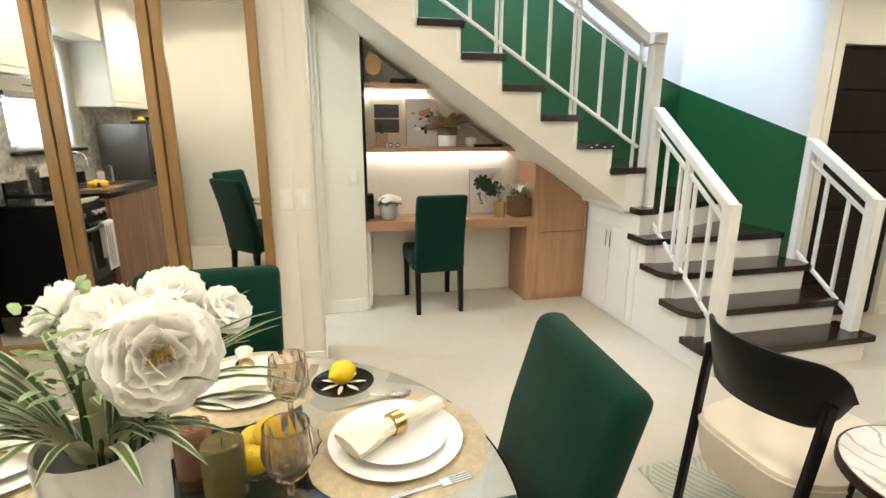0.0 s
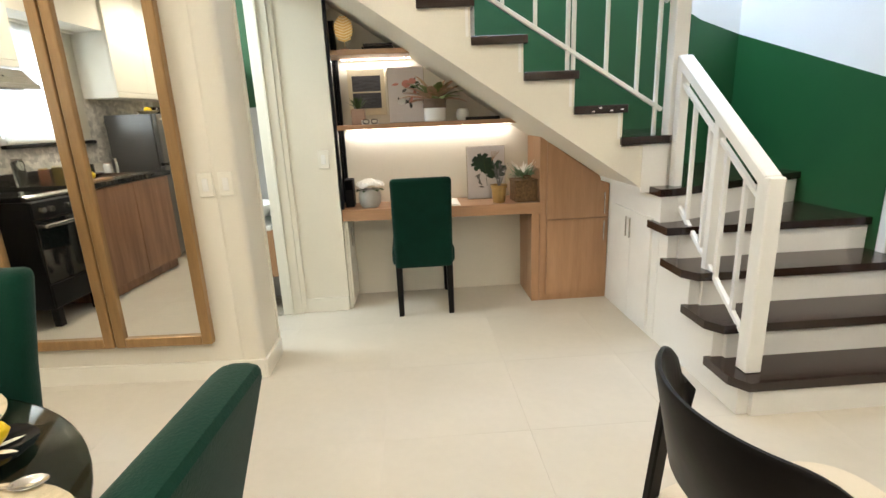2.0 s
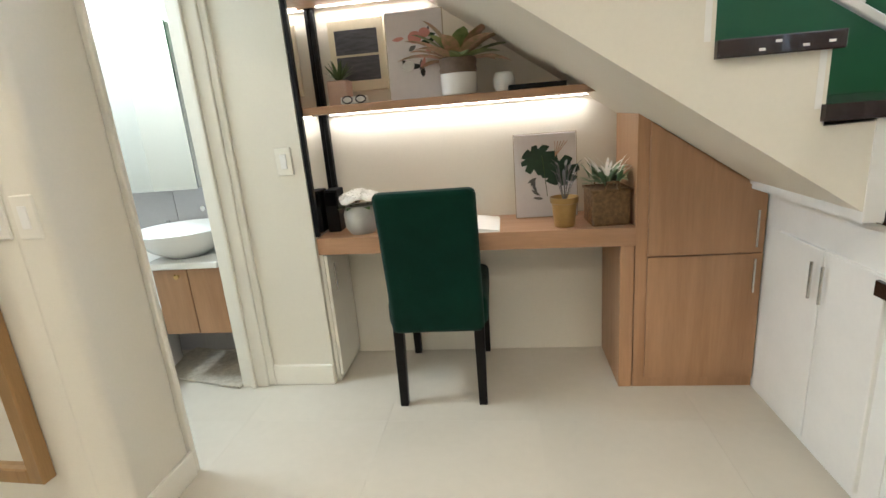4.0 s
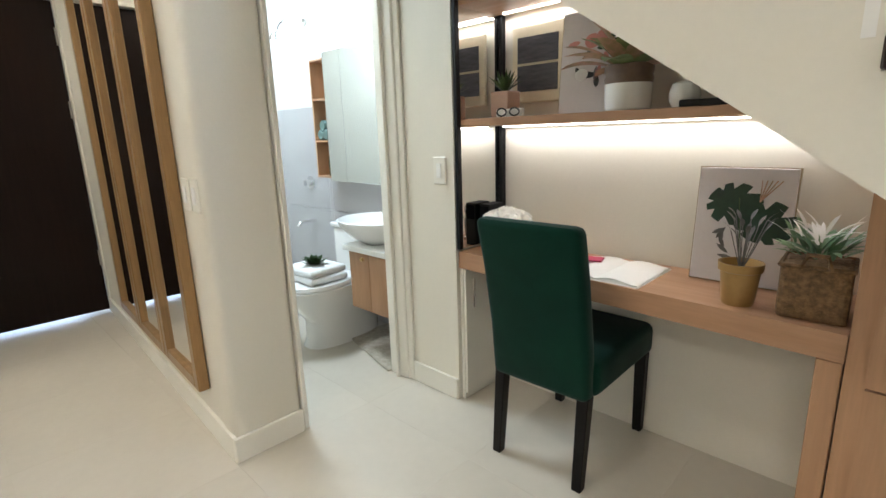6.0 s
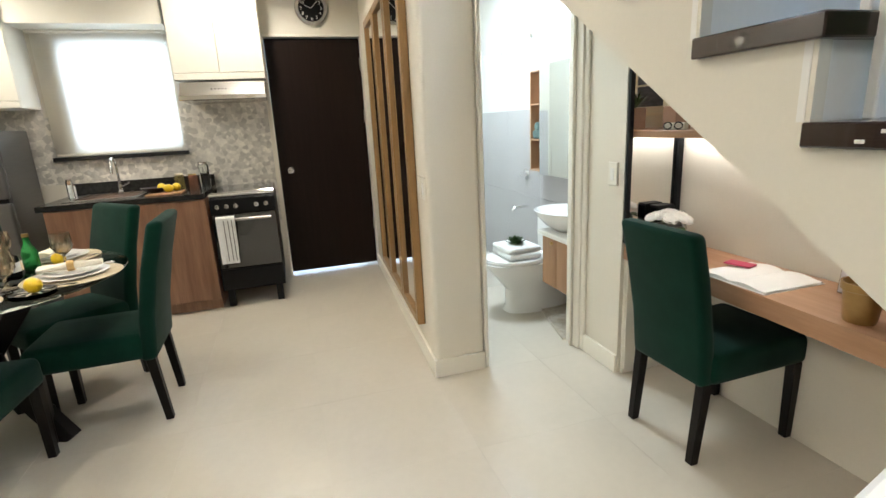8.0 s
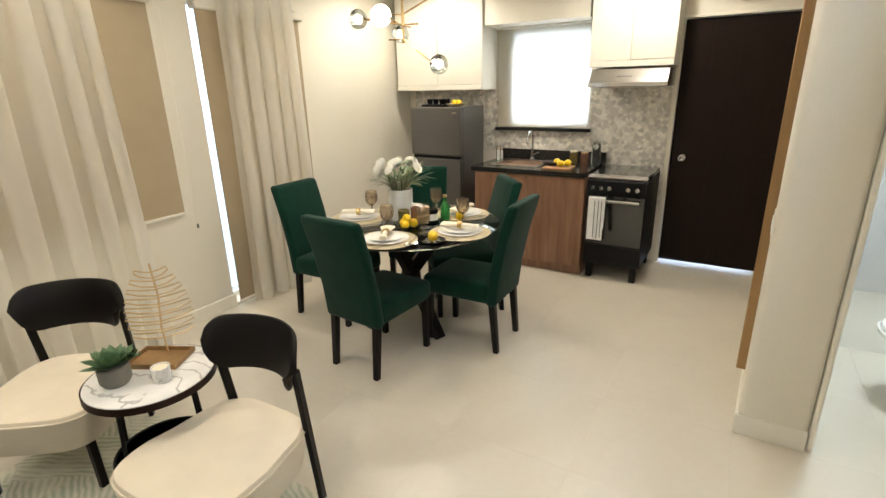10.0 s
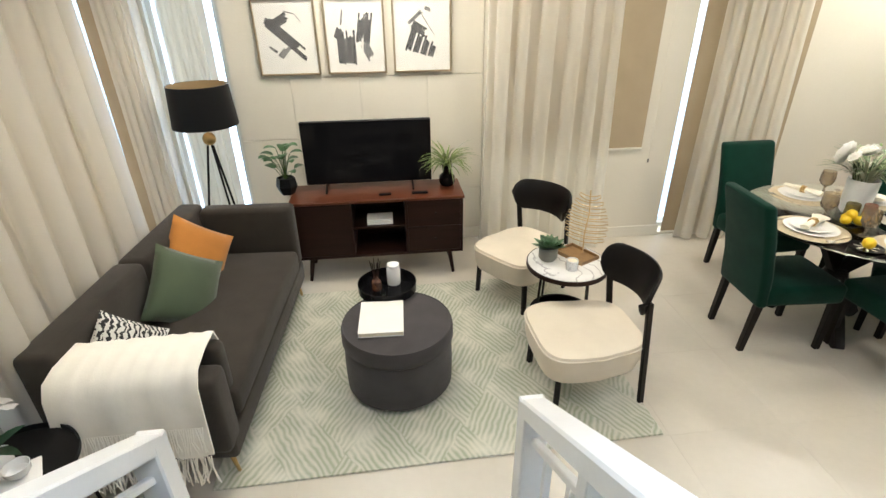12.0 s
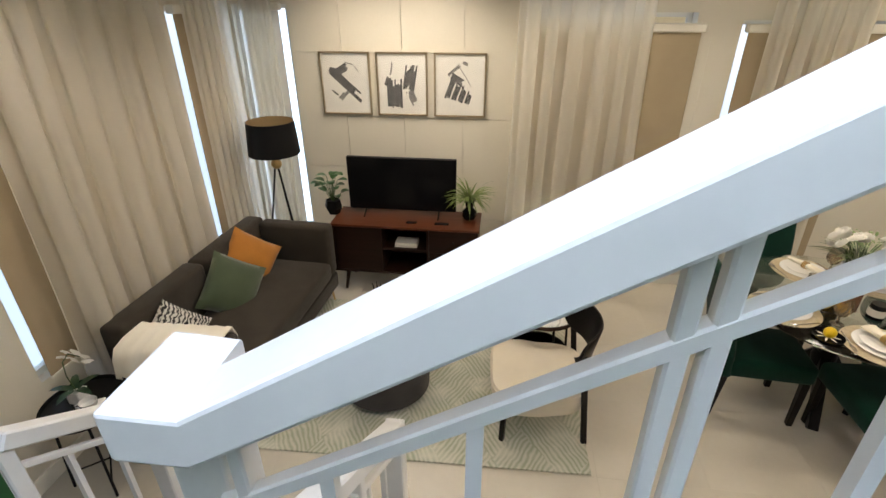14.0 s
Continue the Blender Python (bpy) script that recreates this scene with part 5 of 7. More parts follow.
def jar(x, y, z, r, h, material, label, lid=None):
    ob = thing("kitchen_jar", x, y, z, 0, label, "jar")
    part("body", lathe([(0.0, 0), (r * 0.95, 0), (r, 0.004), (r, h * 0.85), (r * 0.8, h * 0.92), (0.0, h * 0.92)], 20), material, ob, "", True)
    if lid:
        part("lid", lathe([(r * 0.85, h * 0.92), (r * 0.85, h), (0, h)], 20), lid, ob, "", True)
    return ob


jar(-2.95, 2.22, 0.90, 0.035, 0.13, AMBER, "olive amber jar beside the cooker", WAX)
jar(-2.98, 2.31, 0.90, 0.035, 0.12, COPPERGLASS, "brown glass jar beside the cooker", BRASS)
jar(-3.10, 2.38, 0.90, 0.04, 0.20, GLASS, "tall clear storage jar in front of the mosaic", STEEL)
jar(-3.12, 1.43, 0.90, 0.03, 0.09, PORCELAIN, "small white jar beside the sink", OAK)
jar(-3.02, 1.46, 0.90, 0.022, 0.14, GLASS, "small clear soap bottle beside the sink", STEEL)
cb = solo("chopping_board", B(-2.86, -2.66, 2.03, 2.27, 0.90, 0.915, 0.004), OAK, label="small oak chopping board on the dark worktop", category="chopping board")
bwl = thing("wooden_bowl", -2.80, 2.08, 0.915, 0, "dark oval bowl with fruit on the chopping board", "bowl")
part("bowl", lathe([(0.0, 0.0), (0.04, 0.0), (0.085, 0.035), (0.082, 0.037), (0.036, 0.005), (0, 0.005)], 28, sy=1.25), WALNUTD, bwl, "", True)
lemon(-2.80, 2.12, 0.92, 10, "whole yellow lemon in the dark bowl")
lemon(-2.72, 2.18, 0.915, 70, "whole yellow lemon on the chopping board")
lemon(-2.79, 2.22, 0.915, 20, "whole yellow lemon behind the chopping board edge")
tray = thing("fridge_tray", -2.90, 0.86, FH, 0, "black box tray on top of the fridge", "tray")
part("base", B(-0.10, 0.10, -0.14, 0.14, 0, 0.02, 0.004), BLACK, tray)
for y in (-0.10, -0.03, 0.04, 0.10):
    part("cup", lathe([(0, 0.02), (0.025, 0.02), (0.03, 0.07), (0.027, 0.07), (0.022, 0.025), (0, 0.025)], 16, (0, y, 0)), BLACKGLOSS, tray, "", True)
fb2 = thing("fruit_dish", -2.86, 1.08, FH, 0, "shallow straw dish with lemons on the fridge", "dish")
part("dish", lathe([(0.0, 0.0), (0.05, 0.0), (0.10, 0.028), (0.097, 0.030), (0.045, 0.005), (0, 0.005)], 28), PLACEMAT, fb2, "", True)
lemon(-2.87, 1.06, FH + 0.006, 10, "whole yellow lemon in a straw dish")
lemon(-2.84, 1.12, FH + 0.006, 60, "whole yellow lemon in a straw dish")

move_since(before, 0.0, 0.075)

# ---- bathroom ----
bt_ = bmesh.new()
box(bt_, XW + 0.001, XW + 0.012, 3.98, YN, 0, 1.38)
solo("bathroom_tiling_west", bt_, BATHTILE, kind="structure", label="pale grey tiled bathroom wall")
for i in range(4):
    x0 = XW + 0.014 + i * 0.60
    solo("bathroom_tile", B(x0, min(x0 + 0.597, -1.06), YN - 0.012, YN - 0.001, 0.0, 0.69), BATHTILE, kind="structure", label="large pale grey wall tile")
    solo("bathroom_tile", B(x0, min(x0 + 0.597, -1.06), YN - 0.012, YN - 0.001, 0.693, 1.38), BATHTILE, kind="structure", label="large pale grey wall tile")
ns = thing("niche_shelf", 0, 0, 0, 0, "tall narrow oak shelf unit beside the mirror cabinet", "shelf")
NX0, NX1, NY, NZ0, NZ1 = -2.04, -1.87, 4.86, 0.93, 1.64
part("back", B(NX0, NX1, YN - 0.03, YN - 0.014, NZ0, NZ1), OAK, ns)
part("side", B(NX0, NX0 + 0.012, NY, YN - 0.03, NZ0, NZ1), OAK, ns)
for z in (NZ0, NZ0 + 0.22, NZ0 + 0.47, NZ1 - 0.012):
    part("shelf", B(NX0 + 0.012, NX1, NY, YN - 0.03, z, z + 0.012), OAKH, ns)
mc = thing("mirror_cabinet", 0, 0, 0, 0, "frameless bathroom mirror cabinet above the basin", "mirror cabinet")
part("carcass", B(NX1, -1.25, NY, YN - 0.014, 0.92, 1.66), WHITE, mc)
part("mirror_door", B(NX1, -1.70, NY - 0.014, NY - 0.002, 0.915, 1.665, 0.001), MIRROR, mc, "frameless mirror door")
part("mirror_door", B(-1.697, -1.25, NY - 0.014, NY - 0.002, 0.915, 1.665, 0.001), MIRROR, mc, "frameless mirror door")
for k in range(3):
    rt = solo("rolled_towel", lathe([(0, -0.05), (0.028, -0.05), (0.032, -0.045), (0.032, 0.045), (0.028, 0.05), (0, 0.05)], 20), mat("sage towel", (0.13, 0.2, 0.18), 0.95, grain=220, bump=0.8, vary=0.1) if k == 0 else bpy.data.materials["sage towel"], label="small rolled sage green towel on the shelf", category="towel", smooth=True, group="rolled towels")
    rt.matrix_basis = Matrix.Translation((-1.99 + 0.055 * (k % 2) + 0.028 * (k > 1), 4.92, NZ0 + 0.265 + 0.055 * (k > 1))) @ Matrix.Rotation(radians(90), 4, "X")
jar(-1.93, 4.90, NZ0 + 0.012, 0.02, 0.12, AMBER, "small bottle on the bathroom shelf", BLACK)
va2 = thing("vanity_unit", 0, 0, 0, 0, "wall-hung oak vanity with a white top", "vanity unit")
VX0, VX1, VY0, VZ = -1.41, -1.07, 4.62, 0.62
part("body", B(VX0, VX1, VY0 + 0.02, YN - 0.014, 0.265, VZ - 0.03), OAK, va2)
part("door", B(VX0, (VX0 + VX1) / 2 - 0.002, VY0, VY0 + 0.018, 0.265, VZ - 0.03, 0.002), OAK, va2)
part("door", B((VX0 + VX1) / 2 + 0.002, VX1, VY0, VY0 + 0.018, 0.265, VZ - 0.03, 0.002), OAK, va2)
part("top", B(VX0 - 0.02, VX1, VY0 - 0.03, YN - 0.014, VZ - 0.03, VZ, 0.004), WHITE, va2, "white stone vanity top")
kn = part("knob", lathe([(0, 0), (0.01, 0), (0.012, 0.012), (0, 0.014)], 14, (0, 0, 0)), BRASS, va2, "", True)
kn.matrix_basis = Matrix.Translation((VX0 + 0.12, VY0, 0.55)) @ Matrix.Rotation(radians(90), 4, "X")
bs = thing("basin", -1.30, 4.745, VZ, 0, "round white ceramic vessel basin on the vanity", "basin")
part("bowl", lathe([(0.0, 0.0), (0.09, 0.0), (0.16, 0.04), (0.22, 0.10), (0.235, 0.13), (0.225, 0.132), (0.205, 0.11), (0.14, 0.05), (0.06, 0.025), (0, 0.02)], 40, sy=0.9), PORCELAIN, bs, "", True)
bt2 = thing("basin_tap", -1.25, 4.95, VZ, 0, "chrome basin tap behind the white basin", "tap")
part("body", tube([(0, 0, 0), (0, 0, 0.19), (0, -0.10, 0.20)], 0.013, 12), CHROME, bt2, "", True)
part("lever", bar((0, 0, 0.20), (0, -0.05, 0.235), 0.014, 0.006), CHROME, bt2)
tl = thing("toilet", -1.655, 4.97, 0, 180, "white one-piece ceramic toilet", "toilet")
bm = bmesh.new()
rings = []
for z, w, l0, l1 in ((0.0, 0.12, 0.03, 0.52), (0.04, 0.11, 0.03, 0.50), (0.16, 0.11, 0.02, 0.50), (0.26, 0.15, 0.0, 0.58), (0.345, 0.185, 0.0, 0.655), (0.365, 0.188, 0.0, 0.66)):
    ring = []
    for k in range(32):
        a = 2 * math.pi * k / 32
        c, s = math.cos(a), math.sin(a)
        yy = (l0 + l1) / 2 + (l1 - l0) / 2 * math.copysign(abs(s) ** 0.75, s)
        ring.append(bm.verts.new((w * math.copysign(abs(c) ** 0.75, c), yy, z)))
    rings.append(ring)
for a, b in zip(rings, rings[1:]):
    for k in range(32):
        bm.faces.new((a[k], a[(k + 1) % 32], b[(k + 1) % 32], b[k]))
bm.faces.new(rings[0][::-1])
bm.faces.new(rings[-1])
part("bowl", bm, PORCELAIN, tl, "", True)
part("seat", lathe([(0.0, 0.367), (0.185, 0.367), (0.19, 0.375), (0.185, 0.392), (0.0, 0.395)], 36, (0, 0.42, 0), sy=1.22), PORCELAIN, tl, "closed white seat lid", True)
part("tank", B(-0.18, 0.18, 0.0, 0.17, 0.36, 0.64, 0.025, 3), PORCELAIN, tl, "", True)
part("tank_lid", B(-0.19, 0.19, -0.005, 0.18, 0.64, 0.67, 0.01, 2), PORCELAIN, tl, "", True)
for k, (s, zz) in enumerate(((0.15, 0.396), (0.135, 0.436))):
    solo("folded_towel", pad(-s, s, -0.12, 0.12, 0, 0.04, 0.016, 0.008), TOWEL, -1.655, 4.55, zz, 4 * k, "folded white towel on the toilet lid", "towel", "folded white towels", smooth=True)


def succulent(name, x, y, z, r, material, label, cat="succulent", n=26, seed=1, parent=None):
    rnd = random.Random(seed)
    ob = tagged(new(name), kind="")
    if parent:
        ob.parent = parent
    else:
        tagged(ob, label, cat)
    ob.location = (x, y, z)
    for i in range(n):
        f = i / n
        a = i * 2.4
        bm = bmesh.new()
        leaf(bm, (0.1 * r * math.cos(a), 0.1 * r * math.sin(a), 0), (math.cos(a), math.sin(a)), r * (1.05 - 0.6 * f), r * 0.46 * (1.1 - 0.5 * f), -0.25, 0.12 + 1.1 * f, 4, 0.3)
        bmesh.ops.solidify(bm, geom=bm.faces[:], thickness=0.0025)
        part("leaf", bm, material, ob, "", True, angle=60)
    return ob


succulent("succulent", -1.645, 4.54, 0.482, 0.085, LEAF, "green succulent rosette on the folded towels", n=24)
shw = thing("wall_shower", -2.26, YN - 0.014, 1.93, 0, "chrome shower head on a curved wall arm", "shower head")
part("arm", tube([(0, 0, 0), (0, -0.10, 0.0), (0, -0.17, -0.05), (0, -0.20, -0.10)], 0.008, 10), CHROME, shw, "", True)
part("head", lathe([(0.012, 0.04), (0.02, 0.03), (0.035, 0.0), (0.033, -0.006), (0, -0.006)], 20, (0, -0.215, -0.145)), CHROME, shw, "", True)
wp = part("wall_plate", lathe([(0.025, -0.004), (0.025, 0.004), (0, 0.004)], 20), CHROME, shw, "", True)
wp.matrix_basis = Matrix.Rotation(radians(90), 4, "X")
vl = thing("shower_valve", -2.34, YN - 0.014, 0.87, 0, "round chrome shower valve on grey tile", "shower valve")
bm = lathe([(0.05, 0), (0.05, 0.006), (0.022, 0.01), (0.022, 0.05), (0.0, 0.052)], 24)
bm.transform(Matrix.Rotation(radians(90), 4, "X"))
part("body", bm, CHROME, vl, "", True)
st_ = thing("tub_spout", -2.33, YN - 0.014, 0.60, 0, "chrome bath spout below the valve", "tap")
part("body", tube([(0, 0, 0), (0, -0.12, 0), (0, -0.14, -0.025)], 0.015, 12), CHROME, st_, "", True)
sp2 = thing("bidet_spray", -1.52, YN - 0.02, 0.66, 0, "chrome hand spray beside the toilet", "hand spray")
part("handle", tube([(0, -0.03, 0.09), (0, -0.02, 0), (0, -0.02, -0.04)], 0.01, 8), CHROME, sp2, "", True)
part("hose", tube([(0, -0.02, -0.04), (0.02, -0.03, -0.2), (0.0, -0.03, -0.38), (-0.04, -0.02, -0.3)], 0.005, 6), STEEL, sp2, "", True)
sg = solo("shower_screen", B(-2.12, -2.11, 4.02, YN - 0.02, 0.02, 1.75, 0.002), mat("frosted screen glass", (0.85, 0.95, 0.95), 0.08, vary=0, bump=0, alpha=0.12), label="clear glass shower screen between toilet and shower", category="shower screen")
sd = thing("soap_dish", XW + 0.012, 4.36, 0.98, 0, "white ceramic soap dish on the tiled wall", "soap dish")
part("plate", B(0, 0.02, -0.08, 0.08, 0, 0.13, 0.012, 2), PORCELAIN, sd, "", True)
part("tray", B(0.02, 0.07, -0.06, 0.06, 0.01, 0.035, 0.01, 2), PORCELAIN, sd, "", True)
bmat = solo("bath_mat", pad(-0.29, 0.29, -0.15, 0.15, 0, 0.012, 0.005), MATWOVEN, -1.31, 4.78, 0.002, -14, "cream woven bath mat in front of the vanity", "mat")


# ---- living room ----
for x0, x1, cuts in ((0.832, 1.27, (0.101, 0.48, 1.41, 2.35, 2.69)), (1.27, 1.785, (0.101, 0.48, 1.41, 1.94, 2.35, 2.69)), (1.785, 2.30, (0.101, 0.48, 1.41, 1.94, 2.35, 2.69)), (2.30, 2.728, (0.101, 0.95, 1.94, 2.69))):
    for z0, z1 in zip(cuts, cuts[1:]):
        tagged(part("wall_panel", B(x0 + 0.003, x1 - 0.003, 0.151, 0.162, z0 + 0.003, z1 - 0.003, 0.001), PANEL, bpy.data.objects["wall_south_panelled"]))


def picture(x0, z0, seed):
    """A framed abstract in black and grey brush strokes; x0 is its west edge."""
    rnd = random.Random(seed)
    ob = thing("abstract_picture", x0, 0.164, z0, 0, "framed abstract print of black brush strokes on white", "picture", "framed abstract pictures")
    w, h = 0.435, 0.515
    part("mount", B(0.012, w - 0.012, 0.002, 0.012, 0.012, h - 0.012), PAPER, ob)
    for a in ((0, 0.014, 0, h), (w - 0.014, w, 0, h), (0.014, w - 0.014, 0, 0.014), (0.014, w - 0.014, h - 0.014, h)):
        part("frame_bar", B(a[0], a[1], 0, 0.028, a[2], a[3], 0.002), CHAMPAGNE, ob)
    def stroke(pts, w0, material, y):
        bm = bmesh.new()
        p, q = Vector(pts[0]), Vector(pts[1])
        d = (q - p).normalized()
        side, long = Vector((-d.y, d.x)), (q - p).length
        lanes = max(3, int(w0 / 0.006))
        cuts = [-w0 + 2 * w0 * k / lanes for k in range(lanes + 1)]
        for k, (u0, u1) in enumerate(zip(cuts, cuts[1:])):
            lo, hi = -rnd.uniform(0, 0.10) * long, long * (1 + rnd.uniform(-0.22, 0.14))
            bow = [rnd.uniform(-0.001, 0.001) for _ in range(4)]
            rim = [p + d * lo + side * (u0 + bow[0]), p + d * hi + side * (u0 + bow[1]), p + d * (hi - 0.004) + side * (u1 + bow[2]), p + d * (lo + 0.004) + side * (u1 + bow[3])]
            bm.faces.new([bm.verts.new((w - c.x, y, c.y)) for c in rim])
        part("brush_stroke", bm, material, ob)
    if seed == 1:
        stroke(((0.10, 0.36), (0.34, 0.14)), 0.035, DARKINK, 0.0130)
        stroke(((0.13, 0.34), (0.24, 0.40)), 0.03, DARKINK, 0.0134)
        stroke(((0.09, 0.20), (0.14, 0.16)), 0.008, DARKINK, 0.0138)
        stroke(((0.16, 0.13), (0.22, 0.19)), 0.02, GREYINK, 0.0142)
        stroke(((0.22, 0.43), (0.30, 0.41)), 0.004, DARKINK, 0.0146)
        stroke(((0.30, 0.40), (0.33, 0.36)), 0.004, GREYINK, 0.0150)
    elif seed == 2:
        stroke(((0.15, 0.08), (0.15, 0.28)), 0.065, DARKINK, 0.0130)
        stroke(((0.08, 0.25), (0.11, 0.32)), 0.02, DARKINK, 0.0134)
        stroke(((0.27, 0.22), (0.30, 0.40)), 0.05, DARKINK, 0.0138)
        stroke(((0.28, 0.20), (0.33, 0.10)), 0.03, GREYINK, 0.0142)
        stroke(((0.26, 0.10), (0.27, 0.25)), 0.008, PAPER, 0.0146)
        stroke(((0.12, 0.34), (0.14, 0.44)), 0.006, GREYINK, 0.0150)
    else:
        for k in range(4):
            stroke(((0.11 + 0.055 * k, 0.16 - 0.015 * k), (0.17 + 0.045 * k, 0.32 - 0.04 * k)), 0.022, DARKINK, 0.0130 + 0.0003 * k)
        stroke(((0.15, 0.33), (0.25, 0.27)), 0.03, DARKINK, 0.0145)
        stroke(((0.12, 0.34), (0.22, 0.42)), 0.012, GREYINK, 0.0148)
        stroke(((0.20, 0.42), (0.32, 0.24)), 0.003, GREYINK, 0.0152)
        stroke(((0.24, 0.44), (0.29, 0.42)), 0.012, GREYINK, 0.0156)
    part("pane", B(0.014, w - 0.014, 0.018, 0.020, 0.014, h - 0.014), mat("picture glass", (1, 1, 1), 0.03, vary=0, bump=0, alpha=0.06) if seed == 1 else bpy.data.materials["picture glass"], ob)
    return ob


picture(2.062, 1.432, 1)
picture(1.573, 1.432, 2)
picture(1.083, 1.432, 3)

bn = thing("tv_bench", 0, 0, 0, 0, "walnut TV bench with open shelves and tapered legs", "TV bench")
X0, X1, Y0, Y1, Z0, Z1 = 1.08, 2.32, 0.42, 0.80, 0.20, 0.655
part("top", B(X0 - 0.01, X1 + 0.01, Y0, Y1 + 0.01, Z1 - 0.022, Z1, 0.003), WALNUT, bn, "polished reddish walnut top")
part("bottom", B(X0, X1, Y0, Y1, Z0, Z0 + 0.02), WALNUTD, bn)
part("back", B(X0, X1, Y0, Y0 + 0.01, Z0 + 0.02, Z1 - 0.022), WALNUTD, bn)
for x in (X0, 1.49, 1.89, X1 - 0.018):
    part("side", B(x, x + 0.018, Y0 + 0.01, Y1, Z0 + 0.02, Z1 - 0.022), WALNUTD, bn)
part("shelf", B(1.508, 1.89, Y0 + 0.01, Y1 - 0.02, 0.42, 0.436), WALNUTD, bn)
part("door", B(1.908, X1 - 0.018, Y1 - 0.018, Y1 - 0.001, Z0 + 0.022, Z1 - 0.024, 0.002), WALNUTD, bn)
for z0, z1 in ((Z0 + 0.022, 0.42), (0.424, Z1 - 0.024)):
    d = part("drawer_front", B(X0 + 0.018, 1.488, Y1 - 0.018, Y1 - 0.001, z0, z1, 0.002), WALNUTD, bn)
    part("knob", lathe([(0.006, 0), (0.008, 0.01), (0, 0.012)], 10), BLACK, d, "", True).matrix_basis = Matrix.Translation((1.285, Y1 - 0.001, (z0 + z1) / 2)) @ Matrix.Rotation(radians(-90), 4, "X")
for x, dx in ((X0 + 0.10, -0.03), (X1 - 0.10, 0.03)):
    for y, dy in ((Y0 + 0.06, -0.01), (Y1 - 0.06, 0.02)):
        part("leg", tube([(x, y, Z0), (x + dx, y + dy, 0.0)], 0.02, 10, r2=0.012), WALNUTD, bn, "", True)
for k in range(2):
    solo("book", B(1.60, 1.79, 0.62, 0.75, 0.436 + k * 0.022, 0.456 + k * 0.022, 0.002), PAPER, label="slim white book lying on the bench shelf", category="book", group="white books on the shelf")
tv = thing("television", 1.753, 0.55, 0.655, 0, "large flat black television on low feet", "television")
part("screen", B(-0.462, 0.462, 0.005, 0.010, 0.055, 0.505), BLACKGLOSS, tv, "switched-off glossy black screen")
part("casing", B(-0.466, 0.466, -0.03, 0.004, 0.045, 0.51, 0.006), BLACK, tv)
for x in (-0.32, 0.32):
    fb = tube([(x, -0.01, 0.05), (x, 0.09, 0.006)], 0.007, 8)
    tube([(x, -0.01, 0.05), (x, -0.10, 0.006)], 0.007, 8, fb)
    part("foot", fb, BLACK, tv)
for x, w in ((1.60, 0.09), (1.33, 0.12)):
    solo("remote_control", B(x, x + w, 0.70, 0.735, 0.656, 0.67, 0.005, 2), BLACK, label="small black remote control on the walnut bench", category="remote control", group="remote controls")

pl = thing("potted_plant", 2.36, 0.58, 0.655, 0, "broad-leaved green plant in a faceted black pot", "potted plant")
part("pot", lathe([(0, 0), (0.05, 0), (0.078, 0.06), (0.065, 0.125), (0.058, 0.125), (0.055, 0.11), (0, 0.11)], 6), BLACK, pl)
bm = bmesh.new()
rnd = random.Random(12)
for i in range(18):
    a, q, z = i * 2.4, rnd.uniform(0.03, 0.10), rnd.uniform(0.17, 0.36)
    e = (q * math.cos(a), q * math.sin(a), z)
    part("stem", tube([(0, 0, 0.11), (e[0] * 0.5, e[1] * 0.5, z * 0.75), e], 0.0025, 5), LEAF, pl, "", True)
    leaf(bm, e, (math.cos(a), math.sin(a)), rnd.uniform(0.07, 0.11), 0.075, 0.5, 0.5, 5)
part("leaves", bm, mat("glossy mid-green leaf", (0.05, 0.15, 0.045), 0.35, vary=0.2, scale=20, bump=0.1), pl, "", True)
pr = thing("grass_plant", 1.17, 0.56, 0.655, 0, "spiky green grass plant in a dark glass vase", "potted plant")
part("vase", lathe([(0, 0), (0.045, 0), (0.062, 0.03), (0.06, 0.07), (0.032, 0.10), (0.04, 0.16), (0.036, 0.16), (0.028, 0.10), (0, 0.09)], 28), BLACKGLOSS, pr, "", True)
bm = bmesh.new()
for i in range(110):
    a = rnd.uniform(0, 6.28)
    leaf(bm, (0.01 * math.cos(a), 0.01 * math.sin(a), 0.15), (math.cos(a), math.sin(a)), rnd.uniform(0.17, 0.30), 0.011, rnd.uniform(0.5, 1.1), rnd.uniform(0.4, 1.4), 6)
part("leaves", bm, mat("yellow-green grass leaf", (0.22, 0.30, 0.08), 0.45, vary=0.2, scale=20, bump=0.1), pr, "", True)

# floor lamp
fl = thing("floor_lamp", 2.84, 0.55, 0, 0, "black tripod floor lamp with a drum shade", "floor lamp")
for k in range(3):
    a = radians(120 * k + 30)
    part("leg", tube([(0.02 * math.cos(a), 0.02 * math.sin(a), 1.03), (0.22 * math.cos(a), 0.22 * math.sin(a), 0.0)], 0.008, 8), BLACK, fl, "", True)
part("ball", lathe([(0.045 * math.sin(math.pi * i / 12), 1.075 - 0.045 * math.cos(math.pi * i / 12)) for i in range(13)], 24), BRASS, fl, "brushed brass ball", True)
part("stem", tube([(0, 0, 1.11), (0, 0, 1.30)], 0.008, 8), BRASS, fl, "", True)
part("shade", lathe([(0.215, 1.17), (0.195, 1.44), (0.193, 1.44), (0.213, 1.17)], 40), BLACK, fl, "matt black drum shade", True)
part("shade_lining", lathe([(0.212, 1.171), (0.192, 1.439), (0.190, 1.439), (0.210, 1.171)], 40), WIRE, fl, "gold lining inside the shade", True)
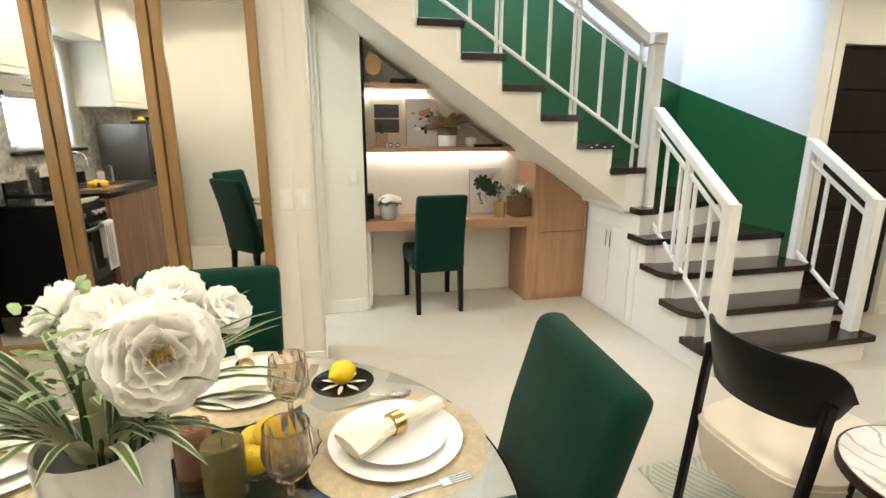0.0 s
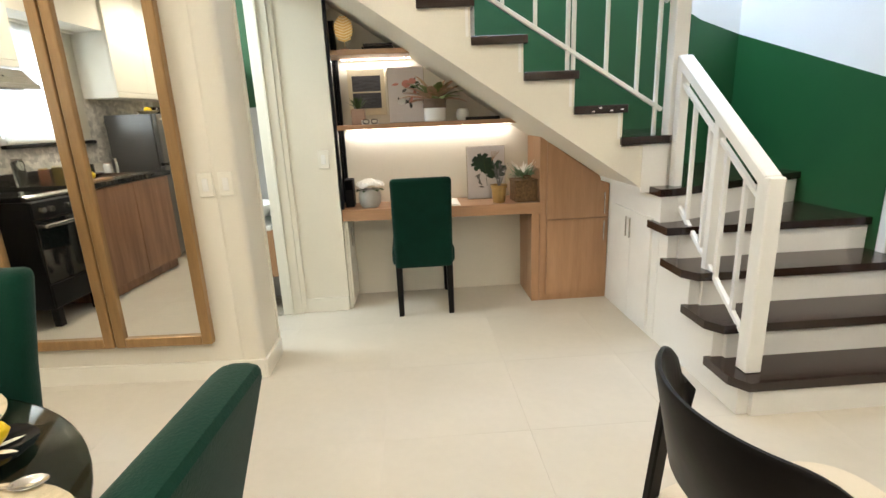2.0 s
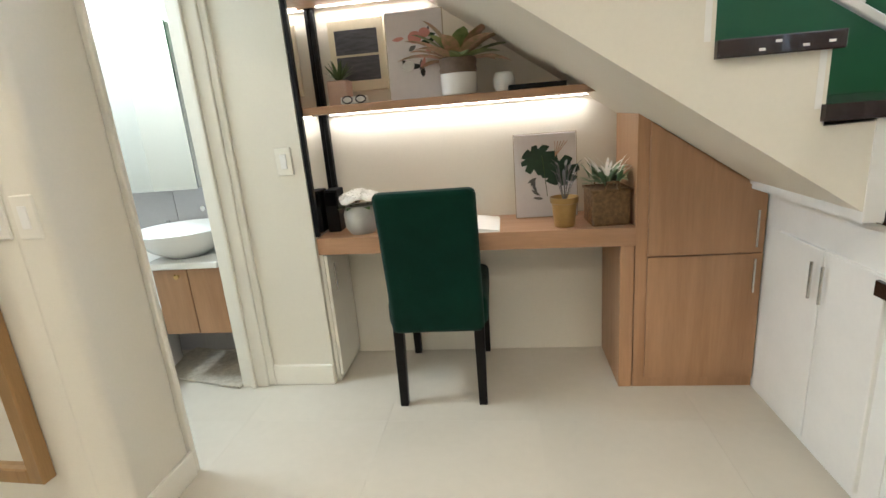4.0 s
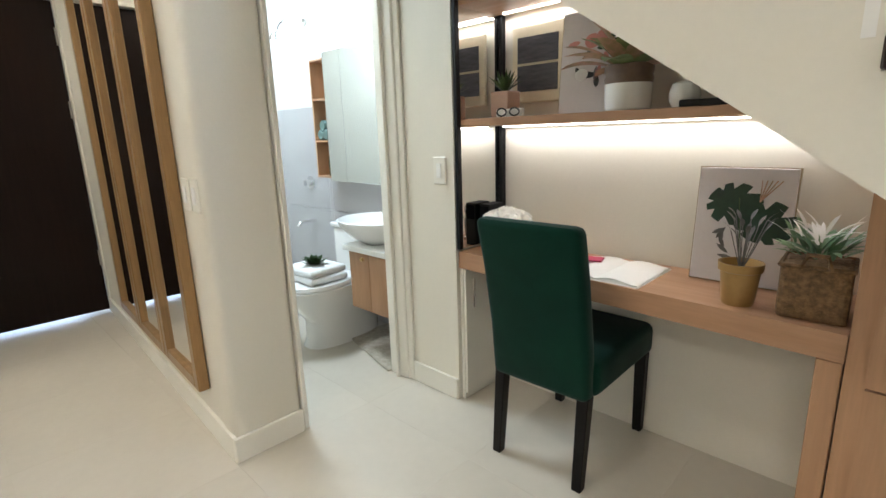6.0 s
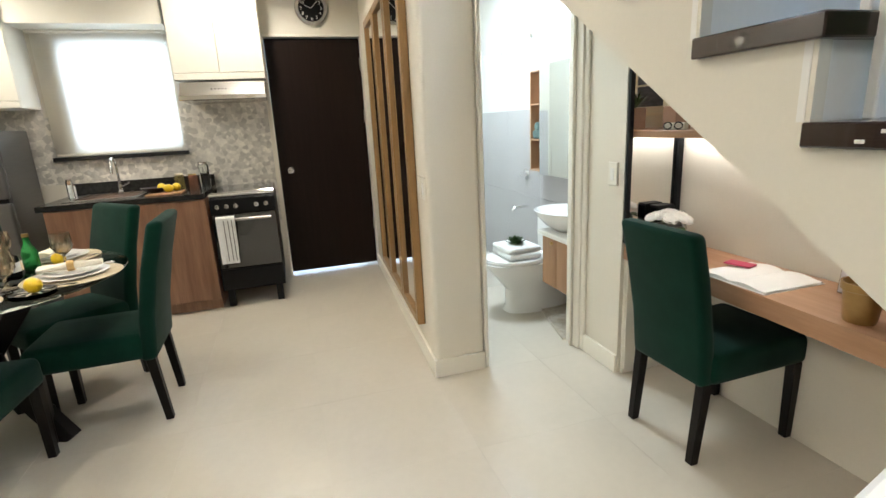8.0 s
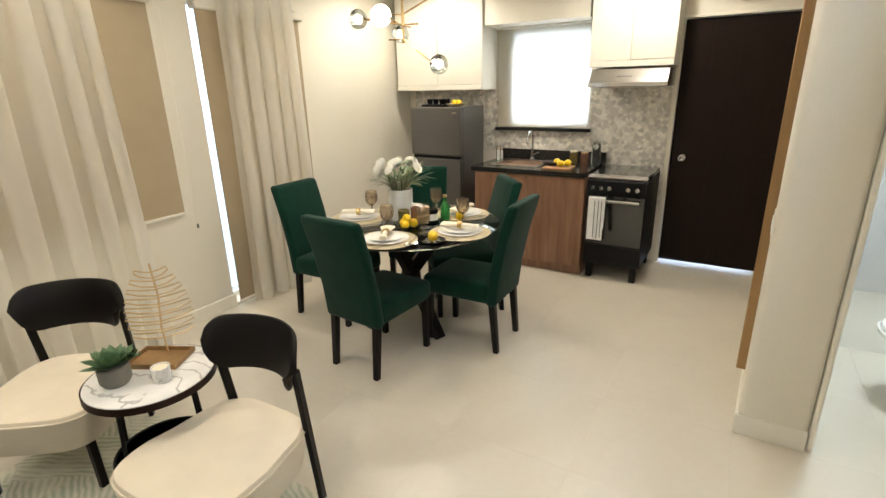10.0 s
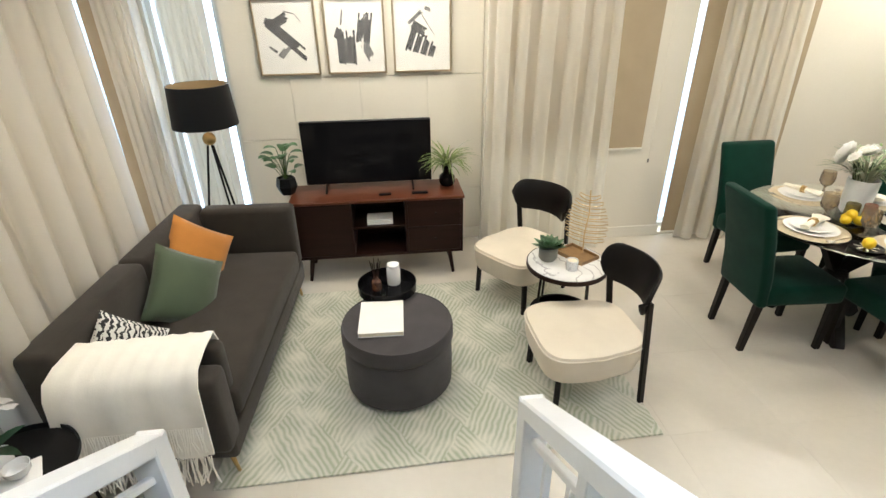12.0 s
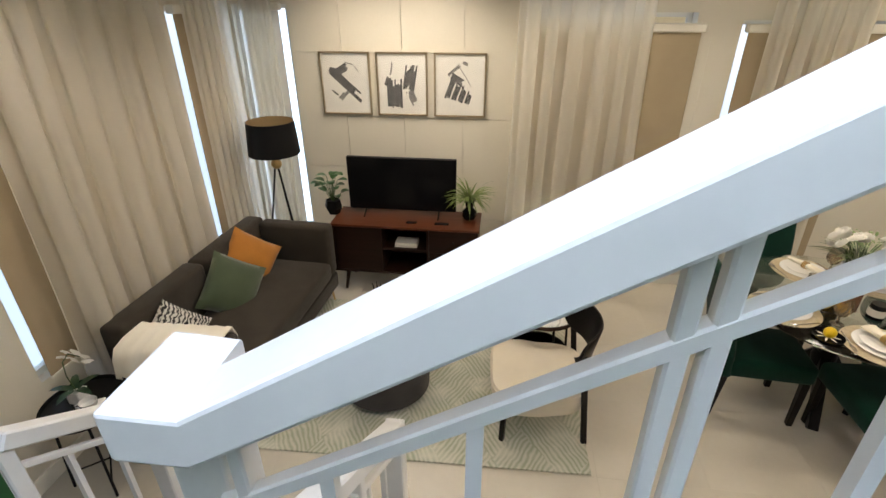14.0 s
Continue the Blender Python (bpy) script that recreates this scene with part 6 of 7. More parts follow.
for o in fl.children:
    if o.name.startswith("shade"):
        me = o.data
        bmx = bmesh.new()
        bmx.from_mesh(me)
        bmesh.ops.delete(bmx, geom=[f for f in bmx.faces if len(f.verts) > 8], context="FACES")
        r0 = sorted({round(math.hypot(v.co.x, v.co.y), 4) for v in bmx.verts})
        bmx.to_mesh(me)
        bmx.free()

# rug
RUG = mat("sage green patterned rug", (0.66, 0.64, 0.53), 0.95, vary=0.1, scale=6, grain=300, bump=0.6)
nn, ll = RUG.node_tree.nodes, RUG.node_tree.links
tcr = nn.new("ShaderNodeTexCoord")
sep = nn.new("ShaderNodeSeparateXYZ")
ll.new(tcr.outputs["Object"], sep.inputs[0])


def mnode(op, a, b=None, c=None):
    m = nn.new("ShaderNodeMath")
    m.operation = op
    for i, v in enumerate((a, b, c)):
        if v is None:
            continue
        if isinstance(v, (int, float)):
            m.inputs[i].default_value = v
        else:
            ll.new(v, m.inputs[i])
    return m.outputs[0]


wob = nn.new("ShaderNodeTexNoise")
wob.inputs["Scale"].default_value = 9
ll.new(tcr.outputs["Object"], wob.inputs["Vector"])
jag = mnode("MULTIPLY", mnode("SUBTRACT", wob.outputs["Fac"], 0.5), 0.05)
u = sep.outputs[0]
v = sep.outputs[1]
cu_, cv_ = 0.52, 0.52
fa = mnode("FLOOR", mnode("DIVIDE", mnode("ADD", mnode("ADD", u, mnode("MULTIPLY", v, 0.7)), jag), cu_ * 0.62))
fb_ = mnode("FLOOR", mnode("DIVIDE", mnode("SUBTRACT", mnode("ADD", u, jag), mnode("MULTIPLY", v, 0.7)), cv_))
par = mnode("MODULO", mnode("ABSOLUTE", mnode("ADD", fa, mnode("MULTIPLY", fb_, 1.0))), 2.0)
dir1 = mnode("ADD", mnode("MULTIPLY", u, 1.0), mnode("MULTIPLY", v, 0.55))
dir2 = mnode("SUBTRACT", mnode("MULTIPLY", u, 1.0), mnode("MULTIPLY", v, 0.55))
mixd = mnode("ADD", mnode("MULTIPLY", dir1, par), mnode("MULTIPLY", dir2, mnode("SUBTRACT", 1.0, par)))
ph = mnode("ADD", mnode("MULTIPLY", mixd, 200.0), mnode("MULTIPLY", wob.outputs["Fac"], 10.0))
st = mnode("ADD", mnode("MULTIPLY", mnode("SINE", ph), 0.5), 0.5)
patch = nn.new("ShaderNodeTexNoise")
patch.inputs["Scale"].default_value = 6.0
ll.new(tcr.outputs["Object"], patch.inputs["Vector"])
stf = mnode("MULTIPLY", st, mnode("MINIMUM", mnode("MAXIMUM", mnode("SUBTRACT", mnode("MULTIPLY", patch.outputs["Fac"], 3.4), 0.85), 0.2), 1.0))
rm = nn.new("ShaderNodeMix")
rm.data_type = "RGBA"
rm.inputs["B"].default_value = (0.34, 0.37, 0.27, 1)
pb = nn["Principled BSDF"]
src = pb.inputs["Base Color"].links[0].from_socket
ll.new(src, rm.inputs["A"])
ll.new(stf, rm.inputs["Factor"])
ll.new(rm.outputs["Result"], pb.inputs["Base Color"])
rg = B(-1.07, 1.07, -0.80, 0.80, 0, 0.011, 0.004)
solo("rug", rg, RUG, 1.42, 1.745, 0.0005, 1.5, "pale sage rug with a wavy diamond pattern", "rug")

# sofa
sf = thing("sofa", 2.30, 1.72, 0, -3.0, "charcoal grey three-seat sofa with square arms", "sofa")
part("base", pad(0.0, 0.74, -0.80, 0.80, 0.13, 0.27, 0.02), SOFAGREY, sf, "", True)
part("seat_cushion", pad(-0.01, 0.60, -0.67, 0.69, 0.27, 0.42, 0.035, 0.02), SOFAGREY, sf, "", True)
for y0, y1 in ((-0.80, 0.015), (0.02, 0.80)):
    part("backrest", pad(0.60, 0.76, y0, y1, 0.27, 0.735, 0.035), SOFAGREY, sf, "", True)
part("armrest", pad(0.0, 0.60, -0.81, -0.68, 0.27, 0.72, 0.035), SOFAGREY, sf, "", True)
part("armrest", pad(0.0, 0.60, 0.70, 0.84, 0.20, 0.60, 0.03), SOFAGREY, sf, "", True)
part("arm_cushion", pad(0.02, 0.60, 0.60, 0.70, 0.30, 0.66, 0.035), SOFAGREY, sf, "", True)
for x in (0.05, 0.68):
    for y in (-0.74, 0.76):
        part("leg", tube([(x, y, 0.13), (x + (-0.02 if x < 0.3 else 0.02), y, 0.0)], 0.012, 8, r2=0.008), BRASS, sf, "slim brass leg", True)


def cushion(x, y, z, s, m3, material, label, cat="cushion", stripes=None):
    bm = bmesh.new()
    n = 12
    for side in (1, -1):
        grid = []
        for i in range(n + 1):
            row = []
            for j in range(n + 1):
                a, b = 2 * i / n - 1, 2 * j / n - 1
                pin = 1 - 0.07 * (1 - abs(a)) - 0.0 if abs(b) > 0.99 else 1
                k = (1 - abs(a) ** 2.5) * (1 - abs(b) ** 2.5)
                sx = a * (1 - 0.06 * (1 - a * a) * 0 - 0.06 * (1 - b * b) * abs(a) ** 4)
                sy = b * (1 - 0.06 * (1 - a * a) * abs(b) ** 4)
                row.append(bm.verts.new((sx * s / 2, sy * s / 2, side * 0.075 * max(0, k) ** 0.55)))
            grid.append(row)
        for g, h in zip(grid, grid[1:]):
            for j in range(n):
                f = (g[j], h[j], h[j + 1], g[j + 1])
                bm.faces.new(f if side > 0 else f[::-1])
    bmesh.ops.remove_doubles(bm, verts=bm.verts[:], dist=1e-4)
    ob = part("cushion", bm, material, None, label, True, angle=80)
    ob.matrix_world = m3
    tagged(ob, label, cat, "sofa cushions")
    return ob


cushion(0, 0, 0, 0.42, Matrix.Translation((2.80, 1.34, 0.545)) @ Euler((radians(72), radians(40), radians(-135))).to_matrix().to_4x4(), ORANGE, "ochre orange cushion leaning against the sofa back")
cushion(0, 0, 0, 0.41, Matrix.Translation((2.75, 1.69, 0.54)) @ Euler((radians(66), radians(38), radians(-135))).to_matrix().to_4x4(), GREENCUSH, "olive green cushion on the grey sofa")
ZEB = mat("black and white zigzag fabric", (0.7, 0.68, 0.62), 0.85, vary=0.05, grain=200, bump=0.3)
zn, zl = ZEB.node_tree.nodes, ZEB.node_tree.links
zw = zn.new("ShaderNodeTexWave")
zw.inputs["Scale"].default_value, zw.inputs["Distortion"].default_value, zw.inputs["Detail Scale"].default_value = 13, 6, 3
ztc = zn.new("ShaderNodeTexCoord")
zl.new(ztc.outputs["Object"], zw.inputs["Vector"])
zr = zn.new("ShaderNodeMapRange")
zr.inputs["From Min"].default_value, zr.inputs["From Max"].default_value = 0.45, 0.5
zl.new(zw.outputs["Fac"], zr.inputs["Value"])
zm = zn.new("ShaderNodeMix")
zm.data_type = "RGBA"
zm.inputs["A"].default_value = (0.02, 0.02, 0.02, 1)
zl.new(zn["Principled BSDF"].inputs["Base Color"].links[0].from_socket, zm.inputs["B"])
zl.new(zr.outputs[0], zm.inputs["Factor"])
zl.new(zm.outputs["Result"], zn["Principled BSDF"].inputs["Base Color"])
cushion(0, 0, 0, 0.34, Matrix.Translation((2.84, 2.23, 0.52)) @ Euler((radians(70), radians(45), radians(-135))).to_matrix().to_4x4(), ZEB, "black and white zigzag cushion by the sofa arm")

# knitted throw over the arm
th = thing("throw_blanket", 0, 0, 0, 0, "cream knitted throw with fringe over the sofa arm", "blanket")
bm = bmesh.new()
path = [(2.29, 0.52), (2.30, 0.62), (2.33, 0.688), (2.44, 0.690), (2.55, 0.668), (2.592, 0.61), (2.606, 0.50), (2.616, 0.40), (2.628, 0.28)]
rows = []
for k, (py, pz) in enumerate(path):
    rows.append([bm.verts.new((2.39 + 0.56 * c / 24, py + 0.008 * math.sin(c * 0.9 + k * 0.4) * (k > 4) + 0.02 * (c / 24 - 0.5), pz - 0.015 * math.sin(c * 0.7) * (k > 6) + 0.004 * math.sin(c * 2.0))) for c in range(25)])
for a, b in zip(rows, rows[1:]):
    for c in range(24):
        bm.faces.new((a[c], a[c + 1], b[c + 1], b[c]))
bmesh.ops.recalc_face_normals(bm, faces=bm.faces[:])
bmesh.ops.solidify(bm, geom=bm.faces[:], thickness=0.008)
bmesh.ops.recalc_face_normals(bm, faces=bm.faces[:])
part("cloth", bm, KNIT, th, "", True, angle=70)
bm = bmesh.new()
rnd = random.Random(3)
for c in range(74):
    x = 2.395 + 0.55 * c / 73
    y0, z0 = 2.628 + 0.012 * rnd.random(), 0.29
    tube([(x, y0, z0), (x + rnd.uniform(-0.012, 0.012), y0 + 0.01, z0 - 0.06), (x + rnd.uniform(-0.025, 0.025), y0 + 0.012, z0 - rnd.uniform(0.11, 0.15))], 0.0032, 4, bm)
for c in range(60):
    x = 2.40 + 0.54 * c / 59
    tube([(x, 2.622, 0.44), (x + rnd.uniform(-0.01, 0.01), 2.632, 0.38), (x + rnd.uniform(-0.015, 0.015), 2.64, 0.34 - rnd.uniform(0, 0.03))], 0.0028, 4, bm)
part("fringe", bm, KNIT, th, "long cream fringe strands", kind="stuff")

# ottoman
ot = thing("ottoman", 1.61, 1.955, 0, 0, "round mid-grey fabric storage ottoman", "ottoman")
part("body", lathe([(0, 0.035), (0.27, 0.035), (0.29, 0.05), (0.292, 0.18), (0.288, 0.315), (0.0, 0.315)], 56), OTTGREY, ot, "", True)
part("lid", lathe([(0.0, 0.32), (0.292, 0.32), (0.298, 0.33), (0.297, 0.395), (0.286, 0.412), (0.15, 0.42), (0.0, 0.422)], 56), OTTGREY, ot, "", True)
part("piping", lathe([(0.288 + 0.004 * math.cos(a), 0.411 + 0.004 * math.sin(a)) for a in [2 * math.pi * i / 8 for i in range(9)]], 56), OTTGREY, ot, "", True)
for k in range(4):
    a = radians(45 + 90 * k)
    part("foot", lathe([(0, 0), (0.018, 0), (0.022, 0.035), (0, 0.035)], 14, (0.2 * math.cos(a), 0.2 * math.sin(a), 0.0)), BLACKWOOD, ot)
bk = thing("book", 1.69, 1.955, 0.421, -2, "large cream book lying on the ottoman", "book")
part("cover", B(-0.115, 0.115, -0.145, 0.145, 0.0, 0.004), PAPER, bk)
part("pages", B(-0.112, 0.110, -0.142, 0.142, 0.004, 0.022), WAX, bk)
part("cover", B(-0.115, 0.115, -0.145, 0.145, 0.022, 0.026), PAPER, bk)
tr = thing("round_tray", 1.655, 1.645, 0.421, 0, "round gloss black tray on the back of the ottoman", "tray")
part("tray", lathe([(0, 0), (0.162, 0), (0.170, 0.004), (0.170, 0.052), (0.164, 0.052), (0.162, 0.012), (0, 0.012)], 48), BLACKGLOSS, tr, "", True)
df = thing("reed_diffuser", 1.715, 1.66, 0.434, 0, "small amber reed diffuser bottle with dark reeds", "diffuser")
part("bottle", lathe([(0, 0), (0.026, 0), (0.028, 0.01), (0.026, 0.055), (0.012, 0.07), (0.012, 0.085), (0, 0.085)], 20), COPPERGLASS, df, "", True)
for k in range(6):
    part("reed", tube([(0, 0, 0.02), (0.03 * math.cos(k), 0.03 * math.sin(k), 0.19)], 0.0026, 5), WALNUTD, df)
cdl = thing("jar_candle", 1.615, 1.60, 0.434, 0, "white jar candle on the black tray", "candle")
part("jar", lathe([(0, 0), (0.038, 0), (0.04, 0.005), (0.04, 0.10), (0.033, 0.11), (0, 0.11)], 28), PORCELAIN, cdl, "", True)
part("lid", lathe([(0.034, 0.11), (0.036, 0.113), (0.036, 0.128), (0.0, 0.13)], 28), PORCELAIN, cdl, "", True)
gl = thing("glass_tumbler", 1.68, 1.735, 0.434, 0, "small clear glass votive on the black tray", "glass")
part("cup", lathe([(0, 0), (0.02, 0), (0.028, 0.06), (0.026, 0.06), (0.018, 0.004), (0, 0.004)], 20), GLASS, gl, "", True)


# accent chairs
def accent_chair():
    ob = thing("accent_chair", 0, 0, 0, 0, "ivory accent chair with a curved black backrest", "chair", "ivory accent chairs")
    bm = bmesh.new()
    outline = []
    for k in range(48):
        a = 2 * math.pi * k / 48
        c, s = math.cos(a), math.sin(a)
        w = 0.262 if s > 0 else 0.245
        outline.append((w * math.copysign(abs(c) ** 0.45, c) * (1.0 - 0.10 * max(0, -s)), 0.278 * math.copysign(abs(s) ** 0.5, s) - 0.006))
    prof = ((0.86, 0.225), (0.93, 0.235), (0.985, 0.30), (1.0, 0.37), (1.0, 0.380), (0.97, 0.396), (0.6, 0.412), (0.25, 0.418))
    rings = [[bm.verts.new((x * f, y * f, z)) for x, y in outline] for f, z in prof]
    for p, q in zip(rings, rings[1:]):
        for k in range(48):
            bm.faces.new((p[k], p[(k + 1) % 48], q[(k + 1) % 48], q[k]))
    bm.faces.new(rings[0][::-1])
    bm.faces.new(rings[-1])
    seat = part("seat", bm, IVORY, ob, "", True)
    pts = [(x * 1.002, y * 1.002, 0.379) for x, y in outline]
    part("piping", tube(pts + pts[:2], 0.0045, 6), IVORY, seat, "", True)
    bm = bmesh.new()
    n = 30
    cols = []
    for i in range(n + 1):
        u = 2 * i / n - 1
        ang = u * 1.05
        r = 0.268
        x, y = r * math.sin(ang), -0.305 + r * (1 - math.cos(ang))
        hh = 0.106 * max(0.02, 1 - (max(0, abs(u) - 0.64) / 0.36) ** 2) ** 0.5
        zc = 0.662
        nx, ny = math.sin(ang), -math.cos(ang)
        col = []
        for s in (1, -1):
            for q in ((-1.0, -0.92, 0.0, 0.92, 1.0) if s > 0 else (1.0, 0.92, 0.0, -0.92, -1.0)):
                t = 0.009 * s * (0.4 if abs(q) > 0.95 else 1)
                lean = 0.02 * q
                col.append(bm.verts.new((x + nx * (t + lean), y + ny * (t + lean), zc + hh * q)))
        cols.append(col)
    for p, q in zip(cols, cols[1:]):
        for k in range(10):
            bm.faces.new((p[k], q[k], q[(k + 1) % 10], p[(k + 1) % 10]))
    bm.faces.new(cols[0])
    bm.faces.new(cols[-1][::-1])
    bmesh.ops.recalc_face_normals(bm, faces=bm.faces[:])
    part("backrest", bm, BLACKWOOD, ob, "curved black plywood backrest", True, angle=50)
    for s in (-1, 1):
        part("back_leg", bar((s * 0.195, -0.29, 0.0), (s * 0.212, -0.215, 0.65), 0.022, 0.034, bevel=0.004), BLACKWOOD, ob)
        part("front_leg", bar((s * 0.215, 0.195, 0.0), (s * 0.205, 0.190, 0.24), 0.03, 0.03, bevel=0.004), BLACKWOOD, ob)
    return ob


ac = accent_chair()
ac.matrix_basis = pose(0.642, 2.108, 0.001, 0, 0, -88)
c2 = copy_thing(ac, pose(0.725, 1.135, 0.001, 0, 0, -54))
c2["label"] = "ivory accent chair standing partly on the rug"

mt = thing("side_table", 0.595, 1.685, 0, 0, "round white marble side table with a dark rim", "table")
MTZ = 0.55
part("top", lathe([(0, MTZ - 0.014), (0.228, MTZ - 0.014), (0.23, MTZ - 0.002), (0.228, MTZ), (0, MTZ)], 48), MARBLE, mt, "white veined marble top", True)
part("rim", lathe([(0.2305, MTZ - 0.03), (0.236, MTZ - 0.03), (0.236, MTZ - 0.003), (0.2305, MTZ - 0.003)], 48), WALNUTD, mt, "", True)
for k in range(4):
    a = radians(90 * k + 20)
    part("leg", tube([(0.18 * math.cos(a), 0.18 * math.sin(a), MTZ - 0.016), (0.21 * math.cos(a), 0.21 * math.sin(a), 0.0)], 0.008, 8), BLACK, mt, "", True)
part("lower_ring", lathe([(0.19 + 0.006 * math.cos(a), 0.20 + 0.006 * math.sin(a)) for a in [2 * math.pi * i / 8 for i in range(9)]], 40), BLACK, mt, "", True)
sc = thing("potted_succulent", 0.70, 1.64, MTZ, 0, "grey-green succulent in a dark stone pot", "potted plant")
part("pot", lathe([(0, 0), (0.042, 0), (0.055, 0.02), (0.056, 0.075), (0.05, 0.08), (0.048, 0.065), (0, 0.065)], 28), STONEPOT, sc, "", True)
succulent("rosette", 0, 0, 0.078, 0.10, SUCC, "", n=34, parent=sc)
o = succulent("rosette", -0.055, 0.02, 0.085, 0.045, LEAF, "", n=18, parent=sc)
nc = thing("tealight_candle", 0.60, 1.775, MTZ, 0, "cream candle in a marbled holder", "candle")
part("holder", lathe([(0, 0), (0.032, 0), (0.034, 0.005), (0.034, 0.06), (0.029, 0.06), (0.028, 0.045), (0, 0.045)], 28), MARBLE, nc, "", True)
part("wax", lathe([(0, 0.0455), (0.0275, 0.0455), (0.0275, 0.055), (0, 0.054)], 24), WAX, nc, "", True)
wtr = thing("wooden_tray", 0.515, 1.62, MTZ, 28, "small gold timber tray on the marble table", "tray")
part("base", B(-0.07, 0.07, -0.10, 0.10, 0, 0.006, 0.001), GOLDWOOD, wtr)
for a in ((-0.07, 0.07, -0.106, -0.10), (-0.07, 0.07, 0.10, 0.106), (-0.076, -0.07, -0.106, 0.106), (0.07, 0.076, -0.106, 0.106)):
    part("edge", B(*a, 0, 0.022), GOLDWOOD, wtr)
lf = thing("wire_leaf_sculpture", 0.47, 1.60, MTZ + 0.006, -35, "tall brass wire leaf sculpture on the side table", "sculpture")
bm = tube([(0, 0, 0), (0.004, 0, 0.12), (-0.008, 0, 0.26), (0.0, 0, 0.40)], 0.0042, 6)
part("stem", bm, WIRE, lf, "", True)
for k in range(8):
    z = 0.07 + 0.038 * k
    w = 0.105 * math.sin(math.pi * (0.35 + 0.075 * k)) + 0.02
    bm = bmesh.new()
    for s in (-1, 1):
        tube([(0, 0, z), (s * w * 0.6, 0, z + 0.010), (s * w, 0, z + 0.028), (s * w * 0.95, 0, z + 0.042), (s * w * 0.5, 0, z + 0.032), (0, 0, z + 0.026)], 0.0034, 5, bm)
    part("vein", bm, WIRE, lf)

# black side table with orchid and cup
bt3 = thing("tray_table", 2.97, 2.80, 0, 0, "round black tray table with crossed legs", "table")
part("tray", lathe([(0, 0.49), (0.20, 0.49), (0.205, 0.495), (0.205, 0.515), (0.20, 0.515), (0.198, 0.496), (0, 0.496)], 48), BLACK, bt3, "", True)
for k in range(4):
    a = radians(90 * k + 40)
    part("leg", tube([(0.16 * math.cos(a), 0.16 * math.sin(a), 0.49), (0.19 * math.cos(a), 0.19 * math.sin(a), 0)], 0.007, 8), BLACK, bt3, "", True)
for a in (40, 130):
    a = radians(a)
    part("brace", tube([(0.185 * math.cos(a), 0.185 * math.sin(a), 0.10), (-0.185 * math.cos(a), -0.185 * math.sin(a), 0.10)], 0.005, 8), BLACK, bt3, "", True)
oc = thing("orchid", 3.02, 2.78, 0.497, 0, "white orchid in a square white pot", "potted plant")
part("pot", B(-0.035, 0.035, -0.035, 0.035, 0, 0.075, 0.004), PORCELAIN, oc)
bm = bmesh.new()
for a in (0.3, 1.6, 2.9, 4.3, 5.4):
    leaf(bm, (0, 0, 0.07), (math.cos(a), math.sin(a)), 0.13, 0.04, 0.5, 0.5, 5)
part("leaves", bm, LEAFD, oc, "", True)
pts = [(0, 0, 0.07), (0.02, 0.0, 0.16), (0.02, -0.01, 0.24), (-0.02, -0.02, 0.29), (-0.08, -0.02, 0.28)]
part("stem", tube(pts, 0.003, 6), LEAF, oc, "", True)
rnd = random.Random(9)
for (px, py, pz) in ((0.02, -0.02, 0.26), (-0.01, -0.02, 0.295), (-0.05, -0.03, 0.29), (-0.09, -0.03, 0.27), (-0.06, 0.0, 0.27), (-0.11, -0.02, 0.25)):
    bm = bmesh.new()
    for k in range(5):
        a = k * 1.257 + rnd.random()
        leaf(bm, (0, 0, 0), (math.cos(a), math.sin(a)), 0.032, 0.032, 0.2, 0.2, 3)
    bm.transform(Matrix.Translation((px, py, pz)) @ Euler((radians(rnd.uniform(20, 80)), radians(rnd.uniform(-30, 30)), 0)).to_matrix().to_4x4())
    part("flower", bm, PETAL, oc, "", True)
cp = thing("teacup", 2.92, 2.83, 0.497, 30, "white cup on a square white saucer", "cup")
part("saucer", B(-0.06, 0.06, -0.06, 0.06, 0.0, 0.010, 0.005, 2), PORCELAIN, cp, "", True)
part("cup", lathe([(0, 0.011), (0.022, 0.011), (0.038, 0.03), (0.042, 0.055), (0.039, 0.055), (0.034, 0.03), (0.018, 0.018), (0, 0.018)], 28), PORCELAIN, cp, "", True)
part("handle", tube([(0.038, 0, 0.025), (0.058, 0, 0.03), (0.058, 0, 0.045), (0.04, 0, 0.05)], 0.004, 8), PORCELAIN, cp, "", True)

# ---- things on the desk and shelves ----
DZ, SZ, UZ = 0.69, 1.235, 1.685


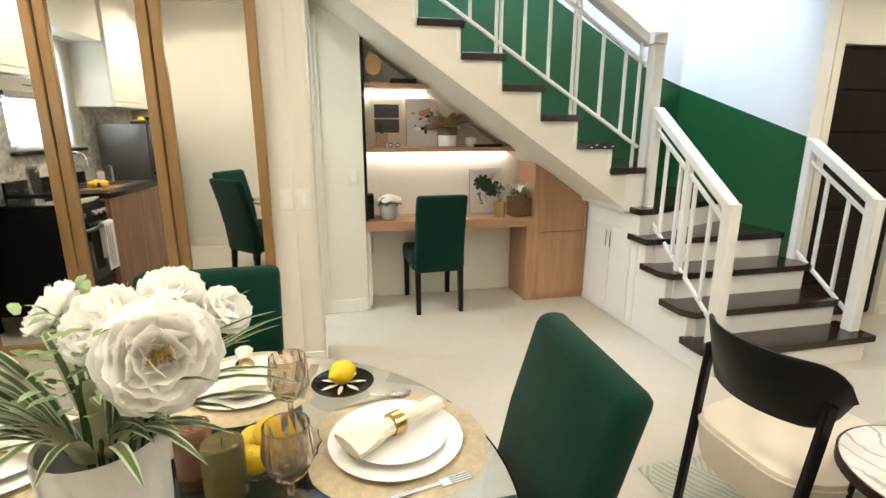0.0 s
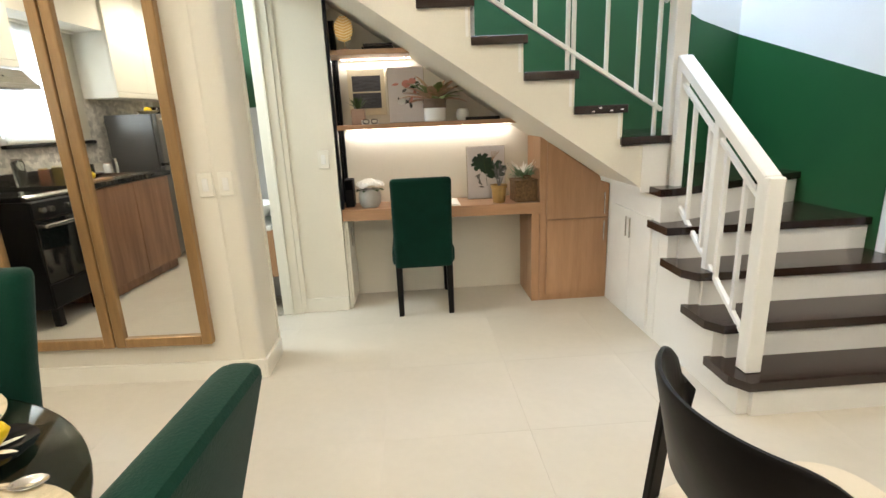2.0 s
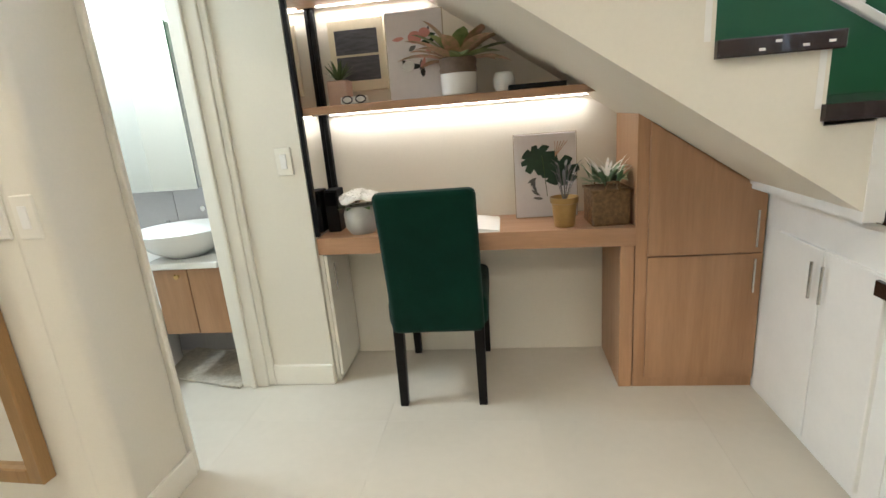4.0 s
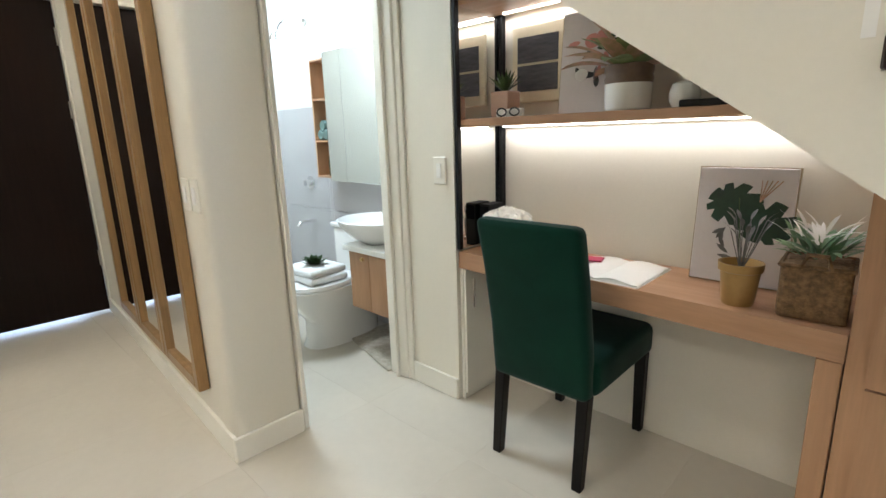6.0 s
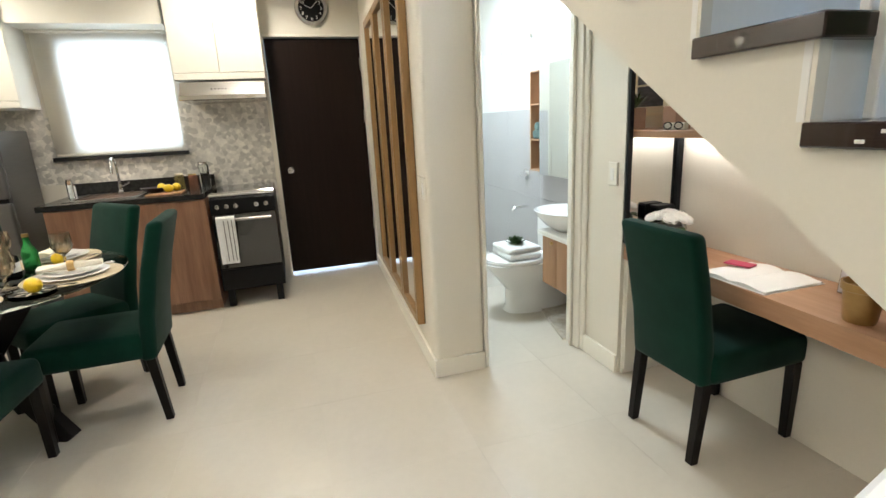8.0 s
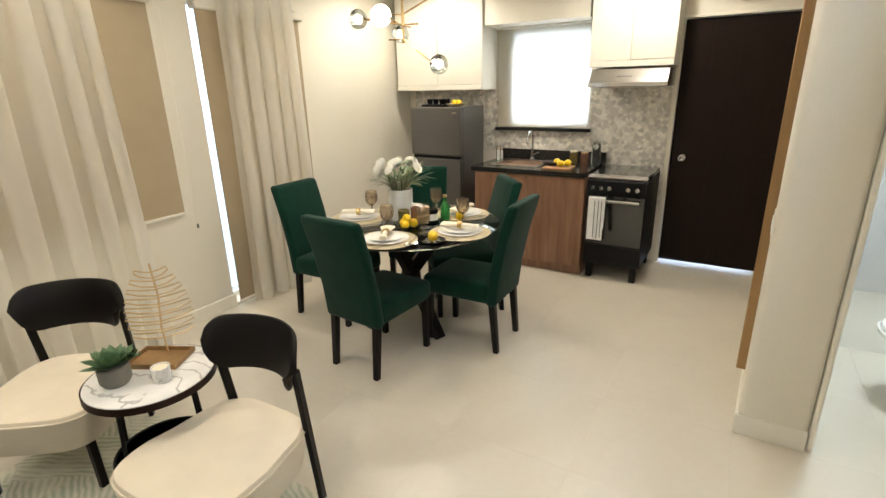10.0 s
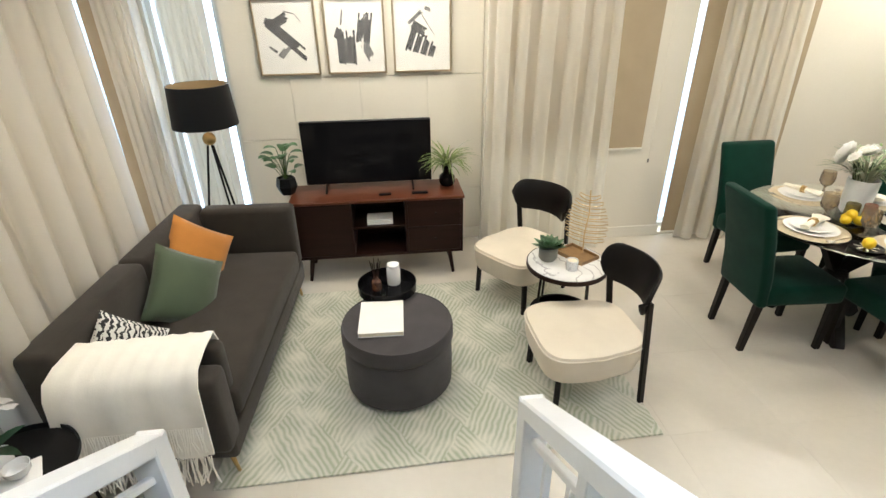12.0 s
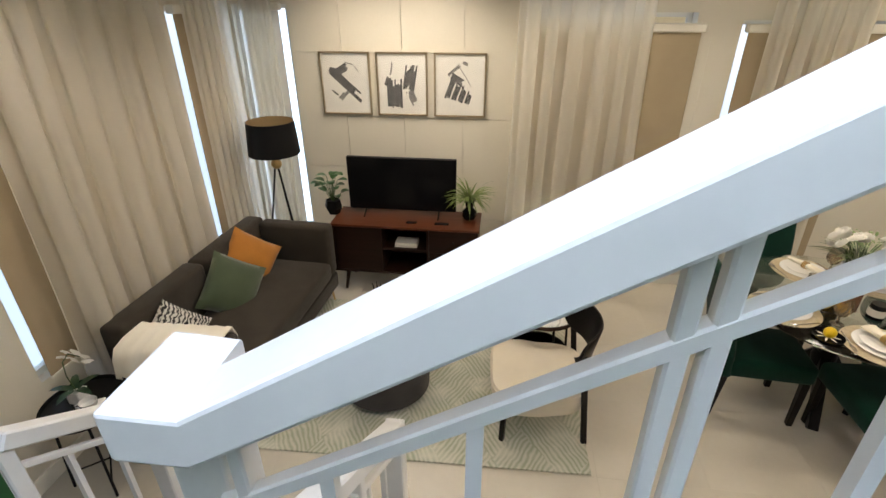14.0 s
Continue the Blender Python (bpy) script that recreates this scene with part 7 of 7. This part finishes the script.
def botanical(x, y, z, w, h, lean, kind, label):
    ob = thing("botanical_canvas", x, y, z, 0, label, "picture")
    ob.rotation_euler = (radians(-lean), 0, 0)
    part("canvas", B(0, w, -0.016, 0, 0, h, 0.002), mat("pale canvas", (0.74, 0.70, 0.70), 0.7, vary=0.03, bump=0.1) if kind == 0 else bpy.data.materials["pale canvas"], ob)
    part("edge", B(-0.003, w + 0.003, -0.012, 0.001, -0.0025, h + 0.003), CHAMPAGNE, ob)
    rnd = random.Random(kind + 5)

    def blade(cx, cz, s, rot, material, splits):
        bm = bmesh.new()
        n = 18
        c = bm.verts.new((cx, -0.0175, cz))
        ring = []
        for i in range(n * 2):
            a = 2 * math.pi * i / (n * 2)
            r = s * (1 - 0.35 * math.cos(a)) * 0.75
            if splits and i % 4 == 0 and 2 < i < n * 2 - 2:
                r *= 0.66
            ca = a + rot
            ring.append(bm.verts.new((cx + r * math.cos(ca) * 1.1, -0.0175, cz + r * math.sin(ca) * 0.9)))
        for i in range(len(ring)):
            bm.faces.new((c, ring[i], ring[(i + 1) % len(ring)]))
        part("painted_leaf", bm, material, ob)

    def sprig(cx, cz, long, wide, turn, material):
        bm = bmesh.new()
        along, across = (math.cos(turn), math.sin(turn)), (-math.sin(turn), math.cos(turn))
        rim = []
        for u, v in ((0, 0), (0.25, 0.4), (0.55, 0.5), (0.85, 0.25), (1, 0), (0.8, -0.3), (0.5, -0.5), (0.2, -0.36)):
            rim.append(bm.verts.new((cx + long * u * along[0] + wide * v * across[0], -0.0172, cz + long * u * along[1] + wide * v * across[1])))
        bm.faces.new(rim)
        part("painted_leaf", bm, material, ob)
    if kind == 0:
        blade(w * 0.32, h * 0.72, 0.094, 2.6, LEAFD, True)
        blade(w * 0.68, h * 0.50, 0.098, 4.2, LEAFD, True)
        part("painted_stem", bar((w * 0.45, -0.0175, h * 0.75), (w * 0.52, -0.0175, h * 0.25), 0.002, 0.003), LEAF, ob)
        for k in range(6):
            sprig(w * (0.20 + 0.05 * k), h * (0.42 - 0.04 * k), 0.045, 0.013, 0.5 + 0.5 * k, GREYINK)
        for k in range(5):
            part("painted_stem", bar((w * 0.66, -0.0175, h * 0.72), (w * (0.66 + 0.05 * k), -0.0175, h * 0.9), 0.002, 0.003), BLUSH, ob)
    else:
        for k, (a, b, s) in enumerate(((0.55, 0.70, 0.035), (0.70, 0.76, 0.028), (0.35, 0.40, 0.03))):
            blade(w * a, h * b, s, k, PINKPETAL if k < 2 else PETAL, False)
        for k in range(12):
            sprig(w * rnd.uniform(0.12, 0.85), h * rnd.uniform(0.1, 0.85), rnd.uniform(0.03, 0.06), rnd.uniform(0.014, 0.024), rnd.uniform(0, 6), (LEAFD, GREYINK, PINKPETAL, DARKINK)[k % 4])
    return ob


botanical(0.255, 4.84, DZ + 0.002, 0.265, 0.36, 5, 0, "botanical canvas with dark monstera leaves")
botanical(-0.26, 4.84, SZ + 0.002, 0.24, 0.355, 5, 1, "floral canvas with pink and grey blossoms")
fr = thing("landscape_frame", -0.53, 4.90, SZ + 0.06, 0, "cream frame holding two dark landscape pictures", "picture")
part("frame", B(0, 0.25, 0.0, 0.02, 0, 0.30, 0.003), WAX, fr)
for z in (0.045, 0.155):
    part("print", B(0.03, 0.22, -0.004, -0.001, z, z + 0.10), mat("dark seascape print", (0.11, 0.11, 0.13), 0.5, vary=0.3, scale=14, stretch=(1, 1, 6)) if z < 0.1 else bpy.data.materials["dark seascape print"], fr)

gp = thing("gold_pot", 0.443, 4.645, DZ, 0, "matt gold ribbed pot with dried stems", "pot")
part("pot", lathe([(0, 0), (0.039, 0), (0.042, 0.01), (0.050, 0.095), (0.056, 0.098), (0.057, 0.12), (0.052, 0.12), (0.046, 0.10), (0, 0.09)], 32), GOLDPOT, gp, "", True)
bm = bmesh.new()
rnd = random.Random(21)
for i in range(16):
    a = rnd.uniform(0, 6.28)
    q = rnd.uniform(0.02, 0.06)
    e = (q * math.cos(a), q * math.sin(a), rnd.uniform(0.17, 0.25))
    tube([(0, 0, 0.09), e], 0.0013, 4, bm)
    leaf(bm, e, (math.cos(a), math.sin(a)), 0.035, 0.012, 0.3, 1.0, 3)
part("dried_stem", bm, GREYINK, gp, "", True, kind="stuff")
bkx = thing("seagrass_basket", 0.612, 4.67, DZ, 4, "square woven seagrass basket with two handles", "basket")
part("basket", B(-0.075, 0.075, -0.075, 0.075, 0, 0.145, 0.012, 2), WICKER, bkx)
part("rim", tube([(-0.075, -0.075, 0.142), (0.075, -0.075, 0.142), (0.075, 0.075, 0.142), (-0.075, 0.075, 0.142), (-0.075, -0.075, 0.142)], 0.006, 6), WICKER, bkx)
for s in (-1, 1):
    part("handle", tube([(-0.03, s * 0.08, 0.14), (-0.02, s * 0.085, 0.175), (0.02, s * 0.085, 0.175), (0.03, s * 0.08, 0.14)], 0.006, 6), WICKER, bkx)
for nm, mtl, cnt, hmin in (("leaves", SUCC, 60, 0.15), ("flower_spike", PETAL, 26, 0.19)):
    bm = bmesh.new()
    for i in range(cnt):
        a = rnd.uniform(0, 6.28)
        q = rnd.uniform(0.0, 0.07)
        leaf(bm, (q * math.cos(a), q * math.sin(a), hmin + rnd.uniform(0, 0.03)), (math.cos(a), math.sin(a)), rnd.uniform(0.05, 0.09), 0.018 if nm == "leaves" else 0.011, 0.3, rnd.uniform(0.3, 1.3), 4)
    part(nm, bm, mtl, bkx, "", True, kind="stuff")

nb = thing("open_book", 0.03, 4.735, DZ, 0, "open white notebook on the oak desk", "book")
for s in (-1, 1):
    bm = bmesh.new()
    g = []
    for i in range(7):
        f = i / 6
        zz = 0.004 + 0.012 * math.sin(math.pi * min(1, f * 1.15)) * (1 - 0.5 * f)
        g.append([bm.verts.new((s * 0.145 * f, yy, z)) for yy in (-0.135, 0.135) for z in (0.002, zz + 0.003)])
    for p, q in zip(g, g[1:]):
        bm.faces.new((p[1], q[1], q[3], p[3]))
        bm.faces.new((p[0], p[1], q[1], q[0]) if s > 0 else (p[0], q[0], q[1], p[1]))
        bm.faces.new((p[2], q[2], q[3], p[3]))
    bmesh.ops.recalc_face_normals(bm, faces=bm.faces[:])
    part("page_block", bm, PAPER, nb, "", True)
part("cover", B(-0.15, 0.15, -0.14, 0.14, 0.0, 0.002), PAPER, nb)
solo("pink_bookmark", pad(-0.05, 0.05, -0.03, 0.03, 0, 0.006, 0.0025), PINKPAPER, -0.08, 4.77, DZ + 0.019, 15, "deep pink cloth lying on the notebook", "cloth")
fp = thing("flower_pot", -0.425, 4.72, DZ, 0, "cream roses in a round grey pot", "potted flowers")
fp.scale = (1.3, 1.3, 1.45)
part("pot", lathe([(0, 0), (0.04, 0), (0.055, 0.02), (0.058, 0.06), (0.05, 0.085), (0.045, 0.085), (0.045, 0.07), (0, 0.07)], 28), mat("pale grey stoneware", (0.45, 0.45, 0.43), 0.6, vary=0.08, bump=0.2), fp, "", True)
rnd = random.Random(31)
for i in range(9):
    a = i * 2.4
    q = 0.055 * math.sqrt(i / 9)
    peony((q * math.cos(a), q * math.sin(a), 0.115 - 0.25 * q), (q * 8 * math.cos(a), q * 8 * math.sin(a), 1), 0.030, rnd, PETAL, fp, False)
bm = bmesh.new()
for i in range(20):
    a = rnd.uniform(0, 6.28)
    leaf(bm, (0.04 * math.cos(a), 0.04 * math.sin(a), 0.08), (math.cos(a), math.sin(a)), 0.04, 0.022, 0.5, 0.3, 3)
part("leaves", bm, LEAF, fp, "", True)
fg2 = solo("cherub_figurine", lathe([(0, 0), (0.022, 0), (0.024, 0.01), (0.014, 0.02), (0.018, 0.06), (0.022, 0.09), (0.012, 0.115), (0.017, 0.135), (0.018, 0.15), (0.010, 0.166), (0, 0.17)], 20), STEEL, -0.47, 4.84, DZ, 0, "small pale glazed figurine behind the roses", "figurine", smooth=True)
sp3 = thing("black_box", -0.565, 4.80, DZ, 0, "matt black desk organiser in the alcove corner", "box")
part("body", B(-0.03, 0.03, -0.05, 0.05, 0, 0.19, 0.004), BLACK, sp3)
part("divider", B(-0.024, 0.024, -0.055, -0.05, 0.12, 0.18, 0.002), BLACKGLOSS, sp3)

pt = thing("blush_leaf_plant", 0.043, 4.755, SZ, 0, "patterned blush-leaved plant in a two-tone stoneware pot", "potted plant")
part("pot", lathe([(0, 0), (0.062, 0), (0.070, 0.006), (0.073, 0.02), (0.074, 0.086)], 36), PORCELAIN, pt, "", True)
part("pot_band", lathe([(0.0745, 0.086), (0.0765, 0.10), (0.073, 0.112), (0.077, 0.126), (0.076, 0.142), (0.068, 0.146), (0.062, 0.12), (0, 0.11)], 36), mat("brown glazed stoneware", (0.20, 0.13, 0.09), 0.35, vary=0.2, scale=14, bump=0.1), pt, "brown glazed upper band", True)
rnd = random.Random(40)
for i in range(26):
    a, f = i * 2.4, i / 26
    bm = bmesh.new()
    leaf(bm, (0.022 * math.cos(a), 0.022 * math.sin(a), 0.125), (math.cos(a), math.sin(a) * 0.55), rnd.uniform(0.17, 0.24) * (1 - 0.15 * f), rnd.uniform(0.062, 0.085), 0.36, 0.25 + 1.1 * f, 7, 0.25)
    part("leaf", bm, (BLUSH, BLUSH, FERNPALE)[i % 3], pt, "", True, angle=60)
solo("small_white_vase", lathe([(0, 0), (0.03, 0), (0.042, 0.02), (0.044, 0.045), (0.036, 0.07), (0.028, 0.075), (0.024, 0.07), (0, 0.06)], 28), PORCELAIN, 0.225, 4.74, SZ, 0, "small round white vase on the oak shelf", "vase", smooth=True)
bx = solo("black_trinket_tray", B(0, 0.22, -0.03, 0.03, 0, 0.02, 0.003), BLACK, 0.24, 4.68, SZ, 2, "long flat black case on the shelf", "case")
bp2 = thing("aloe_plant", -0.46, 4.76, SZ, 0, "small aloe in a square blush clay pot", "potted plant")
part("pot", B(-0.042, 0.042, -0.042, 0.042, 0, 0.10, 0.004), TERRA, bp2)
bm = bmesh.new()
for i in range(22):
    a = i * 2.4
    leaf(bm, (0.01 * math.cos(a), 0.01 * math.sin(a), 0.10), (math.cos(a), math.sin(a)), 0.085, 0.014, 0.1, 0.5 + 0.045 * i, 4)
part("leaves", bm, LEAF, bp2, "", True)
sg2 = thing("reading_glasses", -0.38, 4.67, SZ, 8, "small pair of thick-framed glasses on the shelf", "glasses")
for s in (-1, 1):
    part("lens_frame", tube([(s * 0.027 + 0.02 * math.cos(a), 0, 0.018 + 0.014 * math.sin(a)) for a in [2 * math.pi * i / 12 for i in range(13)]], 0.003, 6), BLACK, sg2)
part("case", B(-0.055, 0.055, 0.006, 0.03, 0, 0.03, 0.004), PAPER, sg2)

gls = thing("gold_leaf_sculpture", -0.51, 4.76, UZ, 0, "gold monstera leaf ornament on a small base", "sculpture")
part("base", B(-0.025, 0.025, -0.02, 0.02, 0, 0.02, 0.003), OAKH, gls)
part("stem", tube([(0, 0, 0.02), (0, 0, 0.06)], 0.003, 6), BRASS, gls)
bm = bmesh.new()
for k in range(9):
    z = 0.06 + 0.017 * k
    w = 0.065 * math.sin(math.pi * (0.22 + 0.085 * k)) ** 0.8
    for s in (-1, 1):
        box(bm, min(0, s * w), max(0, s * w), -0.002, 0.002, z, z + 0.011, 0, 1, Matrix.Translation((0, 0, z)) @ Matrix.Rotation(-s * 0.35, 4, "Y") @ Matrix.Translation((0, 0, -z)))
part("leaf", bm, BRASS, gls, "pierced gold leaf")
for k in range(2):
    solo("black_book", B(0, 0.20 - 0.02 * k, -0.06, 0.06, 0, 0.018, 0.002), BLACK if k == 0 else DARKWOOD, -0.40 + 0.01 * k, 4.74, UZ + 0.019 * k, 0, "slim black book lying on the upper shelf", "book", "black books")

# ---- floor tiles, last ----
TW = 0.60
cache = {}
x = XW
i = 0
while x < XE:
    y = 0.12
    w = min(TW, XE - x)
    while y < YN:
        d = min(TW, YN - y)
        key = (round(w, 3), round(d, 3))
        if w > 0.03 and d > 0.03:
            if key not in cache:
                bm = B(0.0003, w - 0.0003, 0.0003, d - 0.0003, -0.008, 0.0)
                me = bpy.data.meshes.new("floor_tile")
                bm.to_mesh(me)
                bm.free()
                me.materials.append(TILE)
                cache[key] = me
            t = new("floor_tile", cache[key])
            t.location = (x, y, 0)
            t.parent = floor_slab
        y += TW
    x += TW
